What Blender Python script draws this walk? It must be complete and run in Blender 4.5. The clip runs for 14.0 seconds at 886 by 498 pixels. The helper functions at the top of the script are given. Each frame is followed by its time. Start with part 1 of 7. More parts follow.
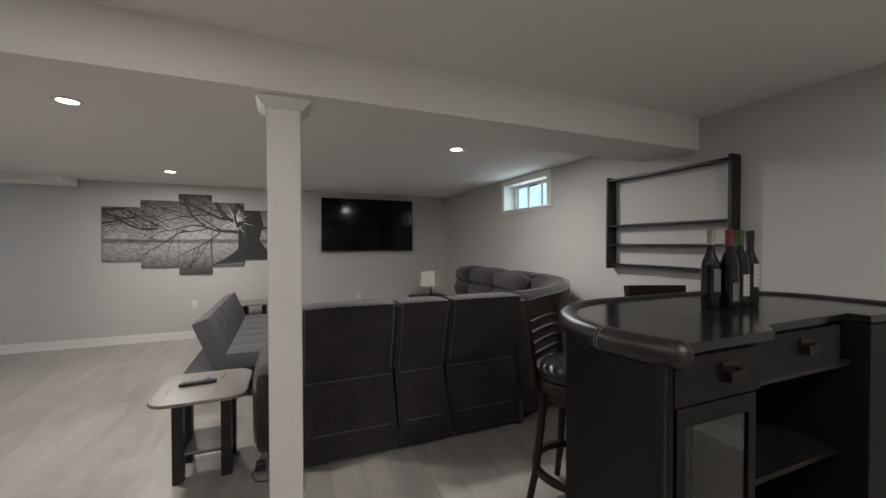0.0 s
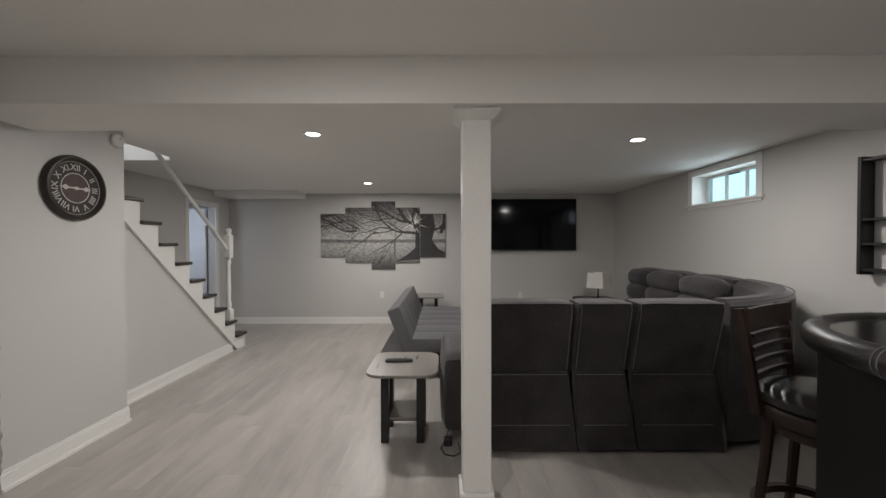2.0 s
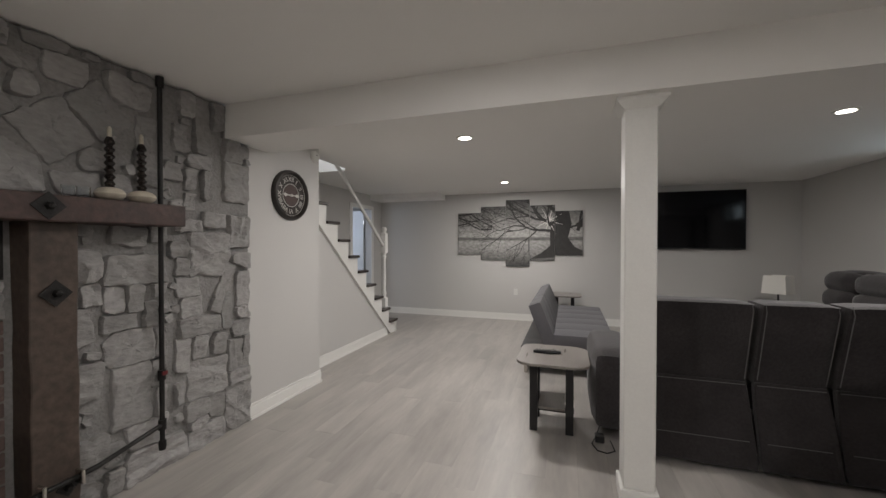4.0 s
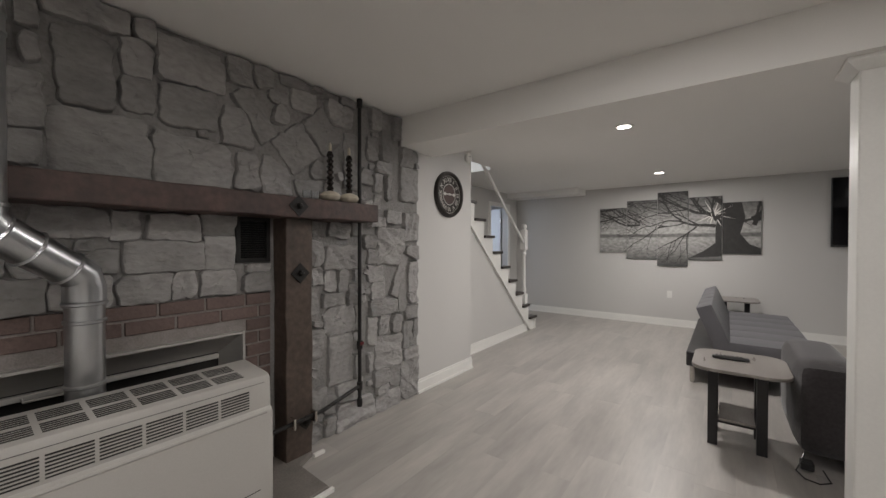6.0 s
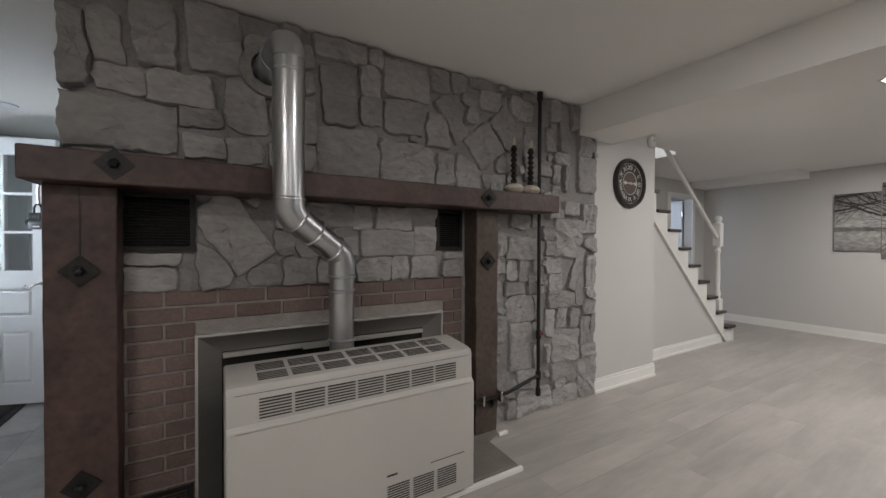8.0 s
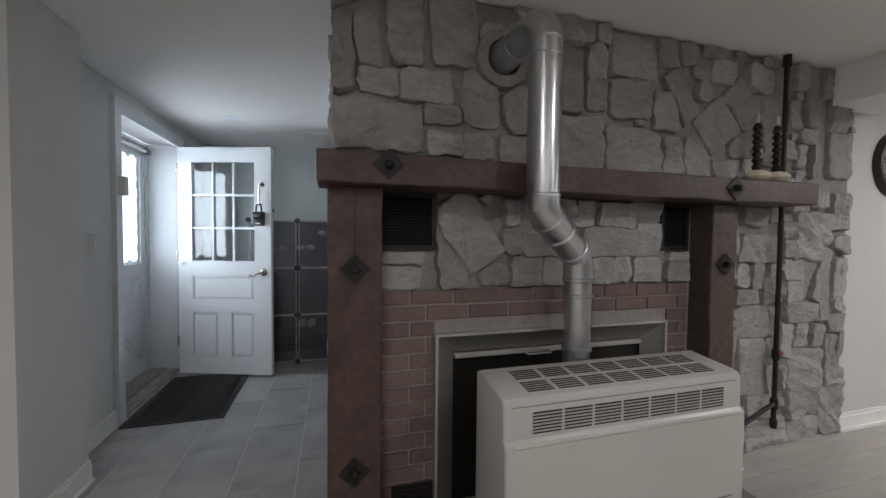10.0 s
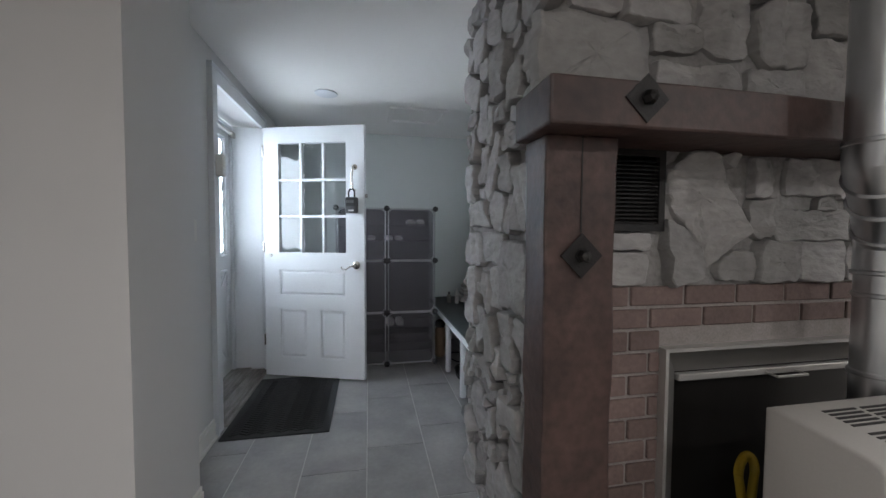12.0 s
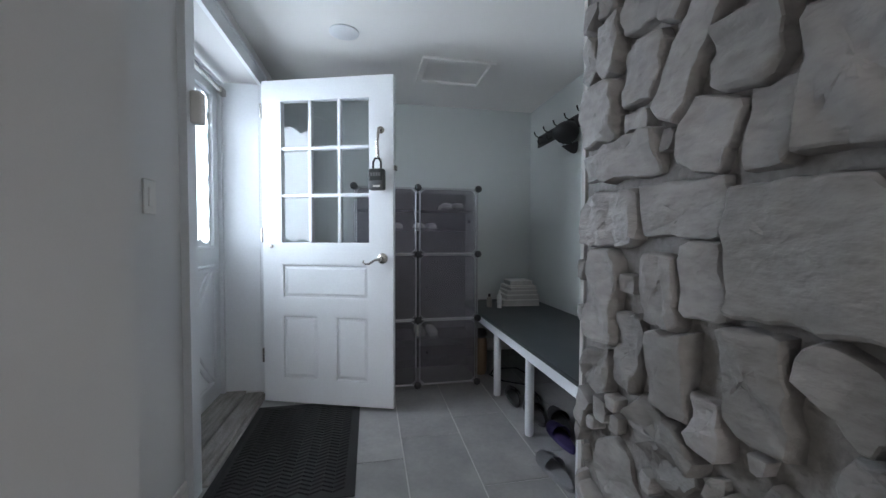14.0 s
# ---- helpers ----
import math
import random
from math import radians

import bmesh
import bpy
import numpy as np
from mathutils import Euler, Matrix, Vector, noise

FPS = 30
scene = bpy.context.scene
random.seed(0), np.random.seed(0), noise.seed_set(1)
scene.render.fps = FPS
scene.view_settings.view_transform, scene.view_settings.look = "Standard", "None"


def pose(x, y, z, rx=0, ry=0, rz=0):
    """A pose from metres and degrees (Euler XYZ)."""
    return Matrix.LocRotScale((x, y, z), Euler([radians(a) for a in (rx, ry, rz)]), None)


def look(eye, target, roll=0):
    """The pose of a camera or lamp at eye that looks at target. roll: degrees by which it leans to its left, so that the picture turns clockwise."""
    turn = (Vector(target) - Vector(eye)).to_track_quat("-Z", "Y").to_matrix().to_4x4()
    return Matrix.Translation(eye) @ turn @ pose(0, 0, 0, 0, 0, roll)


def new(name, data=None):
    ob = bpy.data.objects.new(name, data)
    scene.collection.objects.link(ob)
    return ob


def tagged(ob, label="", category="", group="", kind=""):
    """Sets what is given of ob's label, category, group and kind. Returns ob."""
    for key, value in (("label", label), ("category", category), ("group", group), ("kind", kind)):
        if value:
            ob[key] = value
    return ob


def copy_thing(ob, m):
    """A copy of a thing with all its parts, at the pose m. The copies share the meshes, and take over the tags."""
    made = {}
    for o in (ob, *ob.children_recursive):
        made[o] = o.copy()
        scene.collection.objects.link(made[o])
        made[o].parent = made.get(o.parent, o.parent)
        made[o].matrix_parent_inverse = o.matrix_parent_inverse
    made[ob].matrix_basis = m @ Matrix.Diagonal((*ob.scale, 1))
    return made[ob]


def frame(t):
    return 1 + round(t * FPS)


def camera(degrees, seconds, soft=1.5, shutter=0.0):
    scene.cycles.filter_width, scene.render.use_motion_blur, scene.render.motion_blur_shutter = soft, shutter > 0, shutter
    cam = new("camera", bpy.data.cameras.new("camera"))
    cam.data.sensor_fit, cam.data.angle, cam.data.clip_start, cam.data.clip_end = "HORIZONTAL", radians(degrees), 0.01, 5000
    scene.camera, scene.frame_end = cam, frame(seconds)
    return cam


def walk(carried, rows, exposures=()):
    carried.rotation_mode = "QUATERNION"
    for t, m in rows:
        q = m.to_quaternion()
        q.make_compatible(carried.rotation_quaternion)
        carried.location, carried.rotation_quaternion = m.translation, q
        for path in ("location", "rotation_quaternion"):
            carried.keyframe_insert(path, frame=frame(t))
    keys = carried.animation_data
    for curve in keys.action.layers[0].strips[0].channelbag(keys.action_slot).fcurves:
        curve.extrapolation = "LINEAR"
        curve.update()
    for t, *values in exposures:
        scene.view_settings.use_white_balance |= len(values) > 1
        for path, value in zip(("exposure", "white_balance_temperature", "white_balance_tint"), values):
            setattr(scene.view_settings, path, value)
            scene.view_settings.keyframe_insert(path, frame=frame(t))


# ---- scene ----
EXPOSURES = [(0.0, -0.02, 6500, 10), (3.0, 0.0, 6500, 10), (8.0, 0.13, 6450, 10), (10.5, 0.25, 6250, 10), (12.0, 0.40, 6230, 10), (14.0, 0.48, 6150, 10)]
cam = camera(98.9, 14.0)
PATH = [
    (0, (-0.197, 0.027, 1.439), (0.577, 1.871, 1.41), -0.1),
    (0.5, (-0.25, 0.025, 1.437), (0.368, 1.927, 1.408), -0.2),
    (1, (-0.299, 0.018, 1.429), (0.122, 1.973, 1.403), -0.1),
    (1.5, (-0.348, 0.016, 1.434), (-0.145, 2.006, 1.405), -0.1),
    (2, (-0.378, 0.006, 1.432), (-0.374, 2.005, 1.404), -0.1),
    (2.5, (-0.406, 0.0, 1.426), (-0.584, 1.992, 1.396), -0.1),
    (3, (-0.449, -0.038, 1.405), (-0.782, 1.933, 1.378), -0.0),
    (5.5, (-0.692, -0.348, 1.355), (-1.751, 1.348, 1.329), 0.0),
    (6, (-0.731, -0.387, 1.331), (-1.927, 1.216, 1.306), 0.1),
    (6.5, (-0.761, -0.431, 1.309), (-2.091, 1.063, 1.284), 0.1),
    (7, (-0.78, -0.482, 1.29), (-2.244, 0.881, 1.264), 0.1),
    (7.5, (-0.809, -0.531, 1.274), (-2.406, 0.674, 1.249), 0.2),
    (8, (-0.839, -0.586, 1.263), (-2.552, 0.446, 1.238), 0.2),
    (10.5, (-1.395, -1.261, 1.291), (-3.331, -0.766, 1.213), 0.6),
    (11, (-1.542, -1.389, 1.273), (-3.49, -0.943, 1.186), 0.5),
    (11.5, (-1.684, -1.493, 1.245), (-3.64, -1.085, 1.158), 0.35),
    (12, (-1.838, -1.602, 1.216), (-3.799, -1.218, 1.131), 0.3),
    (12.5, (-2.006, -1.692, 1.182), (-3.967, -1.328, 1.101), 0.3),
    (13, (-2.213, -1.721, 1.144), (-4.179, -1.363, 1.061), 0.3),
    (13.5, (-2.412, -1.745, 1.119), (-4.377, -1.380, 1.042), 0.25),
    (14, (-2.591, -1.776, 1.092), (-4.554, -1.397, 1.025), 0.2),
]
walk(cam, [(t, look(eye, target, roll)) for t, eye, target, roll in PATH], EXPOSURES)

# ---- light ----
world = bpy.data.worlds.new("world")
scene.world = world
world.use_nodes = True
wn = world.node_tree.nodes
sky = wn.new("ShaderNodeTexSky")
sky.sky_type, sky.sun_disc, sky.sun_elevation, sky.sun_rotation = "NISHITA", False, radians(42), radians(-40)
wn["Background"].inputs["Strength"].default_value = 0.15
world.node_tree.links.new(sky.outputs[0], wn["Background"].inputs["Color"])
sun = new("sun", bpy.data.lights.new("sun", "SUN"))
sun.data.energy, sun.data.angle, sun.data.color = 2.5, radians(0.5), (1.0, 0.95, 0.88)
sun.rotation_euler = (radians(48), 0, radians(-140))

LAMPS = [(-1.43, 3.11, 2.33), (-1.48, 5.63, 2.33), (1.31, 3.29, 2.33), (-0.9, 0.75, 2.385), (-0.9, -1.7, 2.385), (1.15, -0.2, 2.385), (1.1, -2.0, 2.385)]
LAMP_WATTS, FRONT_WATTS = 28.0, 16.5


def area(name, place, target, w, h, watts, colour):
    lamp = new(name, bpy.data.lights.new(name, "AREA"))
    lamp.data.shape, lamp.data.size, lamp.data.size_y, lamp.data.energy, lamp.data.color = "RECTANGLE", w, h, watts, colour
    lamp.matrix_world = look(place, target)
    return lamp


for i, (x, y, z) in enumerate(LAMPS):
    watts = LAMP_WATTS if y > 2 else FRONT_WATTS * (0.72 if x < 0 else 0.95)
    lamp = new("downlight_beam", bpy.data.lights.new("downlight_beam", "AREA"))
    lamp.data.shape, lamp.data.size, lamp.data.energy, lamp.data.color = "DISK", 0.13, watts, (1.0, 0.955, 0.92)
    lamp.location = (x, y, z - 0.012)
# added unseen lamp high over the stairs, brightens the stairwell walls
area("stairwell_fill", (-3.7, 3.1, 4.3), (-3.7, 4.4, 0), 0.6, 0.6, 34, (0.92, 0.95, 1.0))
area("door_daylight", (-4.6, -3.4, 1.6), (-4.7, 0, 1.4), 2.8, 1.8, 88, (0.90, 0.92, 1.0))
area("next_room_daylight", (-4.85, 5.15, 1.7), (-4.75, 6.4, 1.2), 0.7, 0.9, 7, (0.72, 0.82, 1.0))
area("window_daylight", (2.86, 4.21, 2.07), (0, 4.21, 1.7), 0.75, 0.25, 2.0, (0.78, 0.92, 1.0))


# ---- materials ----
def mat(name, colour, rough=0.6, metal=0.0, vary=0.15, scale=6.0, bump=0.1, fine=120.0, second=None, amount=0.5, stretch=(1, 1, 1), rand=0.0, coat=0.0, relief=0.004, shine=0.5):
    """A surface whose colour drifts at two scales between colour and second, with fine relief."""
    m = bpy.data.materials.new(name)
    m.use_nodes = True
    n, l = m.node_tree.nodes, m.node_tree.links
    b = n["Principled BSDF"]
    b.inputs["Metallic"].default_value = metal
    b.inputs["Coat Weight"].default_value = coat
    b.inputs["Specular IOR Level"].default_value = shine
    tc, mp = n.new("ShaderNodeTexCoord"), n.new("ShaderNodeMapping")
    mp.inputs["Scale"].default_value = stretch
    l.new(tc.outputs["Object"], mp.inputs[0])
    big, small = n.new("ShaderNodeTexNoise"), n.new("ShaderNodeTexNoise")
    info = n.new("ShaderNodeObjectInfo")
    big.noise_dimensions = small.noise_dimensions = "4D"
    mul = n.new("ShaderNodeMath")
    mul.operation, mul.inputs[1].default_value = "MULTIPLY", 37.0
    l.new(info.outputs["Random"], mul.inputs[0])
    for t, s, d in ((big, scale, 4), (small, fine, 3)):
        t.inputs["Scale"].default_value, t.inputs["Detail"].default_value = s, d
        l.new(mp.outputs[0], t.inputs["Vector"])
        if rand:
            l.new(mul.outputs[0], t.inputs["W"])
    c = Vector(colour)
    s = Vector(second) if second else c * (1 - vary)
    ramp = n.new("ShaderNodeValToRGB")
    ramp.color_ramp.elements[0].position, ramp.color_ramp.elements[1].position = 0.5 - amount * 0.5, 0.5 + amount * 0.5
    ramp.color_ramp.elements[0].color, ramp.color_ramp.elements[1].color = (*s, 1), (*c, 1)
    l.new(big.outputs["Fac"], ramp.inputs[0])
    grain = n.new("ShaderNodeMix")
    grain.data_type, grain.blend_type = "RGBA", "MULTIPLY"
    grain.inputs[0].default_value = 1.0
    gr = n.new("ShaderNodeMapRange")
    gr.inputs[1].default_value, gr.inputs[2].default_value, gr.inputs[3].default_value, gr.inputs[4].default_value = 0.3, 0.7, 1 - vary * 0.7, 1 + vary * 0.3
    l.new(small.outputs["Fac"], gr.inputs[0])
    l.new(ramp.outputs[0], grain.inputs[6])
    l.new(gr.outputs[0], grain.inputs[7])
    out = grain.outputs[2]
    if rand:
        hsv, rr = n.new("ShaderNodeHueSaturation"), n.new("ShaderNodeMapRange")
        rr.inputs[3].default_value, rr.inputs[4].default_value = 1 - rand, 1 + rand
        l.new(info.outputs["Random"], rr.inputs[0])
        l.new(rr.outputs[0], hsv.inputs["Value"])
        l.new(out, hsv.inputs["Color"])
        out = hsv.outputs[0]
    l.new(out, b.inputs["Base Color"])
    ro = n.new("ShaderNodeMapRange")
    ro.inputs[3].default_value, ro.inputs[4].default_value = max(0.02, rough - 0.08), min(1, rough + 0.08)
    l.new(big.outputs["Fac"], ro.inputs[0])
    l.new(ro.outputs[0], b.inputs["Roughness"])
    if bump:
        add, bu = n.new("ShaderNodeMath"), n.new("ShaderNodeBump")
        add.operation = "ADD"
        l.new(big.outputs["Fac"], add.inputs[0])
        l.new(small.outputs["Fac"], add.inputs[1])
        bu.inputs["Strength"].default_value, bu.inputs["Distance"].default_value = bump, relief
        l.new(add.outputs[0], bu.inputs["Height"])
        l.new(bu.outputs[0], b.inputs["Normal"])
    return m


def sheen(name, weight):
    M[name].node_tree.nodes["Principled BSDF"].inputs["Sheen Weight"].default_value = weight


def glow(name, colour, strength):
    m = bpy.data.materials.new(name)
    m.use_nodes = True
    b = m.node_tree.nodes["Principled BSDF"]
    b.inputs["Base Color"].default_value = (*colour, 1)
    b.inputs["Emission Color"].default_value = (*colour, 1)
    b.inputs["Emission Strength"].default_value = strength
    return m


def glass(name, colour, rough=0.0, alpha=None):
    m = bpy.data.materials.new(name)
    m.use_nodes = True
    b = m.node_tree.nodes["Principled BSDF"]
    b.inputs["Base Color"].default_value = (*colour, 1)
    b.inputs["Roughness"].default_value = rough
    b.inputs["Transmission Weight"].default_value = 1.0
    b.inputs["IOR"].default_value = 1.45
    if alpha is not None:
        b.inputs["Transmission Weight"].default_value = 0.0
        b.inputs["Alpha"].default_value = alpha
    return m


M = {
    "wall": mat("wall_paint", (0.555, 0.543, 0.525), 0.75, vary=0.03, scale=1.2, bump=0.04, fine=260),
    "wall_green": mat("wall_paint_cool", (0.64, 0.675, 0.66), 0.7, vary=0.03, scale=1.2, bump=0.04, fine=260),
    # wall paint lightened for the entry walls: brighter light put into the colour
    "wall_lit": mat("wall_paint_lit", (0.66, 0.655, 0.65), 0.7, vary=0.03, scale=1.2, bump=0.04, fine=260),
    "ceiling": mat("ceiling_paint", (0.87, 0.855, 0.83), 0.85, vary=0.02, scale=0.9, bump=0.05, fine=200),
    "trim": mat("white_trim", (0.78, 0.77, 0.74), 0.35, vary=0.04, scale=4, bump=0.03, fine=80),
    "door": mat("white_door_paint", (0.78, 0.80, 0.82), 0.4, vary=0.05, scale=3, bump=0.05, fine=90),
    "laminate": mat("laminate", (0.44, 0.412, 0.382), 0.38, vary=0.10, scale=2.0, bump=0.04, fine=14, second=(0.30, 0.283, 0.265), amount=0.40, stretch=(3.2, 0.55, 1), rand=0.03),
    "seam": mat("floor_seam", (0.34, 0.32, 0.30), 0.7),
    "tile": mat("floor_tile", (0.42, 0.41, 0.40), 0.5, vary=0.12, scale=3, bump=0.08, fine=50, second=(0.22, 0.22, 0.22), rand=0.05),
    "grout": mat("grout", (0.62, 0.61, 0.59), 0.9, vary=0.2, scale=20, bump=0.2),
    "stone": mat("fieldstone", (0.36, 0.348, 0.338), 0.66, vary=0.24, scale=6, bump=1.0, fine=30, second=(0.24, 0.232, 0.228), amount=0.6, rand=0.2, relief=0.009, stretch=(0.8, 1.5, 1)),
    "mortar": mat("mortar", (0.30, 0.29, 0.282), 0.9, vary=0.25, scale=9, bump=1.0, fine=60, relief=0.006),
    "brick": mat("red_brick", (0.195, 0.138, 0.122), 0.8, vary=0.3, scale=9, bump=0.5, fine=70, second=(0.125, 0.088, 0.079), amount=0.7, rand=0.12),
    "brick_mortar": mat("brick_mortar", (0.31, 0.28, 0.265), 0.9, vary=0.25, scale=20, bump=0.4),
    "beam_wood": mat("stained_timber", (0.105, 0.062, 0.052), 0.5, vary=0.5, scale=6, bump=0.6, fine=30, second=(0.034, 0.021, 0.019), amount=0.55),
    "beam_brown": mat("brown_timber", (0.115, 0.083, 0.064), 0.55, vary=0.5, scale=6, bump=0.6, fine=30, second=(0.05, 0.036, 0.029), amount=0.55),
    "iron": mat("black_iron", (0.035, 0.033, 0.032), 0.5, metal=0.6, vary=0.3, scale=20, bump=0.4),
    "galv": mat("galvanised_duct", (0.62, 0.635, 0.655), 0.3, metal=1.0, vary=0.12, scale=2.5, bump=0.02, fine=30, stretch=(1, 1, 0.3)),
    "steel": mat("brushed_steel", (0.56, 0.545, 0.52), 0.48, metal=0.6, vary=0.1, scale=3, bump=0.03, fine=60, stretch=(1, 1, 14)),
    "soot": mat("dark_firebox", (0.012, 0.011, 0.010), 0.35, vary=0.3, scale=6, bump=0.1),
    "enamel": mat("cream_enamel", (0.475, 0.458, 0.43), 0.35, vary=0.05, scale=3, bump=0.04, fine=200),
    "slot": mat("vent_slot_dark", (0.03, 0.028, 0.026), 0.7),
    "hearth": mat("hearth_slab", (0.21, 0.19, 0.17), 0.7, vary=0.3, scale=7, bump=0.4),
    "fabric": mat("charcoal_microsuede", (0.046, 0.040, 0.042), 0.92, vary=0.4, scale=5.0, bump=0.7, fine=60, second=(0.021, 0.0185, 0.019), shine=0.3),
    "piping": mat("grey_piping", (0.15, 0.146, 0.146), 0.85, vary=0.1),
    "futon": mat("grey_futon_cloth", (0.10, 0.096, 0.105), 0.92, vary=0.2, scale=6, bump=0.3, fine=350),
    "greywood": mat("grey_oak_laminate", (0.27, 0.25, 0.23), 0.3, vary=0.2, scale=2.5, bump=0.05, fine=25, second=(0.18, 0.162, 0.148), stretch=(9, 1.2, 1)),
    "black": mat("black_paint", (0.014, 0.013, 0.014), 0.42, vary=0.2, scale=5, bump=0.04),
    "espresso": mat("espresso_veneer", (0.008, 0.0066, 0.006), 0.45, vary=0.2, scale=4, bump=0.05, fine=50, shine=0.25),
    "leather": mat("black_leather", (0.018, 0.015, 0.014), 0.34, vary=0.3, scale=14, bump=0.3, fine=160),
    "bar_top": mat("gloss_black_top", (0.012, 0.011, 0.011), 0.17, vary=0.2, scale=3, bump=0.02),
    "stool": mat("walnut_stool", (0.026, 0.013, 0.009), 0.5, vary=0.35, scale=5, bump=0.06, fine=40, shine=0.35),
    "plastic": mat("black_plastic", (0.02, 0.02, 0.021), 0.3, vary=0.1, scale=5, bump=0.02),
    "screen": mat("tv_screen", (0.003, 0.003, 0.004), 0.10, vary=0.1, scale=2, bump=0.0, shine=0.15),
    "white": mat("white_plastic", (0.72, 0.71, 0.68), 0.4, vary=0.04, scale=5, bump=0.02),
    "shade": mat("linen_shade", (0.75, 0.73, 0.68), 0.9, vary=0.05, scale=8, bump=0.2, fine=300),
    "rubber": mat("rubber_mat", (0.026, 0.026, 0.027), 0.75, vary=0.25, scale=8, bump=0.3, fine=120),
    "oldwood": mat("weathered_sill", (0.42, 0.39, 0.36), 0.85, vary=0.5, scale=6, bump=0.6, fine=70, second=(0.17, 0.155, 0.14), stretch=(1, 8, 8)),
    "chrome": mat("satin_nickel", (0.55, 0.52, 0.48), 0.25, metal=1.0, vary=0.05, scale=8, bump=0.0),
    "brass": mat("aged_brass", (0.42, 0.30, 0.17), 0.35, metal=1.0, vary=0.1, scale=9, bump=0.0),
    "wire": mat("grey_steel_wire", (0.45, 0.45, 0.46), 0.35, metal=0.7, vary=0.05, scale=9, bump=0.0),
    "bench_top": mat("dark_green_grey_top", (0.035, 0.043, 0.045), 0.4, vary=0.15, scale=3, bump=0.05),
    "paper": mat("paper", (0.55, 0.53, 0.50), 0.8, vary=0.15, scale=10, bump=0.1),
    "glass_dark": mat("dark_bottle_glass", (0.003, 0.0032, 0.003), 0.04, vary=0.1, scale=3, bump=0.0),
    "yellow": mat("yellow_hose_sleeve", (0.50, 0.36, 0.03), 0.5, vary=0.15, scale=9, bump=0.1),
    "red": mat("red_foil", (0.13, 0.015, 0.018), 0.4, vary=0.1, scale=9, bump=0.1),
    "ink": mat("black_felt", (0.025, 0.025, 0.027), 0.9, vary=0.2, scale=9, bump=0.2),
    "glass": glass("clear_glass", (0.95, 0.98, 1.0)),
    "cabglass": glass("tinted_plastic_sheet", (0.20, 0.19, 0.22), 0.2, 0.30),
    "sky_glow": glow("bright_day", (0.80, 0.95, 1.0), 2.4),
    "window_glow": glow("cyan_day", (0.48, 0.76, 0.84), 0.9),
    "lamp_glow": glow("lamp_disc", (1.0, 0.93, 0.85), 12.0),
}


for cloth, weight in (("fabric", 0.25), ("futon", 0.2), ("ink", 0.1)):
    sheen(cloth, weight)


# ---- helpers of this scene ----
def thing(name, label, category, group="", base=(0, 0, 0)):
    e = new(name)
    e.empty_display_size = 0.1
    e.location = base
    return tagged(e, label, category, group)


def part(name, bm, material, parent=None, label="", smooth=False):
    me = bpy.data.meshes.new(name)
    bm.normal_update()
    if smooth:
        for f in bm.faces:
            f.smooth = True
    bm.to_mesh(me)
    bm.free()
    me.materials.append(M[material] if isinstance(material, str) else material)
    if smooth:
        me.set_sharp_from_angle(angle=radians(35))
    ob = new(name, me)
    ob.parent = parent
    return tagged(ob, label)


def setting(name, bm, material, label="", category=""):
    return tagged(part(name, bm, material), label, category, kind="structure")


def settle(e, base):
    """Put the empty at the thing's base: its meshes were built in world coordinates."""
    for o in e.children:
        o.location = o.location - Vector(base)
    e.location = base
    return e


def box(bm, x0, x1, y0, y1, z0, z1, bevel=0.0, seg=1):
    v = [bm.verts.new((x, y, z)) for z in (z0, z1) for y in (y0, y1) for x in (x0, x1)]
    fs = [bm.faces.new([v[i] for i in q]) for q in ((0, 2, 3, 1), (4, 5, 7, 6), (0, 1, 5, 4), (1, 3, 7, 5), (3, 2, 6, 7), (2, 0, 4, 6))]
    if bevel:
        es = list({e for f in fs for e in f.edges})
        bmesh.ops.bevel(bm, geom=es, offset=bevel, segments=seg, affect="EDGES", profile=0.5)
    return bm


def boxes(*rows, bevel=0.0, seg=1):
    bm = bmesh.new()
    for r in rows:
        box(bm, *r, bevel=bevel, seg=seg)
    return bm


def prism(bm, pts, axis, a, b, bevel=0.0, seg=1):
    """A prism over the outline pts, from a to b along axis; pts are the other two coordinates in order."""
    def at(p, h):
        return {"x": (h, p[0], p[1]), "y": (p[0], h, p[1]), "z": (p[0], p[1], h)}[axis]
    lo, hi = [bm.verts.new(at(p, a)) for p in pts], [bm.verts.new(at(p, b)) for p in pts]
    fs = [bm.faces.new(lo), bm.faces.new(hi[::-1])]
    n = len(pts)
    for i in range(n):
        fs.append(bm.faces.new((lo[i], hi[i], hi[(i + 1) % n], lo[(i + 1) % n])))
    bmesh.ops.recalc_face_normals(bm, faces=fs)
    if bevel:
        es = list({e for f in fs[:2] for e in f.edges})
        bmesh.ops.bevel(bm, geom=es, offset=bevel, segments=seg, affect="EDGES", profile=0.5)
    return bm


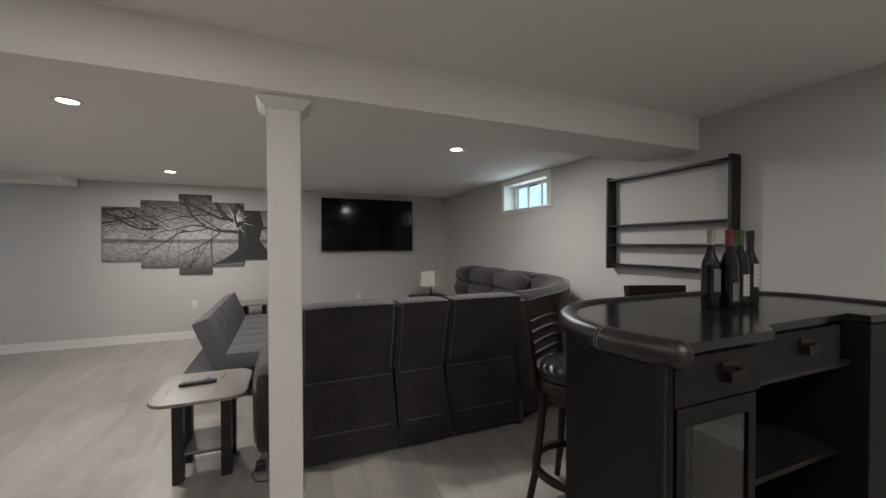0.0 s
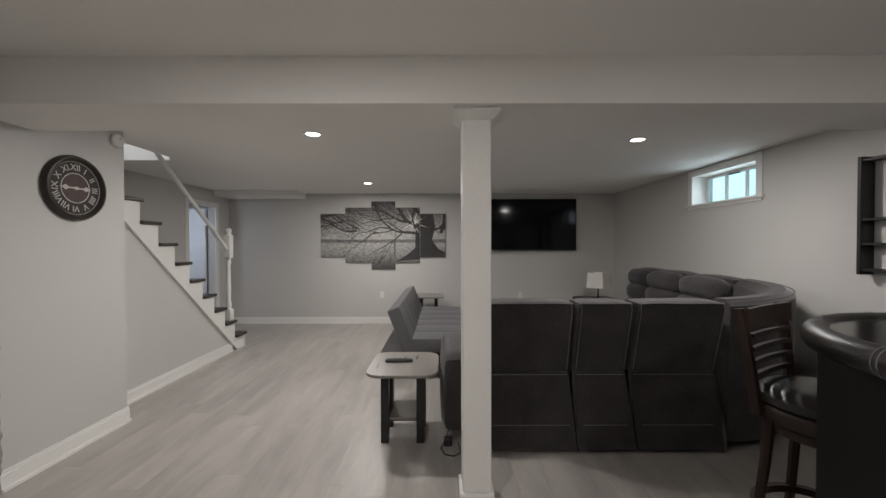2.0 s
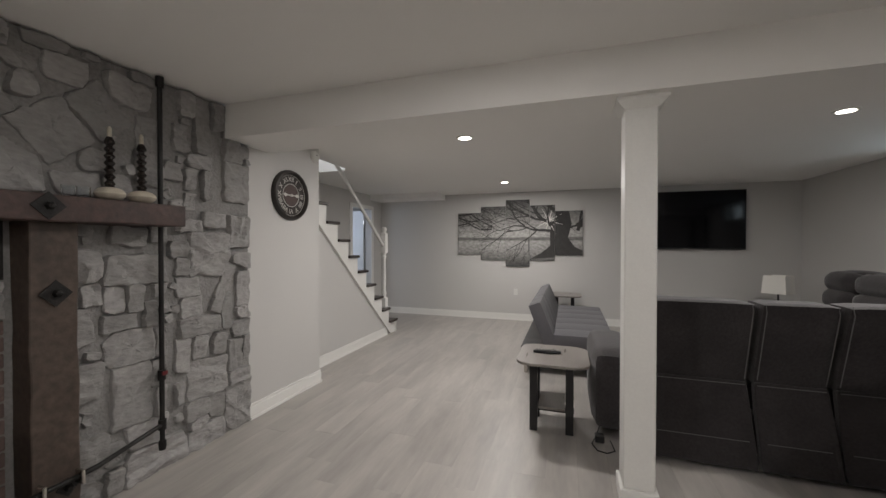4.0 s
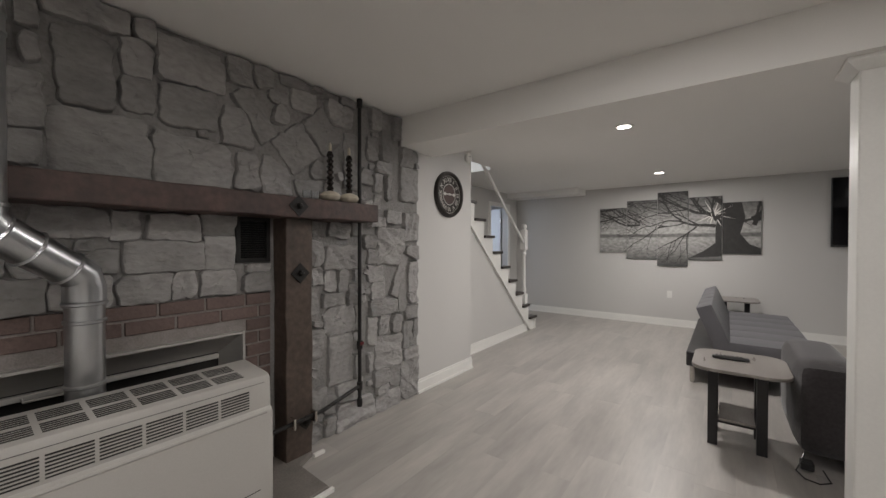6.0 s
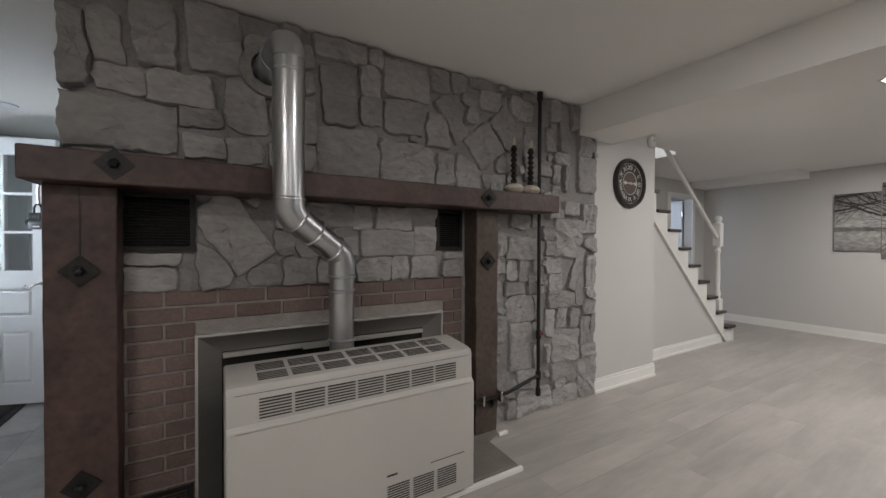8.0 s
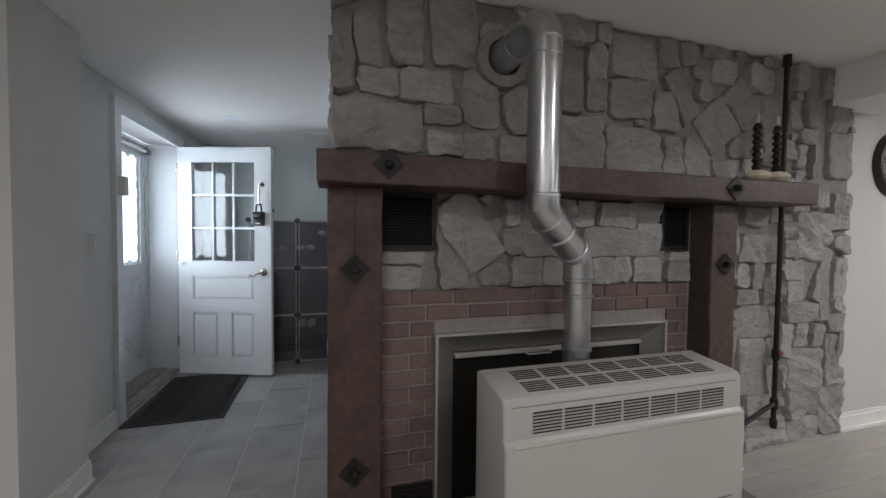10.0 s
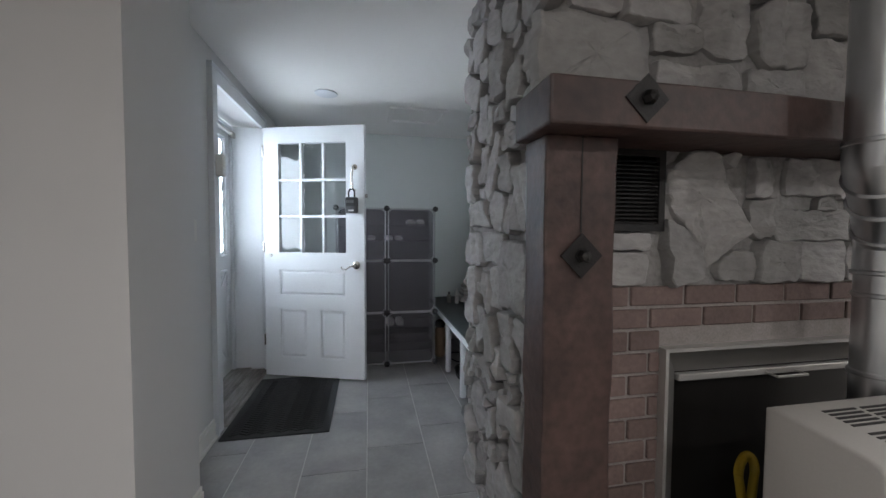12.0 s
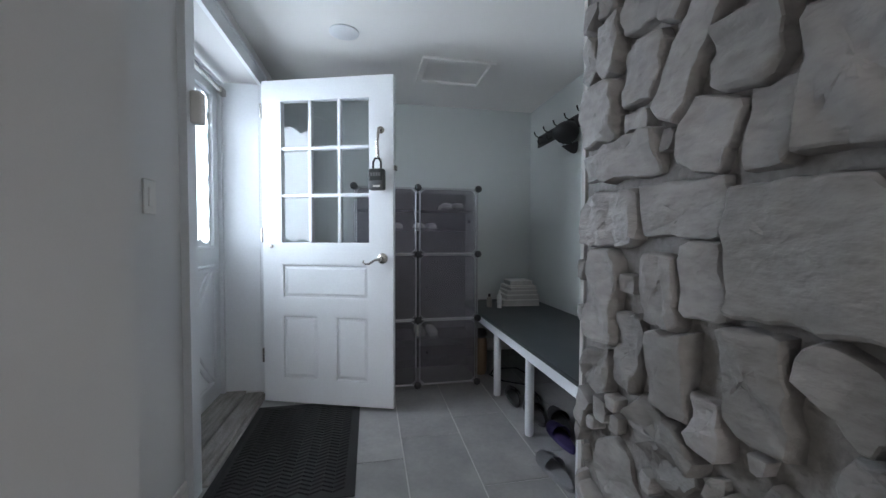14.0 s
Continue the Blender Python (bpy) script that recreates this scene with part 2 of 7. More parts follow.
def lathe(bm, profile, cx, cy, n=20, axis="z", cz=0.0, hollow=False):
    """Turn a profile of (radius, height) about an upright axis, or one along x or y; a hollow one is a ring without end caps."""
    rings = []
    for r, h in profile:
        ring = []
        for i in range(n):
            a = 2 * math.pi * i / n
            u, w = r * math.cos(a), r * math.sin(a)
            p = {"z": (cx + u, cy + w, cz + h), "x": (cx + h, cy + u, cz + w), "y": (cx + u, cy + h, cz + w)}[axis]
            ring.append(bm.verts.new(p))
        rings.append(ring)
    fs = []
    for a, b in zip(rings, rings[1:] + (rings[:1] if hollow else [])):
        for i in range(n):
            fs.append(bm.faces.new((a[i], a[(i + 1) % n], b[(i + 1) % n], b[i])))
    if not hollow:
        fs.append(bm.faces.new(rings[0][::-1]))
        fs.append(bm.faces.new(rings[-1]))
    bmesh.ops.recalc_face_normals(bm, faces=fs)
    return bm


def tube(bm, pts, r, n=10):
    """A round bar along pts; r is one radius or one a point."""
    pts = [Vector(p) for p in pts]
    rings, side = [], None
    for i, p in enumerate(pts):
        d = (pts[min(i + 1, len(pts) - 1)] - pts[max(i - 1, 0)]).normalized()
        if side is None:
            side = d.orthogonal().normalized()
        side = (side - d * side.dot(d)).normalized()
        up = d.cross(side)
        rad = r[i] if isinstance(r, (list, tuple)) else r
        rings.append([bm.verts.new(p + (side * math.cos(2 * math.pi * k / n) + up * math.sin(2 * math.pi * k / n)) * rad) for k in range(n)])
    fs = []
    for a, b in zip(rings, rings[1:]):
        for k in range(n):
            fs.append(bm.faces.new((a[k], a[(k + 1) % n], b[(k + 1) % n], b[k])))
    fs += [bm.faces.new(rings[0][::-1]), bm.faces.new(rings[-1])]
    bmesh.ops.recalc_face_normals(bm, faces=fs)
    return bm


def cushion(bm, x0, x1, y0, y1, z0, z1, r=0.05, puff=0.02, n=5, seed=0):
    """A soft block with round edges, a swollen face on every side and slight unevenness."""
    tmp = bmesh.new()
    box(tmp, x0, x1, y0, y1, z0, z1)
    bmesh.ops.subdivide_edges(tmp, edges=tmp.edges[:], cuts=n, use_grid_fill=True)
    c, h = Vector(((x0 + x1) / 2, (y0 + y1) / 2, (z0 + z1) / 2)), Vector(((x1 - x0) / 2, (y1 - y0) / 2, (z1 - z0) / 2))
    r = min(r, *h)
    for v in tmp.verts:
        p = v.co - c
        q = Vector([max(-(h[i] - r), min(h[i] - r, p[i])) for i in range(3)])
        d = p - q
        if d.length > 1e-6:
            p = q + d.normalized() * r
        u = [p[i] / h[i] for i in range(3)]
        for i in range(3):
            j, k = (i + 1) % 3, (i + 2) % 3
            p[i] += math.copysign(puff, u[i]) * abs(u[i]) ** 6 * max(0, 1 - u[j] ** 2) * max(0, 1 - u[k] ** 2)
        w = noise.noise(v.co * 7 + Vector((seed, 0, 0)))
        v.co = c + p * (1 + 0.012 * w)
    me = bpy.data.meshes.new("tmp")
    tmp.to_mesh(me)
    tmp.free()
    bm.from_mesh(me)
    bpy.data.meshes.remove(me)
    return bm


# ---- the large structure ----
XR, YF, XS, XE = 2.72, 6.82, -4.2, -6.05
CF, CB, CE, BEAM = 2.385, 2.332, 2.28, 2.145
T = 0.12
setting("wall_north", boxes((XS - T, XR + T, YF, YF + T, -0.1, CB + 0.1)), "wall", "plain greige painted basement wall above white baseboard", "wall")
setting("wall_east", boxes((XR, XR + 0.25, -2.9, 3.736, 0, 2.5), (XR, XR + 0.25, 4.694, YF, 0, 2.5), (XR, XR + 0.25, 3.736, 4.694, 0, 1.896), (XR, XR + 0.25, 3.736, 4.694, 2.249, 2.5)), "wall", "plain greige painted wall with a small high window", "wall")
setting("wall_south", boxes((-3.15, XR + T, -3.02, -2.9, 0, 2.5)), "wall", "plain greige painted wall", "wall")
setting("wall_clock_side", boxes((-3.30, -2.93, 2.17, 3.06, 0, 2.335)), "wall", "greige painted wall between stonework and stairs", "wall")
setting("wall_stair_far", boxes((XS - T, XS, 2.2, 5.72, 0, 4.4), (XS - T, XS, 6.40, YF, 0, 4.4), (XS - T, XS, 5.72, 6.40, 2.05, 4.4)), "wall", "greige painted wall behind the stairs", "wall")
# both entry walls take the paint with the entry's light in its colour
setting("wall_entry_block", boxes((-3.60, -3.15, -3.1, -2.32, 0, 2.5)), "wall_lit", "greige painted wall corner by the entry", "wall")
setting("wall_entry_door", boxes((-4.33, -3.60, -2.74, -2.50, 0, 2.4), (XE, -5.33, -2.74, -2.50, 0, 2.4), (-5.33, -4.33, -2.74, -2.50, 2.10, 2.4)), "wall_lit", "painted entry wall round the doorway, its brighter light put into the colour", "wall")
setting("wall_entry_west", boxes((XE - T, XE, -2.8, 0, 0, 2.4)), "wall_green", "pale green-grey painted wall behind the cube cabinet", "wall")
setting("wall_entry_north", boxes((XE, -3.0, -0.25, -0.13, 0, 2.4)), "wall_green", "pale green-grey painted wall above the bench", "wall")
setting("wall_entry_return", boxes((-3.735, -3.717, -1.09, -0.25, 0, 2.4)), "wall", "painted return wall behind the stonework", "wall")
setting("ceiling", boxes((-3.3, XR + T, -3.02, 1.94, CF, CF + 0.12)), "ceiling", "off-white painted ceiling", "ceiling")
setting("ceiling_back", boxes((-3.2, XR + T, 2.40, YF, CB, CB + 0.12), (XS, -3.2, 3.95, YF, CB, CB + 0.12)), "ceiling", "off-white painted ceiling with recessed lights", "ceiling")
setting("ceiling_entry", boxes((XE - T, -2.95, -2.9, -0.1, CE, CE + 0.1)), "ceiling", "off-white painted entry ceiling", "ceiling")
setting("ceiling_beam", boxes((-2.90, XR, 1.94, 2.40, BEAM, CF + 0.12), (-3.3, -2.90, 2.17, 2.40, BEAM, CF + 0.12)), "ceiling", "boxed-in painted ceiling beam", "beam")
setting("ceiling_soffit", boxes((XS, -2.82, 6.38, YF, 2.235, CB)), "ceiling", "low painted soffit along the wall", "soffit")
setting("stairwell_shell", boxes((XS, -3.2, 2.1, 2.2, 0, 4.4), (-3.2, -3.1, 2.2, 3.95, CB + 0.12, 4.4), (XS, -3.2, 3.95, 4.05, CB + 0.12, 4.4), (XS - T, -3.1, 2.1, 4.05, 4.4, 4.5)), "wall", "painted walls of the stairwell above", "wall")
setting("wall_under_stairs", prism(bmesh.new(), [(3.06, 0), (5.15, 0), (5.15, 0.02), (3.06, 1.90)], "x", -3.28, -3.20), "wall", "greige painted triangular wall under the stairs", "wall")
setting("stair_room_wall", boxes((-5.4, -5.3, 5.0, 7.0, 0, 2.4), (-5.3, -4.32, 4.9, 5.0, 0, 2.4), (-5.3, -4.32, 6.9, 7.0, 0, 2.4), (-5.3, -4.32, 5.0, 6.9, 2.3, 2.4)), "wall", "painted walls of the next room", "wall")

ground = setting("floor", boxes((-5.4, XR + 0.2, -3.1, YF + 0.1, -0.1, -0.004)), "seam", "pale grey-beige wood-look laminate floor", "floor")
entry_floor = setting("floor_entry", boxes((XE - 0.1, -2.98, -2.9, 0.0, -0.002, 0.004)), "grout", "grey rectangular floor tiles with pale grout", "floor")


def baseboard(name, *rows):
    """Rows of x0, x1, y0, y1, side: a tall moulded skirting standing on that side of a wall."""
    bm = bmesh.new()
    for x0, x1, y0, y1, side in rows:
        t = 0.014
        for k, (z0, z1, d) in enumerate(((0, 0.095, t), (0.095, 0.118, t * 0.6), (0, 0.02, t * 1.9))):
            if side == "n":
                box(bm, x0, x1, y1 - d, y1, z0, z1)
            elif side == "s":
                box(bm, x0, x1, y0, y0 + d, z0, z1)
            elif side == "w":
                box(bm, x0, x0 + d, y0, y1, z0, z1)
            else:
                box(bm, x1 - d, x1, y0, y1, z0, z1)
    return setting(name, bm, "trim", "white moulded baseboard", "baseboard")


baseboard("baseboard", (XS, XR, YF, YF, "n"), (XR, XR, -2.9, YF, "e"), (-2.93, -2.93, 2.17, 3.07, "w"), (-3.20, -3.20, 3.07, 5.07, "w"), (-3.15, -3.15, -2.9, -2.32, "w"), (-3.60, -3.15, -2.32, -2.32, "s"), (-4.23, -3.60, -2.50, -2.50, "s"), (XE, XE, -1.0, -0.25, "w"), (XE, -3.9, -0.25, -0.25, "n"), (-3.15, XR, -2.9, -2.9, "s"))


# ---- post ----
def post():
    e = thing("support_post", "square white-painted support post with a flared cap under the beam", "post")
    part("shaft", boxes((-0.27, -0.115, 2.03, 2.185, 0.09, BEAM - 0.05), bevel=0.006), "trim", e)
    bm = boxes((-0.285, -0.10, 2.015, 2.20, 0, 0.09), bevel=0.004)
    part("base_trim", bm, "trim", e)
    bm = bmesh.new()
    lo, hi = [(-0.275, 2.025), (-0.11, 2.025), (-0.11, 2.19), (-0.275, 2.19)], [(-0.315, 1.985), (-0.07, 1.985), (-0.07, 2.23), (-0.315, 2.23)]
    a, b, c = [bm.verts.new((*p, BEAM - 0.055)) for p in lo], [bm.verts.new((*p, BEAM - 0.018)) for p in hi], [bm.verts.new((*p, BEAM - 0.001)) for p in hi]
    for p, q in ((a, b), (b, c)):
        for i in range(4):
            bm.faces.new((p[i], p[(i + 1) % 4], q[(i + 1) % 4], q[i]))
    bm.faces.new(a[::-1]), bm.faces.new(c)
    part("cap", bm, "trim", e)
    settle(e, (-0.19, 2.11, 0))


post()


# ---- recessed lights ----
def downlight(x, y, z):
    e = thing("recessed_light", "lit round recessed ceiling light with a white rim", "ceiling light", "recessed ceiling lights")
    part("rim", lathe(bmesh.new(), [(0.054, 0.0), (0.078, 0.0), (0.074, -0.008), (0.054, -0.006)], 0, 0, 28, hollow=True), "white", e, smooth=True)
    part("diffuser", lathe(bmesh.new(), [(0.001, -0.003), (0.054, -0.003), (0.054, 0.0)], 0, 0, 28), "lamp_glow", e)
    e.location = (x, y, z)


for row in LAMPS:
    downlight(*row)


# ---- fireplace ----
FX = -2.93
fire = thing("fireplace", "floor-to-ceiling fieldstone fireplace with timber mantel and red brick surround", "fireplace")


def cut(poly, p, d):
    """The part of a convex outline that lies to the left of the line through p along d."""
    kept = []
    n = len(poly)
    for i in range(n):
        u, w = poly[i], poly[(i + 1) % n]
        su = d[0] * (u[1] - p[1]) - d[1] * (u[0] - p[0])
        sw = d[0] * (w[1] - p[1]) - d[1] * (w[0] - p[0])
        if su >= 0:
            kept.append(u)
        if su * sw < 0:
            k = su / (su - sw)
            kept.append((u[0] + k * (w[0] - u[0]), u[1] + k * (w[1] - u[1])))
    return kept


def overlap(a, b):
    """How far two tilted blocks (u, v, width, height, tilt) overlap along the axis where they do so least, and that axis from a to b."""
    best, axis = 9.0, None
    for tilt in {a[4], a[4] + math.pi / 2, b[4], b[4] + math.pi / 2}:
        c, s = math.cos(tilt), math.sin(tilt)
        gap = (b[0] - a[0]) * c + (b[1] - a[1]) * s
        reach = 0.0
        for q in (a, b):
            t = tilt - q[4]
            reach += abs(q[2] / 2 * math.cos(t)) + abs(q[3] / 2 * math.sin(t))
        if reach - abs(gap) < best:
            k = 1 if gap >= 0 else -1
            best, axis = reach - abs(gap), (c * k, s * k)
    return best, axis


def outline(a, others, border, rng):
    """The outline of one stone: a block with broken corners, cut back where neighbours crowd it."""
    w, h, m = a[2] / 2, a[3] / 2, min(a[2], a[3])
    pts = []
    for sx, sy in ((1, 1), (-1, 1), (-1, -1), (1, -1)):
        big = rng.random() < 0.3
        k, l = [min(0.07 if big else 0.02, m * rng.uniform(0.04, 0.36 if big else 0.12)) for _ in range(2)]
        pair = [(sx * w, sy * (h - k)), (sx * (w - l), sy * h)]
        pts += pair if sx * sy > 0 else pair[::-1]
    lean = rng.uniform(-0.12, 0.12)
    c, s = math.cos(a[4]), math.sin(a[4])
    poly = [(a[0] + (x * (1 + lean * y / h)) * c - y * s, a[1] + (x * (1 + lean * y / h)) * s + y * c) for x, y in pts]
    for b in others:
        if math.dist(a[:2], b[:2]) < 0.7:
            deep, n = overlap(a, b)
            if deep > 0:
                t = math.atan2(n[1], n[0])
                far = abs(w * math.cos(t - a[4])) + abs(h * math.sin(t - a[4])) - deep / 2
                poly = cut(poly, (a[0] + n[0] * far, a[1] + n[1] * far), (-n[1], n[0]))
                if len(poly) < 3:
                    return None
    u0, u1, v0, v1 = border
    for p, d in (((u0, v0), (1, 0)), ((u1, v0), (0, 1)), ((u1, v1), (-1, 0)), ((u0, v1), (0, -1))):
        poly = cut(poly, p, d)
        if len(poly) < 3:
            return None
    return poly


def inside(p, regions):
    return any(r[0] < p[0] < r[1] and r[2] < p[1] < r[3] for r in regions)


def fill_gaps(stones, regions, rng, tries=900):
    """Blocks that fit between those that are there, large ones first."""
    added = []
    for big, small in ((0.20, 0.13), (0.14, 0.09), (0.09, 0.055), (0.06, 0.04)):
        for _ in range(tries):
            r = rng.choice(regions)
            q = (rng.uniform(r[0], r[1]), rng.uniform(r[2], r[3]), rng.uniform(small, big), rng.uniform(small, big), rng.gauss(0, 0.25))
            if all(math.dist(q[:2], o[:2]) > 0.6 or overlap(q, o)[0] < 0.012 for o in stones + added):
                added.append(q)
    return added


def stone_mesh(poly, rng, gap=0.0065, depth=0.024):
    """A rough split stone over a convex outline in (u, v), its face towards +w: broken edge, uneven layered face."""
    n = len(poly)
    cx, cy = sum(p[0] for p in poly) / n, sum(p[1] for p in poly) / n
    wide, high = max(p[0] for p in poly) - min(p[0] for p in poly), max(p[1] for p in poly) - min(p[1] for p in poly)
    if wide < 0.028 or high < 0.028:
        return None
    pts = []
    for i in range(n):
        u, v = poly[i], poly[(i + 1) % n]
        steps = max(1, int(math.dist(u, v) / 0.022))
        for k in range(steps):
            f = k / steps
            pts.append([u[0] + f * (v[0] - u[0]), u[1] + f * (v[1] - u[1])])
    for _ in range(1):
        m = len(pts)
        pts = [[(pts[i - 1][0] + 6 * pts[i][0] + pts[(i + 1) % m][0]) / 8, (pts[i - 1][1] + 6 * pts[i][1] + pts[(i + 1) % m][1]) / 8] for i in range(m)]
    m, out = len(pts), []
    for i, p in enumerate(pts):
        d = math.dist(p, (cx, cy)) or 1
        k = (gap + rng.uniform(-0.001, 0.002)) / d
        out.append((p[0] + (cx - p[0]) * k, p[1] + (cy - p[1]) * k))
    out = [(p[0] + noise.noise(Vector((p[0] * 14, p[1] * 14, 0))) * 0.012 + noise.noise(Vector((p[0] * 45, p[1] * 45, 3))) * 0.007, p[1] + noise.noise(Vector((p[0] * 14, p[1] * 14, 7))) * 0.012 + noise.noise(Vector((p[0] * 45, p[1] * 45, 9))) * 0.007) for p in out]
    tx, ty, lift = rng.gauss(0, 0.06), rng.gauss(0, 0.05), depth * rng.uniform(0.6, 1.3)
    flat, grain, split = rng.random() < 0.2, rng.uniform(0, math.pi), rng.uniform(0.005, 0.013)
    gc, gs = math.cos(grain), math.sin(grain)
    bm = bmesh.new()
    rings = []
    for s, z in ((1.03, -0.012), (1.0, lift * 0.45), (0.975, lift * 0.86), (0.93, lift * 0.98), (0.82, lift), (0.68, lift), (0.52, lift), (0.35, lift), (0.17, lift)):
        ring = []
        for p in out:
            u, v = (p[0] - cx) * s, (p[1] - cy) * s
            b = 0
            if z > 0:
                q = Vector((p[0] * s + cx * (1 - s), p[1] * s + cy * (1 - s), cx * 5))
                layer = noise.noise(Vector(((q.x * gc + q.y * gs) * 22, (q.y * gc - q.x * gs) * 5, cy * 9)))
                b = noise.noise(q * 9) * 0.010 + noise.noise(q * 38) * 0.0055 + u * tx + v * ty
                b += 0 if flat else split * max(-1.0, min(1.0, round(layer * 4) / 2 * 0.8 + layer * 0.5))
            ring.append(bm.verts.new((u, v, z + b)))
        rings.append(ring)
    for a, b in zip(rings, rings[1:]):
        for i in range(m):
            bm.faces.new((a[i], a[(i + 1) % m], b[(i + 1) % m], b[i]))
    top = bm.verts.new(sum((v.co for v in rings[-1]), Vector()) / m)
    for i in range(m):
        bm.faces.new((rings[-1][i], rings[-1][(i + 1) % m], top))
    for f in bm.faces:
        f.smooth = True
    me = bpy.data.meshes.new("stone")
    bm.to_mesh(me)
    bm.free()
    me.set_sharp_from_angle(angle=radians(24))
    me.materials.append(M["stone"])
    return me, (cx, cy)


def lay_stones(parent, stones, regions, turn, seed, gap, depth):
    """Every stone is (u, v, width, height, tilt) on the wall; what they leave free is filled with smaller ones."""
    rng = random.Random(seed)
    stones = [(u, v, w * 1.07, h * 1.07, tilt) for u, v, w, h, tilt in stones]
    stones = stones + fill_gaps(stones, regions, rng)
    for i, a in enumerate(stones):
        home = next((r for r in regions if inside(a, [r])), None)
        poly = home and outline(a, stones[:i] + stones[i + 1:], home, rng)
        made = poly and stone_mesh(poly, rng, gap * rng.uniform(0.6, 1.4), depth)
        if made:
            ob = new("stone", made[0])
            ob.parent = parent
            ob.matrix_basis = turn @ Matrix.Translation((*made[1], 0))


TOP = CF - 0.012
chimney = part("chimney_breast", boxes((-3.715, FX, -1.08, 1.94, 1.05, TOP)), "mortar", fire, "grey mortar bed")
for row in ((-3.715, FX, 1.94, 2.165, 1.05, BEAM - 0.003), (-3.715, FX, -1.08, -0.67, 0, 1.05), (-3.715, FX, 0.65, 2.165, 0, 1.05), (-3.715, FX, -0.67, 0.65, 0.84, 1.05), (-3.715, -3.45, -0.67, 0.65, 0, 0.84)):
    part("mortar_block", boxes(row), "mortar", fire, "grey mortar bed")
part("mortar_edge", boxes((FX - 0.4, FX + 0.03, 1.93, 1.945, BEAM, TOP)), "mortar", fire)


def hinge_plate(name, x, y, z, parent, size=0.062):
    bm = bmesh.new()
    pts = [(y - size, z), (y, z - size), (y + size, z), (y, z + size)]
    prism(bm, pts, "x", x, x + 0.005)
    plate = part("plate", bm, "iron", parent, "diamond-shaped black iron plate")
    part("bolt", lathe(bmesh.new(), [(0.018, 0.004), (0.02, 0.012), (0.014, 0.03), (0.004, 0.034)], x, y, 6, "x", z), "iron", plate)


def timber(name, x0, x1, y0, y1, z0, z1, along, parent, seed, wood="beam_wood"):
    bm = boxes((x0, x1, y0, y1, z0, z1), bevel=0.007, seg=2)
    bmesh.ops.subdivide_edges(bm, edges=[e for e in bm.edges if e.calc_length() > 0.4], cuts=14, use_grid_fill=True)
    for v in bm.verts:
        k = noise.noise(v.co * 6 + Vector((seed, 0, 0))) * 0.006
        v.co += Vector((k, 0, k)) if along == "y" else Vector((k, k, 0))
    return part(name, bm, wood, parent, "dark red-brown rough-sawn timber")


YR0, YR1 = 0.84, 1.02
mantel = timber("mantel", FX, -2.70, -1.17, 1.49, 1.485, 1.605, "y", fire, 3)
pillar_l = timber("pillar", FX, -2.795, -1.132, -0.918, 0.0, 1.486, "z", fire, 9)
pillar_r = timber("pillar", FX, -2.795, YR0, YR1, 0.03, 1.486, "z", fire, 12, "beam_brown")
hinge_plate("l", -2.70, -0.907, 1.56, mantel)
hinge_plate("r", -2.70, 0.865, 1.55, mantel)
part("drying_crack", boxes((-2.7945, -2.7925, -1.029, -1.025, 1.22, 1.482)), "slot", pillar_l)
hinge_plate("l2", -2.79, -1.027, 1.155, pillar_l)
hinge_plate("r2", -2.79, (YR0 + YR1) / 2, 1.155, pillar_r)
hinge_plate("r3", -2.79, 0.965, 0.235, pillar_r, 0.045)
hinge_plate("l3", -2.79, -1.027, 0.33, pillar_l)


def grille(y0, y1, z0, z1, x):
    e = thing("wall_vent", "dark bronze louvred vent grille set in the stonework", "vent", "fireplace vent grilles")
    f = 0.022
    part("frame", boxes((x, x + 0.02, y0, y1, z0, z0 + f), (x, x + 0.02, y0, y1, z1 - f, z1), (x, x + 0.02, y0, y0 + f, z0 + f, z1 - f), (x, x + 0.02, y1 - f, y1, z0 + f, z1 - f)), "iron", e)
    part("backing", boxes((x - 0.01, x, y0 + 0.002, y1 - 0.002, z0 + 0.002, z1 - 0.002)), "slot", e)
    n = int((z1 - z0 - 2 * f) / 0.013)
    for i in range(n):
        z = z0 + f + 0.006 + i * 0.013
        bm = bmesh.new()
        prism(bm, [(x + 0.002, z + 0.004), (x + 0.014, z - 0.003), (x + 0.014, z), (x + 0.002, z + 0.007)], "y", y0 + f, y1 - f)
        part("slat", bm, "iron", e)
    settle(e, (x, (y0 + y1) / 2, z0))


grille(-0.94, -0.66, 1.225, 1.484, FX)
grille(0.615, 0.81, 1.225, 1.484, FX)


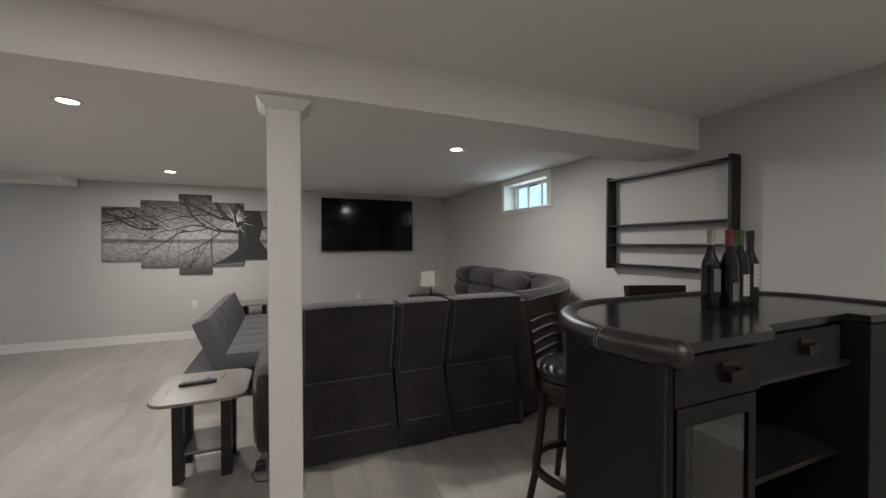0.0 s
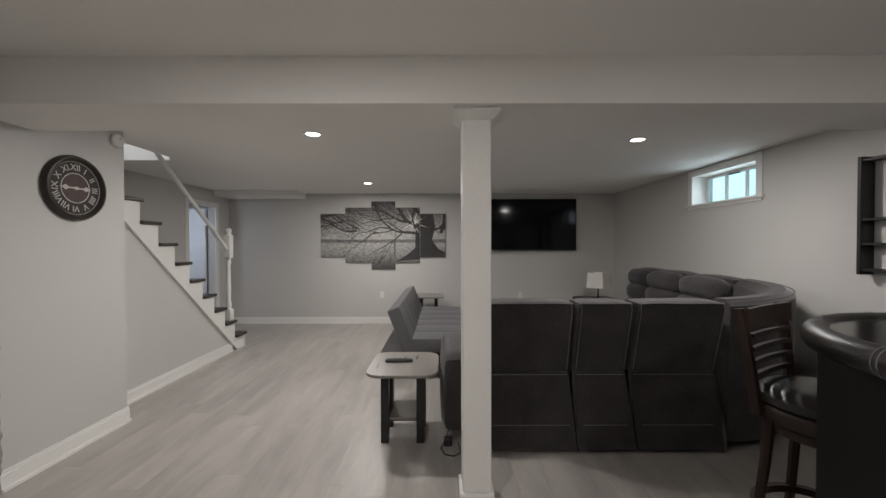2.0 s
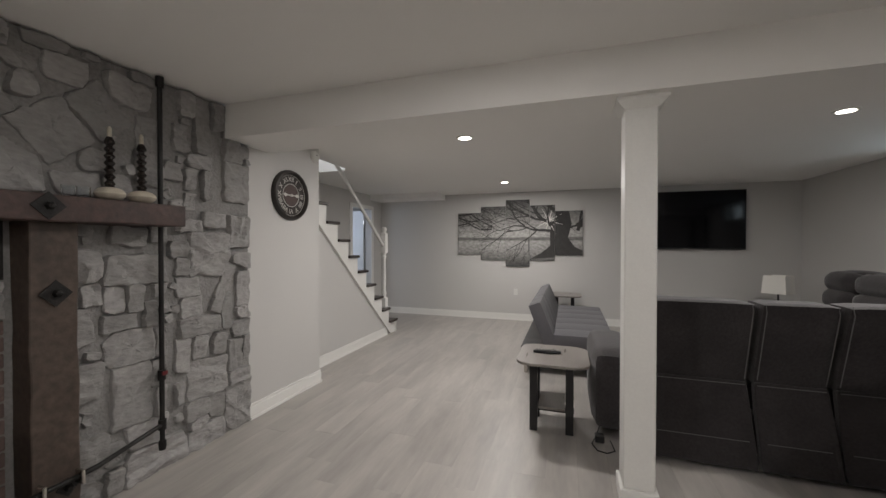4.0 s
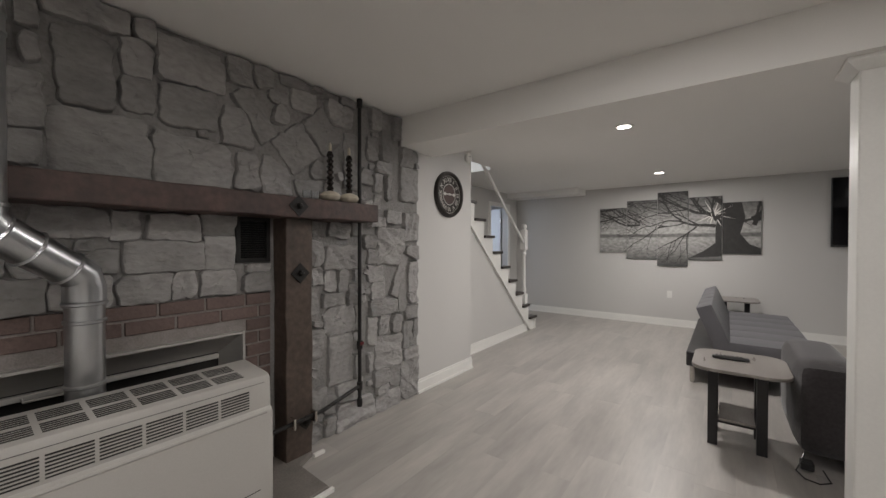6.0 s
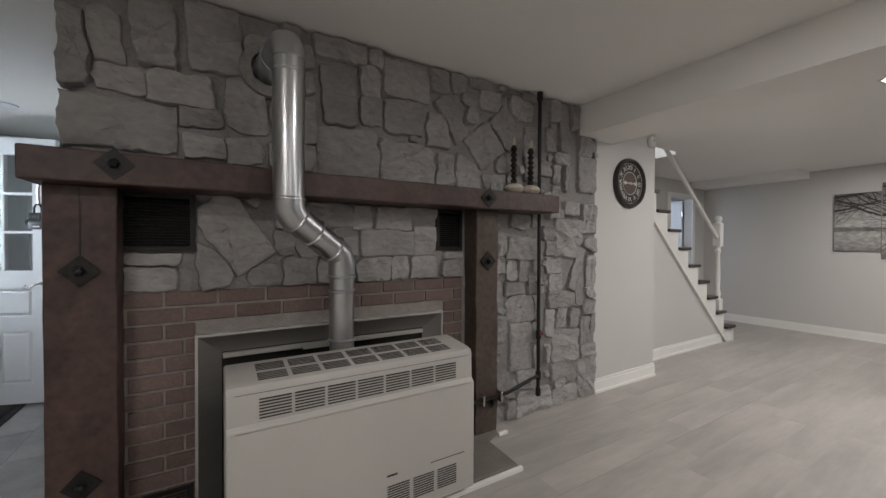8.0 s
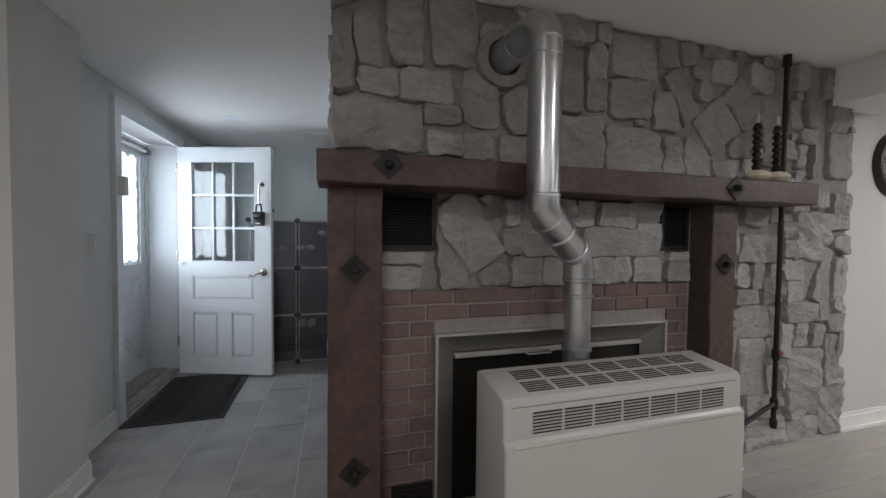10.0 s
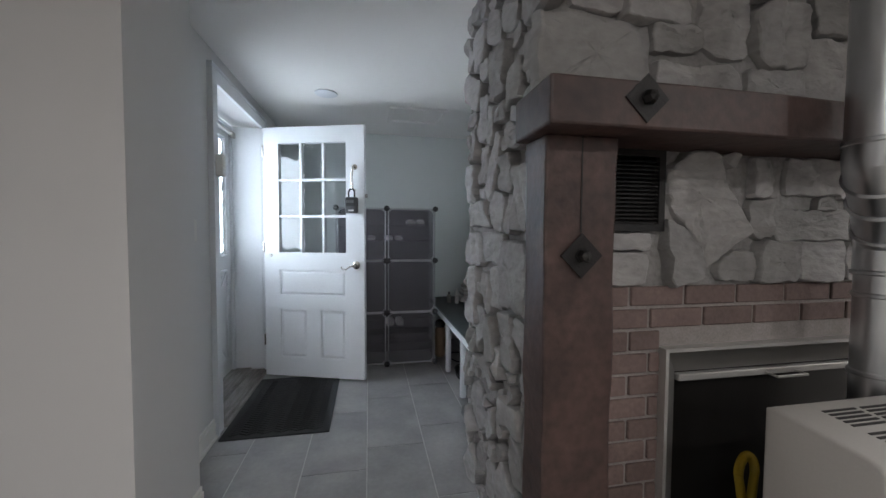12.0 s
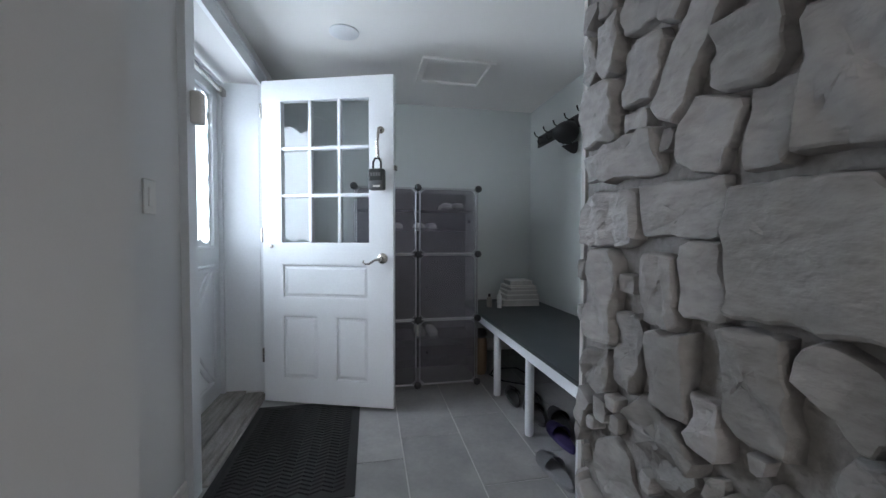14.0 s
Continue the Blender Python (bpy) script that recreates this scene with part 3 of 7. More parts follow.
def insert():
    e = thing("fireplace_insert", "brushed steel fireplace surround with dark glass doors", "fireplace insert")
    x = FX
    y0, y1, zt, w = -0.665, 0.645, 0.845, 0.04
    lip, out, s = 0.012, 0.05, 0.095
    for pts in ([(y0, 0), (y0 + lip, 0), (y0 + lip, zt - lip), (y0, zt)], [(y1, 0), (y1 - lip, 0), (y1 - lip, zt - lip), (y1, zt)], [(y0, zt), (y0 + lip, zt - lip), (y1 - lip, zt - lip), (y1, zt)]):
        bm = bmesh.new()
        prism(bm, pts, "x", x, x + out)
        part("frame_bar", bm, "steel", e, "brushed steel frame bar")
    c, zc = s + lip, zt - lip
    for v in (((x + out - 0.004, y0 + lip, 0), (x - 0.03, y0 + c, 0), (x - 0.03, y0 + c, zt - c), (x + out - 0.004, y0 + lip, zc)),
              ((x + out - 0.004, y1 - lip, zc), (x - 0.03, y1 - c, zt - c), (x - 0.03, y1 - c, 0), (x + out - 0.004, y1 - lip, 0)),
              ((x + out - 0.004, y0 + lip, zc), (x - 0.03, y0 + c, zt - c), (x - 0.03, y1 - c, zt - c), (x + out - 0.004, y1 - lip, zc))):
        bm = bmesh.new()
        bm.faces.new([bm.verts.new(p) for p in v])
        bmesh.ops.solidify(bm, geom=bm.faces[:], thickness=0.003)
        part("sloped_side", bm, "steel", e, "mirror-like steel reveal")
    a, b, zt2 = y0 + c, y1 - c, zt - c
    part("firebox", boxes((x - 0.09, x - 0.045, a - 0.02, b + 0.02, 0, zt2 + 0.02)), "soot", e, "black glass doors")
    part("door_rail", boxes((x - 0.04, x - 0.012, a + 0.003, b - 0.003, zt2 - 0.030, zt2 - 0.006), bevel=0.003), "steel", e)
    part("handle", tube(bmesh.new(), [(x - 0.014, -0.19, zt2 - 0.02), (x + 0.03, -0.19, zt2 - 0.022), (x + 0.03, -0.06, zt2 - 0.022), (x - 0.014, -0.06, zt2 - 0.02)], 0.005), "steel", e, smooth=True)
    settle(e, (x, 0, 0))


insert()
part("hearth_slab", prism(bmesh.new(), [(FX, -0.95), (-2.46, -0.95), (-2.425, -0.90), (-2.425, 0.865), (-2.73, 0.885), (-2.79, 1.01), (FX, 1.01)], "z", 0.0, 0.036, bevel=0.005), "hearth", fire, "dark mottled stone hearth")
setting("trim_hearth", boxes((-2.424, -2.402, -0.90, 0.885, 0, 0.026), (-2.79, -2.765, 1.012, 1.09, 0, 0.022), bevel=0.003), "trim", "white trim strip round the hearth", "trim")


# ---- heater ----
def heater():
    e = thing("gas_heater", "cream enamelled gas console heater with slotted vents", "heater")
    y0, y1, xf, xb = -0.557, 0.532, -2.402, -2.655
    bm = bmesh.new()
    prof = [(xb, 0.05), (xf + 0.02, 0.05), (xf + 0.02, 0.568), (xf + 0.016, 0.580), (xf, 0.592), (xf - 0.002, 0.71), (xf - 0.012, 0.732), (xf - 0.035, 0.740), (xb + 0.02, 0.760), (xb, 0.750)]
    prism(bm, prof, "y", y0, y1, bevel=0.010, seg=3)
    body = part("body", bm, "enamel", e, smooth=True)
    part("plinth", boxes((xb + 0.02, xf - 0.02, y0 + 0.02, y1 - 0.02, 0.035, 0.05)), "slot", e)
    n = 7
    slots, fins = bmesh.new(), bmesh.new()
    step = (y1 - y0 - 0.200) / n
    for i in range(n):
        a = y0 + 0.112 + i * step
        for k in range(7):
            z = 0.606 + k * 0.0118
            box(slots, xf - 0.004, xf + 0.0012, a, a + step - 0.012, z, z + 0.0052)
        for row in range(2):
            xa = xb + 0.055 + row * 0.094
            for k in range(5):
                xx = xa + k * 0.0152
                zz = 0.760 - (xx - xb - 0.02) * 0.020 / (xf - 0.035 - xb - 0.02)
                box(fins, xx, xx + 0.0078, a, a + step - 0.018, zz - 0.003, zz + 0.0013)
        if i >= n - 3:
            for k in range(9):
                z = 0.10 + k * 0.011
                box(slots, xf + 0.018, xf + 0.0215, a, a + step - 0.02, z, z + 0.005)
    part("top_groove", boxes((xf - 0.0045, xf - 0.0005, y0 + 0.03, y1 - 0.03, 0.7035, 0.7055)), "piping", body)
    tagged(part("front_grille", slots, "slot", body, "rows of dark louvre slots"), kind="stuff")
    tagged(part("top_grille", fins, "slot", body, "rows of dark louvre slots"), kind="stuff")
    part("front_ridge", tube(bmesh.new(), [(xf + 0.016, y0 + 0.03, 0.576), (xf + 0.016, y1 - 0.03, 0.576)], 0.008, 8), "enamel", body, smooth=True)
    part("label_plate", boxes((xf + 0.0195, xf + 0.0215, 0.28, 0.47, 0.235, 0.238)), "slot", body)
    part("badge", boxes((xf + 0.0195, xf + 0.0215, 0.06, 0.11, 0.235, 0.243)), "slot", body)
    settle(e, ((xf + xb) / 2, 0, 0.035))


heater()


def flue():
    e = thing("flue_pipe", "shiny galvanised steel flue pipe running from the heater to the chimney", "flue pipe")
    up, lo = (-2.592, -0.31), (-2.728, -0.04)
    bm = bmesh.new()
    tube(bm, [(FX + 0.02, -0.355, 2.115), (-2.79, -0.335, 2.135)], 0.070, 28)
    part("wall_stub", bm, "galv", e, smooth=True)
    pts = [(-2.80, -0.334, 2.133), (-2.72, -0.326, 2.143), (-2.66, -0.318, 2.14), (-2.62, -0.313, 2.122), (-2.598, -0.311, 2.09), (*up, 2.05)]
    part("top_elbow", tube(bmesh.new(), pts, 0.067, 28), "galv", e, smooth=True)
    bm = tube(bmesh.new(), [(*up, 2.06), (*up, 1.455)], 0.065, 32)
    part("upper_pipe", bm, "galv", e, smooth=True)
    d = Vector((*lo, 1.20)) - Vector((*up, 1.395))
    p0 = Vector((*up, 1.395))
    part("upper_elbow", tube(bmesh.new(), [(*up, 1.46), (*up, 1.41), p0 + d * 0.10, p0 + d * 0.25], [0.068, 0.068, 0.067, 0.065], 28), "galv", e, smooth=True)
    part("offset_pipe", tube(bmesh.new(), [p0 + d * 0.2, p0 + d * 0.85], [0.064, 0.062], 28), "galv", e, smooth=True)
    part("lower_elbow", tube(bmesh.new(), [p0 + d * 0.78, p0 + d * 0.95, (*lo, 1.16), (*lo, 1.11)], 0.065, 28), "galv", e, smooth=True)
    part("lower_pipe", tube(bmesh.new(), [(*lo, 1.12), (*lo, 0.56), (lo[0] + 0.01, lo[1], 0.50), (-2.656, lo[1], 0.49)], 0.060, 28), "galv", e, smooth=True)
    rows = [((*up, 2.00), 0.0685), ((*up, 2.06), 0.0685), ((*up, 1.455), 0.0705), ((*lo, 1.10), 0.070), ((*lo, 1.03), 0.066), ((*lo, 0.785), 0.066)]
    for p, r in rows:
        part("seam_bead", lathe(bmesh.new(), [(r - 0.004, -0.008), (r, -0.004), (r, 0.004), (r - 0.004, 0.008)], p[0], p[1], 32, "z", p[2]), "galv", e, smooth=True)
    for f in (0.12, 0.42, 0.80):
        c = p0 + d * f
        q = d.normalized()
        part("seam_bead", tube(bmesh.new(), [c - q * 0.006, c, c + q * 0.006], [0.067 - f * 0.003, 0.0735 - f * 0.004, 0.067 - f * 0.003], 28), "galv", e, smooth=True)
    part("wall_collar", lathe(bmesh.new(), [(0.083, 0.015), (0.135, 0.015), (0.13, 0.05), (0.084, 0.055)], FX, -0.352, 32, "x", 2.117, hollow=True), "mortar", e, "round mortar collar", smooth=True)
    settle(e, (*lo, 0.73))


flue()


# ---- gas pipe on the stones ----
def gas_pipe():
    e = thing("gas_pipe", "thin black iron gas pipe running down the stonework", "pipe")
    x, y = -2.86, 1.455
    part("riser", tube(bmesh.new(), [(x, y, 2.37), (x, y, 0.19)], 0.0135, 12), "iron", e, smooth=True)
    part("branch", tube(bmesh.new(), [(x, y, 0.30), (-2.745, 1.06, 0.288), (-2.735, 0.62, 0.278)], 0.0125, 12), "iron", e, smooth=True)
    for z in (2.345, 0.30, 0.60):
        part("fitting", lathe(bmesh.new(), [(0.014, -0.03), (0.021, -0.03), (0.021, 0.03), (0.014, 0.03)], x, y, 12, "z", z), "iron", e, smooth=True)
    part("valve_handle", boxes((x + 0.02, x + 0.03, y - 0.018, y + 0.018, 0.60, 0.625), bevel=0.004), "red", e, "small red valve handle")
    part("drip_leg", lathe(bmesh.new(), [(0.018, 0.15), (0.02, 0.165), (0.02, 0.20), (0.014, 0.21)], x, y, 12), "iron", e, smooth=True)
    for yy in (0.98, 0.84):
        part("clamp", boxes((-2.765, -2.712, yy, yy + 0.016, 0.252, 0.318), bevel=0.003), "chrome", e)
    settle(e, (x, y, 0.15))


gas_pipe()


def gas_hose():
    e = thing("gas_hose", "yellow corrugated flexible gas hose looped beside the heater", "hose")
    bm = bmesh.new()
    pts, radii = [], []
    for i in range(121):
        a = math.pi * i / 120
        pts.append((-2.825, HY - 0.032 * math.cos(a), HZ + 0.06 * math.sin(a)))
    pts = [(-2.83, HY - 0.0, 0.06), (-2.825, HY - 0.012, HZ - 0.10)] + pts + [(-2.825, HY + 0.02, HZ - 0.10), (-2.83, HY + 0.05, 0.06)]
    part("hose", tube(bm, pts, [0.0125 + (0.0012 if i % 2 else 0) for i in range(len(pts))], 12), "yellow", e, smooth=True)
    settle(e, (-2.83, HY, 0.035))


HY, HZ = -0.40, 0.44
gas_hose()


def floor_vent():
    e = thing("floor_vent", "small dark metal vent at the foot of the brickwork", "vent")
    part("frame", boxes((FX + 0.022, FX + 0.032, -0.86, -0.672, 0.036, 0.05), (FX + 0.022, FX + 0.032, -0.86, -0.672, 0.145, 0.165), (FX + 0.022, FX + 0.032, -0.70, -0.672, 0.05, 0.145), (FX + 0.022, FX + 0.032, -0.86, -0.84, 0.05, 0.145)), "iron", e)
    for i in range(7):
        z = 0.054 + i * 0.0125
        part("slat", boxes((FX + 0.0225, FX + 0.029, -0.838, -0.702, z, z + 0.006)), "iron", e)
    settle(e, (FX + 0.03, -0.77, 0.036))


floor_vent()


# ---- wall and ceiling fittings ----
def window():
    e = thing("basement_window", "small high basement window with white casing and three panes", "window")
    y0, y1, z0, z1, x = 3.74, 4.69, 1.90, 2.245, XR
    part("sill", boxes((x - 0.035, x + 0.02, y0 - 0.10, y1 + 0.10, z0 - 0.022, z0), bevel=0.004), "trim", e)
    part("casing", boxes((x - 0.014, x, y0 - 0.075, y0, z0, z1 + 0.075), bevel=0.002), "trim", e)
    part("casing", boxes((x - 0.014, x, y1, y1 + 0.075, z0, z1 + 0.075), bevel=0.002), "trim", e)
    part("casing", boxes((x - 0.0145, x, y0, y1, z1, z1 + 0.075), bevel=0.002), "trim", e)
    part("apron", boxes((x - 0.012, x, y0 - 0.07, y1 + 0.07, z0 - 0.05, z0 - 0.022)), "trim", e)
    g = x + 0.16
    part("jamb_lining", boxes((x, g, y0 - 0.004, y0, z0, z1), (x, g, y1, y1 + 0.004, z0, z1), (x, g, y0, y1, z1, z1 + 0.004), (x, g, y0, y1, z0 - 0.004, z0)), "trim", e)
    f = 0.035
    part("window_frame", boxes((g, g + 0.03, y0, y1, z0, z0 + f), (g, g + 0.03, y0, y1, z1 - f, z1), (g, g + 0.03, y0, y0 + f, z0 + f, z1 - f), (g, g + 0.03, y1 - f, y1, z0 + f, z1 - f)), "trim", e)
    w = (y1 - y0 - 2 * f) / 3
    for i in range(3):
        a = y0 + f + i * w
        pane = part("pane", boxes((g + 0.012, g + 0.016, a, a + w, z0 + f, z1 - f)), "glass", e)
        pane.visible_shadow = False
        if i:
            part("muntin", boxes((g - 0.002, g + 0.028, a - 0.011, a + 0.011, z0 + f, z1 - f)), "trim", e)
    part("latch", boxes((g - 0.02, g, 4.15, 4.30, z1 - f - 0.008, z1 - f + 0.006), bevel=0.002), "iron", e)
    settle(e, (x, (y0 + y1) / 2, z0))
    setting("backdrop_window", boxes((x + 0.9, x + 0.92, 2.6, 6.4, 1.2, 3.4)), "window_glow", "pale bright daylight outside", "backdrop")


window()


def plate_shelf():
    e = thing("wall_rack", "black wooden open wall rack with thin rails, empty", "shelf")
    x, y0, y1, z0, z1 = XR, 1.65, 2.74, 1.205, 2.05
    for y in (y0, y1 - 0.025):
        part("side_board", boxes((x - 0.105, x - 0.002, y, y + 0.025, z0, z1), bevel=0.002), "black", e)
    for z, t in ((2.012, 0.02), (1.59, 0.018), (1.415, 0.018), (1.23, 0.02)):
        part("shelf", boxes((x - 0.095, x - 0.004, y0 + 0.025, y1 - 0.025, z, z + t), bevel=0.002), "black", e)
    settle(e, (x, (y0 + y1) / 2, z0))


plate_shelf()


def television():
    e = thing("television", "large black flat television mounted on the wall, switched off", "television")
    x0, x1, z0, z1, y = 0.39, 2.01, 1.305, 2.225, YF
    part("housing", boxes((x0, x1, y - 0.075, y - 0.035, z0, z1), bevel=0.006), "plastic", e)
    part("screen", boxes((x0 + 0.012, x1 - 0.012, y - 0.0765, y - 0.074, z0 + 0.022, z1 - 0.012)), "screen", e)
    part("wall_mount", boxes((0.95, 1.45, y - 0.036, y, 1.55, 1.95)), "iron", e)
    part("badge", boxes((1.17, 1.24, y - 0.079, y - 0.075, z0 + 0.006, z0 + 0.014)), "chrome", e)
    settle(e, ((x0 + x1) / 2, y, z0))


television()


def print_material():
    m = mat("lake_print", (0.30, 0.295, 0.28), 0.8, vary=0.1, scale=30, bump=0.08)
    n, l = m.node_tree.nodes, m.node_tree.links
    b = n["Principled BSDF"]
    tc, sep, ramp = n.new("ShaderNodeTexCoord"), n.new("ShaderNodeSeparateXYZ"), n.new("ShaderNodeValToRGB")
    noi, mp, mix = n.new("ShaderNodeTexNoise"), n.new("ShaderNodeMapping"), n.new("ShaderNodeMix")
    l.new(tc.outputs["Object"], sep.inputs[0])
    mr = n.new("ShaderNodeMapRange")
    mr.inputs[1].default_value, mr.inputs[2].default_value = 0.97, 2.2
    l.new(sep.outputs["Z"], mr.inputs[0])
    stops = ((0.0, 0.06), (0.10, 0.13), (0.25, 0.30), (0.385, 0.38), (0.40, 0.15), (0.43, 0.17), (0.45, 0.42), (0.6, 0.33), (0.85, 0.16), (1.0, 0.09))
    el = ramp.color_ramp.elements
    el[0].position, el[0].color = stops[0][0], (stops[0][1],) * 3 + (1,)
    el[1].position, el[1].color = stops[-1][0], (stops[-1][1],) * 3 + (1,)
    for p, v in stops[1:-1]:
        k = el.new(p)
        k.color = (v, v * 0.98, v * 0.94, 1)
    l.new(mr.outputs[0], ramp.inputs[0])
    mp.inputs["Scale"].default_value = (6, 1, 11)
    l.new(tc.outputs["Object"], mp.inputs[0])
    l.new(mp.outputs[0], noi.inputs["Vector"])
    noi.inputs["Scale"].default_value, noi.inputs["Detail"].default_value = 2.5, 6
    r2 = n.new("ShaderNodeMapRange")
    r2.inputs[1].default_value, r2.inputs[2].default_value, r2.inputs[3].default_value, r2.inputs[4].default_value = 0.3, 0.7, 0.6, 1.3
    l.new(noi.outputs["Fac"], r2.inputs[0])
    mix.data_type, mix.blend_type = "RGBA", "MULTIPLY"
    mix.inputs[0].default_value = 1.0
    l.new(ramp.outputs[0], mix.inputs[6])
    l.new(r2.outputs[0], mix.inputs[7])
    l.new(mix.outputs[2], b.inputs["Base Color"])
    return m


M["print"] = print_material()
M["print_dark"] = mat("print_dark", (0.055, 0.053, 0.051), 0.8, vary=0.4, scale=14, bump=0.05)
M["print_light"] = mat("print_light", (0.78, 0.76, 0.72), 0.8, vary=0.1, scale=14, bump=0.05)


def art():
    rng = random.Random(5)
    limbs = []

    def grow(x, z, a, w, length, depth):
        pts = [(x, z, w)]
        for i in range(length):
            a += rng.gauss(0, 0.13)
            x, z, w = x + 0.05 * math.cos(a), z + 0.05 * math.sin(a), w * 0.93
            pts.append((x, z, w))
            if depth < 3 and rng.random() < 0.30 and i > 1:
                grow(x, z, a + rng.choice((-1, 1)) * rng.uniform(0.35, 0.8), w * 0.65, int((length - i) * 0.75) + 2, depth + 1)
        limbs.append(pts)

    for k in range(26):
        grow(rng.uniform(-2.5, -0.5), rng.uniform(1.75, 2.15), rng.choice((2.6, 3.3, 3.8, -0.4)), rng.uniform(0.003, 0.007), rng.randint(5, 11), 1)
    for x, z, a, w, n in ((-0.80, 1.74, 2.75, 0.036, 30), (-0.86, 1.62, 2.9, 0.026, 26), (-0.70, 1.9, 2.5, 0.04, 12), (-1.9, 1.66, 3.3, 0.017, 14), (-0.42, 1.7, 0.5, 0.05, 5), (-0.85, 1.7, 2.2, 0.02, 10), (-0.40, 1.62, 1.3, 0.03, 7), (-1.9, 1.7, 2.7, 0.015, 12), (-1.3, 1.72, 2.6, 0.014, 18), (-1.5, 1.63, 3.4, 0.012, 16), (-2.56, 1.74, -0.05, 0.014, 14), (-2.56, 1.93, -0.35, 0.016, 14), (-0.32, 1.95, 3.9, 0.02, 5), (-0.33, 1.72, 3.0, 0.02, 4), (-2.2, 1.68, 2.5, 0.009, 10), (-1.1, 1.62, 3.6, 0.012, 14)):
        grow(x, z, a, w, n, 0)
    y = YF - 0.026
    spans = ((-2.553, -2.117, 1.19, 1.97), (-2.111, -1.652, 1.09, 2.08), (-1.646, -1.219, 0.978, 2.19), (-1.213, -0.779, 1.093, 2.08), (-0.773, -0.319, 1.19, 1.97))
    for x0, x1, z0, z1 in spans:
        e = thing("canvas_print", "black and white canvas print of bare branches over a lake", "picture", "five canvas prints on the far wall")
        part("canvas", boxes((x0, x1, y, YF - 0.002, z0, z1), bevel=0.003), "print", e)
        bm, li = bmesh.new(), bmesh.new()

        def clipped(pts, target, off):
            poly = pts
            for ax, lim, sgn in ((0, x0 + 0.002, 1), (0, x1 - 0.002, -1), (1, z0 + 0.002, 1), (1, z1 - 0.002, -1)):
                out = []
                for i in range(len(poly)):
                    p, q = poly[i], poly[(i + 1) % len(poly)]
                    ip, iq = (p[ax] - lim) * sgn >= 0, (q[ax] - lim) * sgn >= 0
                    if ip:
                        out.append(p)
                    if ip != iq:
                        k = (lim - p[ax]) / (q[ax] - p[ax])
                        out.append((p[0] + k * (q[0] - p[0]), p[1] + k * (q[1] - p[1])))
                poly = out
                if len(poly) < 3:
                    return
            target.faces.new([target.verts.new((u, y - off, v)) for u, v in poly])

        for k, pts in enumerate(limbs):
            for (xa, za, wa), (xb, zb, wb) in zip(pts, pts[1:]):
                d = math.hypot(xb - xa, zb - za)
                nx, nz = -(zb - za) / d, (xb - xa) / d
                clipped([(xa + nx * wa, za + nz * wa), (xb + nx * wb, zb + nz * wb), (xb - nx * wb, zb - nz * wb), (xa - nx * wa, za - nz * wa)], bm, 0.0008 + 0.00002 * k)
        clipped([(-0.86, 1.62), (-0.75, 1.97), (-0.55, 1.99), (-0.50, 1.74), (-0.56, 1.5), (-0.45, 1.34), (-0.32, 1.28), (-0.32, 1.19), (-1.2, 1.12), (-1.0, 1.24), (-0.86, 1.36)], bm, 0.0006)
        for i in range(16):
            a, r = i * math.pi / 8 + 0.1, 0.27 if i % 2 else 0.15
            c = (-0.885, 1.80)
            clipped([(c[0] + 0.012 * math.cos(a + 1.2), c[1] + 0.012 * math.sin(a + 1.2)), (c[0] + r * math.cos(a), c[1] + r * math.sin(a)), (c[0] + 0.012 * math.cos(a - 1.2), c[1] + 0.012 * math.sin(a - 1.2))], li, 0.004 + 0.00003 * i)
        clipped([(-0.885 + 0.035 * math.cos(i * math.pi / 6), 1.80 + 0.035 * math.sin(i * math.pi / 6)) for i in range(12)], li, 0.005)
        for b, nm, ma in ((bm, "printed_tree", "print_dark"), (li, "printed_sun", "print_light")):
            if len(b.faces):

                for f in b.faces:
                    f.normal_update()
                    if f.normal.y > 0:
                        f.normal_flip()
                tagged(part(nm, b, ma, e), kind="stuff")
            else:
                b.free()
        settle(e, ((x0 + x1) / 2, YF, z0))


art()


def outlet(x, z):
    e = thing("wall_outlet", "white duplex wall outlet", "outlet", "wall outlets")
    part("plate", boxes((-0.036, 0.036, -0.006, 0, -0.058, 0.058), bevel=0.003), "white", e)
    for k in (-0.024, 0.024):
        part("socket", boxes((-0.016, 0.016, -0.009, -0.0055, k - 0.015, k + 0.015), bevel=0.003), "white", e)
    e.location = (x, YF, z)


outlet(-1.465, 0.515)
outlet(1.023, 0.505)


def text_mesh(body, size, extrude=0.001):
    cu = bpy.data.curves.new("text", "FONT")
    cu.body, cu.size, cu.align_x, cu.align_y, cu.extrude = body, size, "CENTER", "CENTER", extrude
    ob = bpy.data.objects.new("text", cu)
    scene.collection.objects.link(ob)
    me = bpy.data.meshes.new_from_object(ob.evaluated_get(bpy.context.evaluated_depsgraph_get()))
    bpy.data.objects.remove(ob)
    bpy.data.curves.remove(cu)
    return me


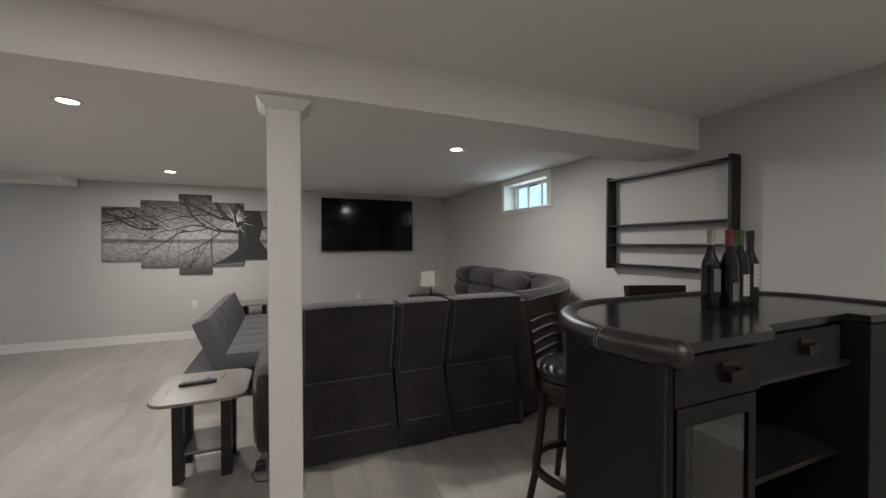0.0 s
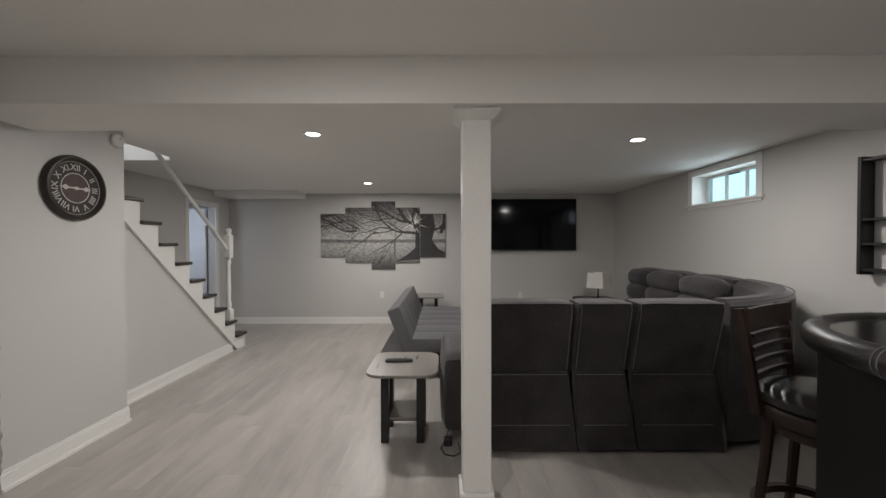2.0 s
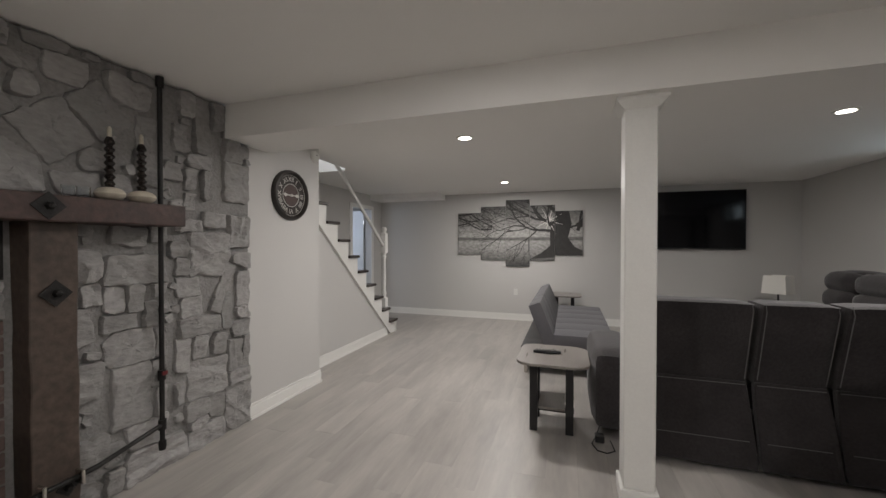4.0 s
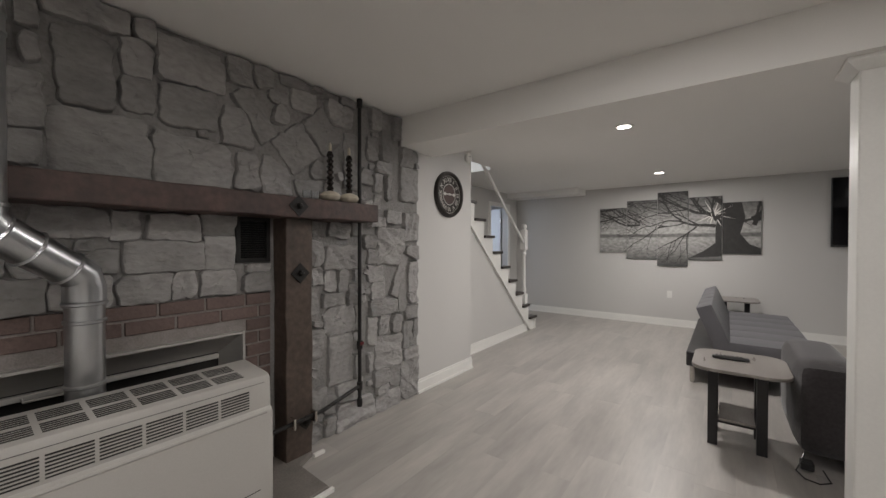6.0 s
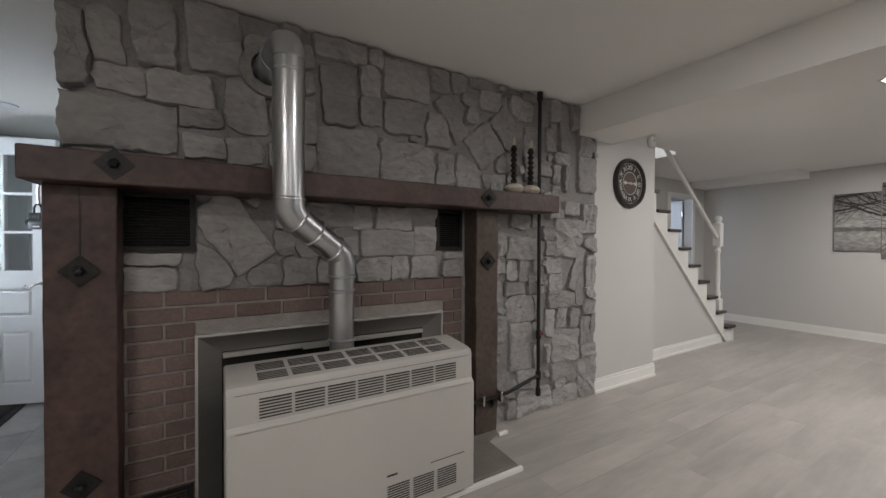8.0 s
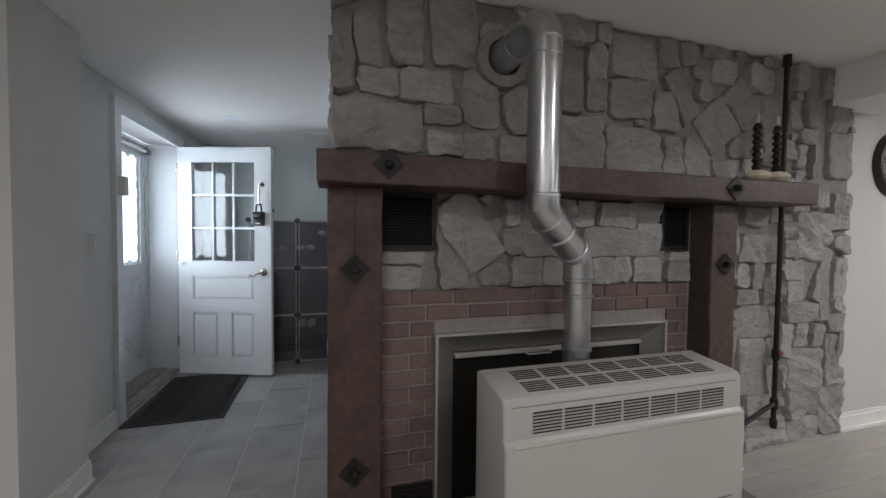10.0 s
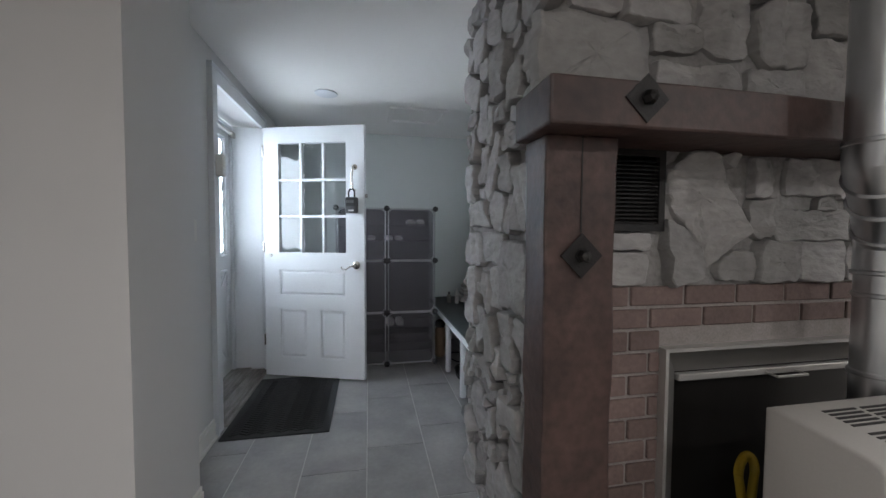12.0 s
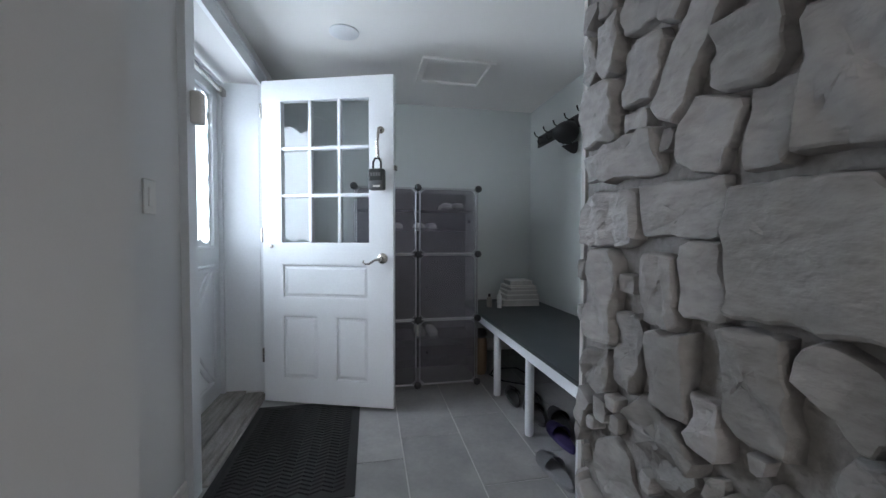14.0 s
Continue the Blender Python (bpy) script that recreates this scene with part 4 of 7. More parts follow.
M["numeral"] = mat("dull_cream", (0.62, 0.60, 0.56), 0.6, vary=0.2, scale=20)
M["clock_rim"] = mat("worn_brown_rim", (0.03, 0.024, 0.02), 0.45, vary=0.4, scale=14, bump=0.4)
M["clock_dial"] = mat("dark_brown_dial", (0.035, 0.028, 0.025), 0.7, vary=0.3, scale=12)
def clock():
    e = thing("wall_clock", "round dark-rimmed wall clock with a ring of white Roman numerals", "clock")
    x, y, z, r = -2.93, 2.64, 1.82, 0.225
    part("rim", lathe(bmesh.new(), [(r * 0.80, 0.0), (r, 0.0), (r, 0.02), (r * 0.95, 0.04), (r * 0.88, 0.045), (r * 0.83, 0.03), (r * 0.80, 0.012)], x, y, 48, "x", z, hollow=True), "clock_rim", e, smooth=True)
    part("dial", lathe(bmesh.new(), [(0.001, 0.001), (r * 0.86, 0.001), (r * 0.86, 0.014), (0.001, 0.014)], x, y, 48, "x", z), "clock_dial", e)
    part("center", lathe(bmesh.new(), [(0.001, 0.0145), (r * 0.42, 0.0145), (r * 0.42, 0.0165), (0.001, 0.0165)], x, y, 40, "x", z), "clock_red", e, "dull maroon centre")
    for rr in (0.44, 0.80):
        part("ring", lathe(bmesh.new(), [(r * rr, 0.0145), (r * (rr + 0.022), 0.0145), (r * (rr + 0.022), 0.018), (r * rr, 0.018)], x, y, 48, "x", z, hollow=True), "numeral", e)
    for i, s in enumerate(("XII", "I", "II", "III", "IIII", "V", "VI", "VII", "VIII", "IX", "X", "XI")):
        me = text_mesh(s, 0.060)
        me.materials.append(M["numeral"])
        ob = new("numeral", me)
        a = i * math.pi / 6
        q = Matrix.Translation((x + 0.016, y + r * 0.625 * math.sin(a), z + r * 0.625 * math.cos(a))) @ Matrix(((0, 0, 1, 0), (1, 0, 0, 0), (0, 1, 0, 0), (0, 0, 0, 1))) @ Matrix.Rotation(-a, 4, "Z")
        me.transform(q)
        ob.parent = e
    for s in (1, -1):
        bm = bmesh.new()
        prism(bm, [(y, z - 0.006), (y + s * 0.05, z - 0.004), (y + s * 0.075, z - 0.018), (y + s * 0.10, z), (y + s * 0.135, z), (y + s * 0.10, z + 0.002), (y + s * 0.075, z + 0.018), (y + s * 0.05, z + 0.004), (y, z + 0.006)], "x", x + 0.019, x + 0.021)
        part("pointer", bm, "numeral", e)
    part("hub", lathe(bmesh.new(), [(0.012, 0.018), (0.012, 0.026), (0.001, 0.027)], x, y, 16, "x", z), "numeral", e)
    settle(e, (x, y, z - r))


M["clock_red"] = mat("maroon_dial", (0.075, 0.045, 0.04), 0.6, vary=0.3, scale=20, bump=0.02)
clock()


def detector():
    e = thing("alarm_detector", "small round white alarm detector high on the wall", "detector")
    part("body", lathe(bmesh.new(), [(0.001, 0.0), (0.055, 0.0), (0.055, 0.02), (0.045, 0.032), (0.001, 0.034)], -2.93, 2.985, 28, "x", 2.24), "white", e, smooth=True)
    part("lens", boxes((-2.897, -2.893, 2.98, 2.993, 2.25, 2.256)), "slot", e)
    settle(e, (-2.93, 2.985, 2.19))


detector()


# ---- stairs ----
def stairs():
    e = thing("staircase", "white painted staircase with dark wooden treads", "stairs")
    rise, run, y0, n = 0.2065, 0.2255, 5.345, 11
    bm = bmesh.new()
    up = []
    for i in range(1, n):
        y = y0 - run * (i - 1) - 0.025
        up += [(y, rise * (i - 1) - (0 if i == 1 else 0.034)), (y, rise * i - 0.034)]
    last = y0 - run * (n - 1)
    pts = [(p[0], max(0.0, p[1])) for p in up] + [(3.0, rise * (n - 1) - 0.034), (3.0, 1.955)]
    pts += [(5.16, 0.0)]
    prism(bm, pts, "x", -3.197, -3.170)
    part("stringer", bm, "trim", e, "white stepped side board")
    for i in range(1, n):
        y = y0 - run * (i - 1)
        xr = -3.13 if i == 1 else -3.145
        part("tread", boxes((XS, xr, y - run - 0.02, y, rise * i - 0.034, rise * i), bevel=0.008, seg=2), "tread", e, "dark wooden tread")
        part("riser", boxes((XS, -3.171 if i > 1 else -3.15, y - 0.04, y - 0.026, rise * (i - 1), rise * i - 0.034)), "trim", e)
    settle(e, (-3.7, 5.0, 0))
    p = thing("newel_post", "white turned newel post", "post")
    x, y = -3.245, 5.09
    part("base", boxes((x - 0.045, x + 0.045, y - 0.045, y + 0.045, 0, 0.56), bevel=0.005), "trim", p)
    part("spindle", lathe(bmesh.new(), [(0.04, 0.56), (0.028, 0.59), (0.038, 0.62), (0.024, 0.68), (0.03, 0.85), (0.022, 1.15), (0.036, 1.19), (0.026, 1.22), (0.04, 1.25)], x, y, 20), "trim", p, smooth=True)
    part("head", boxes((x - 0.045, x + 0.045, y - 0.045, y + 0.045, 1.25, 1.55), bevel=0.006), "trim", p)
    part("finial", lathe(bmesh.new(), [(0.045, 1.55), (0.03, 1.57), (0.042, 1.60), (0.04, 1.63), (0.015, 1.65)], x, y, 20), "trim", p, smooth=True)
    settle(p, (x, y, 0))
    r = thing("handrail", "white painted sloping handrail", "handrail")
    part("rail", tube(bmesh.new(), [(-3.245, 5.06, 1.36), (-3.235, 3.72, 2.43)], 0.024, 14), "trim", r, smooth=True)
    settle(r, (-3.245, 5.06, 1.36))


M["tread"] = mat("dark_tread", (0.04, 0.03, 0.026), 0.35, vary=0.3, scale=5, bump=0.06, stretch=(1, 6, 6))
stairs()
d = thing("white_door", "plain white door standing open beyond the stairs", "door")
part("leaf", boxes((-5.08, -4.345, 6.36, 6.40, 0.02, 2.03), bevel=0.003), "door", d)
for z in (0.35, 1.75):
    part("door_hinge", boxes((-4.345, -4.33, 6.355, 6.37, z, z + 0.09)), "chrome", d)
settle(d, (-4.7, 6.38, 0.02))
setting("trim_passage", boxes((XS, XS + 0.015, 6.40, 6.48, 0, 2.12), (XS, XS + 0.015, 5.64, 5.72, 0, 2.12), (XS, XS + 0.0155, 5.72, 6.40, 2.05, 2.12)), "trim", "white door casing", "trim")
setting("trim_stair_opening", boxes((XS, -3.2, 3.94, 3.953, 2.30, 2.46)), "trim", "painted edge of the stair opening", "trim")


# ---- sectional sofa ----
def recliner(x0, x1, name, label, arm=None):
    """One unit with its back towards -y."""
    e = thing(name, label, "sofa", "sectional sofa units")
    yb = 2.60
    lean = lambda z: (-0.04 + 0.13 * (1.03 - z) / 0.51) if z > 0.52 else -0.05 + 0.14 * max(0.0, z) / 0.52
    bm = cushion(bmesh.new(), x0, x1, yb, yb + 0.24, 0.50, 1.03, 0.028, 0.006, 6, x0)
    for v in bm.verts:
        v.co.y += lean(v.co.z) + 0.005 * noise.noise(Vector((v.co.x * 4, v.co.z * 5, x0)))
    part("back_cushion", bm, "fabric", e, smooth=True)
    bm = bmesh.new()
    cushion(bm, x0 + 0.008, x1 - 0.008, yb - 0.012, yb + 0.05, 0.035, 0.52, 0.012, 0.002, 11, x0 + 4)
    for v in bm.verts:
        k = (0.52 - v.co.z) / 0.42
        edge = min(1.0, abs(v.co.x - (x0 + x1) / 2) / (x1 - x0) * 2) ** 2
        v.co.y += lean(min(v.co.z, 0.52)) - 0.006 * k + (0.012 + 0.034 * edge) * k * noise.noise(Vector((v.co.x * 19, v.co.z * 2.5, 1)))
        v.co.x += 0.012 * k * (1 if v.co.x > (x0 + x1) / 2 else -1)
        v.co.z += 0.006 * k * noise.noise(Vector((v.co.x * 5, 0, 3)))
    part("back_skirt", bm, "fabric", e, "loose fabric flap", smooth=True)
    for a in (x0 + 0.02, x1 - 0.02):
        part("seam", tube(bmesh.new(), [(a, yb + 0.02 + lean(1.03), 1.03), (a, yb - 0.008 + lean(0.98), 0.98), (a, yb - 0.008 + lean(0.75), 0.75), (a, yb - 0.006 + lean(0.54), 0.54)], 0.0028, 6), "piping", e)
    part("seam", tube(bmesh.new(), [(x0 + 0.02, yb - 0.014 + lean(0.51), 0.505), (x1 - 0.02, yb - 0.014 + lean(0.51), 0.505)], 0.0028, 6), "piping", e)
    part("hem", tube(bmesh.new(), [(x0 + 0.03, yb - 0.024 + lean(0.19), 0.19), (x1 - 0.03, yb - 0.024 + lean(0.19), 0.19)], 0.0025, 6), "piping", e)
    part("base", boxes((x0 + 0.01, x1 - 0.01, yb + 0.12, yb + 0.86, 0.05, 0.30), bevel=0.02), "fabric", e)
    part("seat_cushion", cushion(bmesh.new(), x0 + 0.004, x1 - 0.004, yb + 0.20, yb + 0.90, 0.28, 0.50, 0.06, 0.02, 5, x1), "fabric", e, smooth=True)
    for px in (x0 + 0.06, x1 - 0.06):
        for py in (yb + 0.1, yb + 0.8):
            part("foot", boxes((px - 0.02, px + 0.02, py - 0.02, py + 0.02, 0, 0.05)), "plastic", e)
    if arm:
        a, b = arm
        bm = cushion(bmesh.new(), a, b, yb + 0.05, yb + 0.92, 0.09, 0.63, 0.07, 0.015, 7, 2)
        part("arm", bm, "fabric", e, "thick padded arm", smooth=True)
    settle(e, ((x0 + x1) / 2, yb + 0.4, 0))
    return e


recliner(-0.10, 0.522, "sofa_seat_unit", "charcoal microsuede recliner end unit with a padded arm", (-0.385, -0.095))
recliner(0.548, 0.928, "sofa_console_unit", "narrow charcoal microsuede console unit with a loose back flap")
recliner(0.952, 1.56, "sofa_seat_unit", "wide charcoal microsuede recliner unit beside the corner wedge")


def wedge():
    e = thing("sofa_corner_unit", "curved charcoal microsuede corner unit of the sectional", "sofa", "sectional sofa units")
    c, r0, r1, n = (1.58, 3.60), 0.78, 1.02, 14
    bm = bmesh.new()
    rows = []
    prof = [(r1 - 0.02, 0.06), (r1, 0.5), (r1 + 0.01, 1.0), (r1 - 0.05, 1.045), (r0 + 0.10, 1.04), (r0 + 0.03, 0.98), (r0, 0.5), (r0 - 0.02, 0.40)]
    for i in range(n + 1):
        a = -math.pi / 2 + (math.pi / 2) * i / n
        rows.append([bm.verts.new((c[0] + r * math.cos(a), c[1] + r * math.sin(a), z + 0.05 * i / n * (z > 0.6))) for r, z in prof])
    for a, b in zip(rows, rows[1:]):
        for k in range(len(prof)):
            bm.faces.new((a[k], b[k], b[(k + 1) % len(prof)], a[(k + 1) % len(prof)]))
    bm.faces.new(rows[0]), bm.faces.new(rows[-1][::-1])
    bmesh.ops.recalc_face_normals(bm, faces=bm.faces[:])
    part("back", bm, "fabric", e, smooth=True)
    bm = bmesh.new()
    pts = [(c[0] + 0.02, c[1])] + [(c[0] + 0.80 * math.cos(-math.pi / 2 + math.pi / 2 * i / n), c[1] + 0.80 * math.sin(-math.pi / 2 + math.pi / 2 * i / n)) for i in range(n + 1)]
    prism(bm, pts, "z", 0.04, 0.46, bevel=0.03, seg=2)
    part("seat", bm, "fabric", e, smooth=True)
    edge = [(c[0] + r1 * math.cos(a), c[1] + r1 * math.sin(a), 1.03 + 0.05 * k / n) for k, a in enumerate([-math.pi / 2 + math.pi / 2 * i / n for i in range(n + 1)])]
    part("seam", tube(bmesh.new(), edge, 0.005, 6), "piping", e)
    settle(e, (c[0], c[1], 0))


wedge()


def side_unit(y0, y1, label):
    e = thing("sofa_side_unit", label, "sofa", "sectional sofa units")
    xb = 2.60
    part("back", cushion(bmesh.new(), xb - 0.20, xb, y0, y1, 0.10, 1.09, 0.05, 0.012, 6, y0), "fabric", e, smooth=True)
    for z0, z1, d in ((0.86, 1.07, 0.15), (0.66, 0.88, 0.17), (0.46, 0.68, 0.19)):
        part("back_roll", cushion(bmesh.new(), xb - 0.20 - d, xb - 0.16, y0 + 0.01, y1 - 0.01, z0, z1, 0.08, 0.02, 6, z0 + y0), "fabric", e, smooth=True)
    part("seat_cushion", cushion(bmesh.new(), xb - 0.95, xb - 0.25, y0 + 0.005, y1 - 0.005, 0.28, 0.50, 0.06, 0.02, 5, y1), "fabric", e, smooth=True)
    part("base", boxes((xb - 0.90, xb - 0.05, y0 + 0.01, y1 - 0.01, 0.0, 0.30), bevel=0.02), "fabric", e)
    settle(e, (xb - 0.5, (y0 + y1) / 2, 0))


side_unit(3.62, 4.27, "charcoal microsuede seat unit with rolled back cushions by the wedge")
side_unit(4.29, 4.94, "charcoal microsuede seat unit with rolled back cushions")
side_unit(4.96, 5.42, "charcoal microsuede end unit beside the dark lamp table")


# ---- futon ----
def futon():
    e = thing("futon", "grey tufted click-clack futon with one backrest raised", "sofa bed")
    y0, y1 = 3.95, 6.02
    part("bed_frame", boxes((-1.03, -0.12, y0 + 0.01, y1 - 0.01, 0.16, 0.30), bevel=0.01), "black", e)
    for x in (-0.98, -0.18):
        for y in (y0 + 0.05, y1 - 0.05):
            part("leg", lathe(bmesh.new(), [(0.018, 0), (0.024, 0.02), (0.024, 0.16)], x, y, 14), "chrome", e, smooth=True)
    for k in range(6):
        a = y0 + (y1 - y0) * k / 6
        part("seat_pad", cushion(bmesh.new(), -0.74, -0.10, a, a + (y1 - y0) / 6, 0.29, 0.44, 0.018, 0.006, 4, k), "futon", e, "tufted grey seat section", smooth=True)
        bm = cushion(bmesh.new(), -0.07, 0.07, a, a + (y1 - y0) / 6, 0.0, 0.47, 0.016, 0.004, 4, k + 9)
        bm.transform(Matrix.Translation((-0.72, 0, 0.315)) @ Matrix.Rotation(radians(-22), 4, "Y"))
        part("back_pad", bm, "futon", e, "raised tufted grey back section", smooth=True)
    settle(e, (-0.5, (y0 + y1) / 2, 0))


futon()


def end_table(name, top, legs, label, z, w, d, group=""):
    e = thing(name, label, "side table", group)
    r = 0.11
    pts = []
    for cx, cy, a0 in ((w / 2 - r, d / 2 - r, 0), (-w / 2 + r, d / 2 - r, 90), (-w / 2 + r, -d / 2 + r, 180), (w / 2 - r, -d / 2 + r, 270)):
        pts += [(cx + r * math.cos(radians(a0 + k * 15)), cy + r * math.sin(radians(a0 + k * 15))) for k in range(7)]
    part("tabletop", prism(bmesh.new(), pts, "z", z - 0.02, z, bevel=0.003, seg=1), top, e)
    part("lower_shelf", boxes((-w / 2 + 0.145, w / 2 - 0.165, -d / 2 + 0.205, d / 2 - 0.03, 0.17, 0.185), bevel=0.002), top, e)
    for x in (-w / 2 + 0.085, w / 2 - 0.16):
        for y in (-d / 2 + 0.205, d / 2 - 0.10):
            part("leg", boxes((x, x + 0.055, y, y + 0.07, 0, z - 0.02), bevel=0.002), legs, e)
    part("shelf_rail", boxes((-w / 2 + 0.10, w / 2 - 0.10, 0.0, 0.018, 0.13, 0.17)), legs, e)
    return e


t = end_table("end_table", "greywood", "black", "grey oak end table with rounded corners and black legs", 0.56, 0.50, 0.55, "grey oak end tables")
t.location = (-0.655, 2.775, 0)
t2 = copy_thing(t, Matrix.Translation((-0.60, 6.42, 0)))
t3 = end_table("lamp_table", "black", "black", "small black lamp table in the corner by the sofa", 0.57, 0.60, 0.50)
t3.location = (2.02, 5.95, 0)


def remote():
    e = thing("remote_control", "black remote control lying on the grey end table", "remote control")
    part("body", cushion(bmesh.new(), -0.10, 0.10, -0.024, 0.024, 0, 0.022, 0.009, 0.002, 3), "plastic", e, smooth=True)
    for i in range(7):
        for j in range(3):
            part("button", boxes((-0.08 + i * 0.022, -0.068 + i * 0.022, -0.016 + j * 0.012, -0.009 + j * 0.012, 0.0225, 0.0245)), "piping", e)
    e.location, e.rotation_euler = (-0.70, 2.80, 0.5605), (0, 0, 0.05)


remote()


def lamp():
    e = thing("table_lamp", "small table lamp with a square white shade and dark stem", "lamp")
    part("base", lathe(bmesh.new(), [(0.07, 0), (0.07, 0.012), (0.02, 0.025), (0.012, 0.06), (0.010, 0.2)], 0, 0, 24), "black", e, smooth=True)
    bm = bmesh.new()
    lathe(bm, [(0.185, 0.175), (0.165, 0.41), (0.162, 0.41), (0.182, 0.175)], 0, 0, 4, hollow=True)
    part("shade", bm, "shade", e)
    e.location = (2.05, 5.90, 0.57)


lamp()


def sofa_cable():
    e = thing("power_cable", "thin black power cable looped on the floor by the sofa", "cable")
    pts = [(-0.33, 2.80, 0.06), (-0.36, 2.70, 0.03), (-0.39, 2.62, 0.012), (-0.36, 2.55, 0.006), (-0.30, 2.53, 0.006), (-0.25, 2.57, 0.01), (-0.27, 2.66, 0.03)]
    part("cord", tube(bmesh.new(), pts, 0.004, 8), "plastic", e, smooth=True)
    part("plug", boxes((-0.37, -0.31, 2.62, 2.68, 0.02, 0.07), bevel=0.006), "plastic", e)
    settle(e, (-0.33, 2.65, 0.004))


sofa_cable()


# ---- bar ----
BH = 1.13


def bar_outline(inset):
    a, b, y1 = 0.812 + inset, 2.62 - inset, 1.585 - inset
    pts = [(a + 0.045, 0.805), (a + 0.012, 0.91)]
    for i in range(13):
        t_ = math.pi - math.pi / 2 * i / 12
        pts.append((a + 0.565 - inset + (0.565 - inset) * math.cos(t_), y1 - 0.55 + inset + (0.55 - inset) * math.sin(t_)))
    for i in range(9):
        t_ = math.pi / 2 - math.pi / 2 * i / 8
        pts.append((b - 0.45 + 0.45 * math.cos(t_), y1 - 0.42 + 0.42 * math.sin(t_)))
    pts.append((b, 0.78))
    return pts


def bar():
    e = thing("home_bar", "dark espresso home bar with a padded leather edge and glossy top", "bar")
    outer = bar_outline(0.03)
    inner = [(2.09, 0.80), (2.09, 0.875), (1.49, 0.865), (1.40, 0.803), (0.885, 0.80)]
    part("bar_top", prism(bmesh.new(), outer + inner, "z", BH - 0.035, BH, bevel=0.004), "bar_top", e)
    path = [(x, y, BH - 0.028) for x, y in bar_outline(0.035)]
    part("padded_rail", tube(bmesh.new(), path, 0.045, 18), "leather", e, "rolled dark leather rail", smooth=True)
    bm = bmesh.new()
    bmesh.ops.create_uvsphere(bm, u_segments=18, v_segments=10, radius=0.047, matrix=Matrix.Translation(path[0]))
    part("rail_end", bm, "leather", e, "rounded stitched leather end", smooth=True)
    for k in (2, 9, 14, 19):
        p, q = Vector(path[k]), (Vector(path[k + 1]) - Vector(path[k])).normalized()
        for s in (-0.008, 0.008):
            part("stitching", tube(bmesh.new(), [p + q * (s - 0.0015), p + q * (s + 0.0015)], 0.0468, 18), "piping", e)
    bm = bmesh.new()
    ring = bar_outline(0.11)
    back = [(x + (1.6 - x) * 0.03, y - (y - 1.0) * 0.05) for x, y in ring]
    prism(bm, ring + back[::-1], "z", 0.0, BH - 0.06)
    part("front_panel", bm, "espresso", e, "curved dark veneer front")
    def skew(bm_):
        for v in bm_.verts:
            v.co.y += (0.083 - 0.01 * (v.co.x - 0.8)) * max(0.0, min(1.0, (1.2 - v.co.y) / 0.4))
        return bm_

    xm, zd = 1.30, 0.945
    for name, row in zip(("side_panel", "side_panel", "bottom_panel", "back_panel", "plinth", "shelf", "top_panel"), ((0.86, 0.885, 0.735, 1.25, 0.08, BH - 0.04), (xm - 0.025, xm, 0.735, 1.25, 0.08, BH - 0.04), (0.885, xm - 0.025, 0.76, 1.25, 0.08, 0.10), (0.885, xm - 0.025, 1.23, 1.25, 0.10, BH - 0.04), (0.84, xm, 0.76, 1.25, 0.0, 0.08), (0.885, xm - 0.025, 0.755, 1.23, 0.45, 0.462), (0.885, xm - 0.025, 0.76, 1.25, zd - 0.02, zd))):
        part(name, skew(boxes(row)), "espresso", e)
    part("corner_stile", boxes((0.848, 0.875, 0.798, 0.84, 0.0, BH - 0.045), bevel=0.004), "espresso", e)
    part("corner_bead", tube(bmesh.new(), [(0.840, 0.802, 0.0), (0.840, 0.802, BH - 0.06)], 0.006, 8), "leather", e, smooth=True)
    fr = part("glass_door", skew(boxes((0.888, 0.925, 0.715, 0.733, 0.10, zd - 0.008), (xm - 0.065, xm - 0.028, 0.715, 0.733, 0.10, zd - 0.008), (0.925, xm - 0.065, 0.715, 0.733, zd - 0.068, zd - 0.008), (0.925, xm - 0.065, 0.715, 0.733, 0.10, 0.16))), "espresso", e, "framed cabinet door")
    part("pane", skew(boxes((0.925, xm - 0.065, 0.722, 0.726, 0.16, zd - 0.068))), "glass", fr)
    part("middle_carcass", skew(boxes((xm, 2.088, 1.23, 1.25, 0.08, BH - 0.04), (xm, 2.088, 0.80, 1.25, 0.08, 0.10), (xm, 2.088, 0.84, 1.25, 0.50, 0.52), (xm, 2.088, 0.79, 1.25, 0.905, 0.925))), "black", e)
    part("shelf_edge", skew(boxes((xm + 0.002, 2.086, 0.830, 0.8395, 0.498, 0.522))), "brass_dark", e)
    part("right_cabinet", boxes((2.09, 2.53, 0.80, 1.30, 0.0, BH - 0.04), bevel=0.003), "espresso", e)
    for x0, x1, c, yf, zb in ((0.872, xm - 0.01, 1.126, 0.712, zd), (xm + 0.002, 1.985, 1.725, 0.785, 0.925)):
        dr = part("drawer", skew(boxes((x0, x1, yf, yf + 0.02, zb, BH - 0.04))), "espresso", e)
        part("handle", skew(boxes((c - 0.042, c + 0.042, yf - 0.004, yf, 0.995, 1.06), (c - 0.038, c + 0.038, yf - 0.03, yf - 0.024, 1.0, 1.035), (c - 0.038, c - 0.028, yf - 0.024, yf - 0.004, 1.0, 1.035), (c + 0.028, c + 0.038, yf - 0.024, yf - 0.004, 1.0, 1.035))), "brass_dark", dr, "square dark metal pull")
    settle(e, (1.7, 1.1, 0))


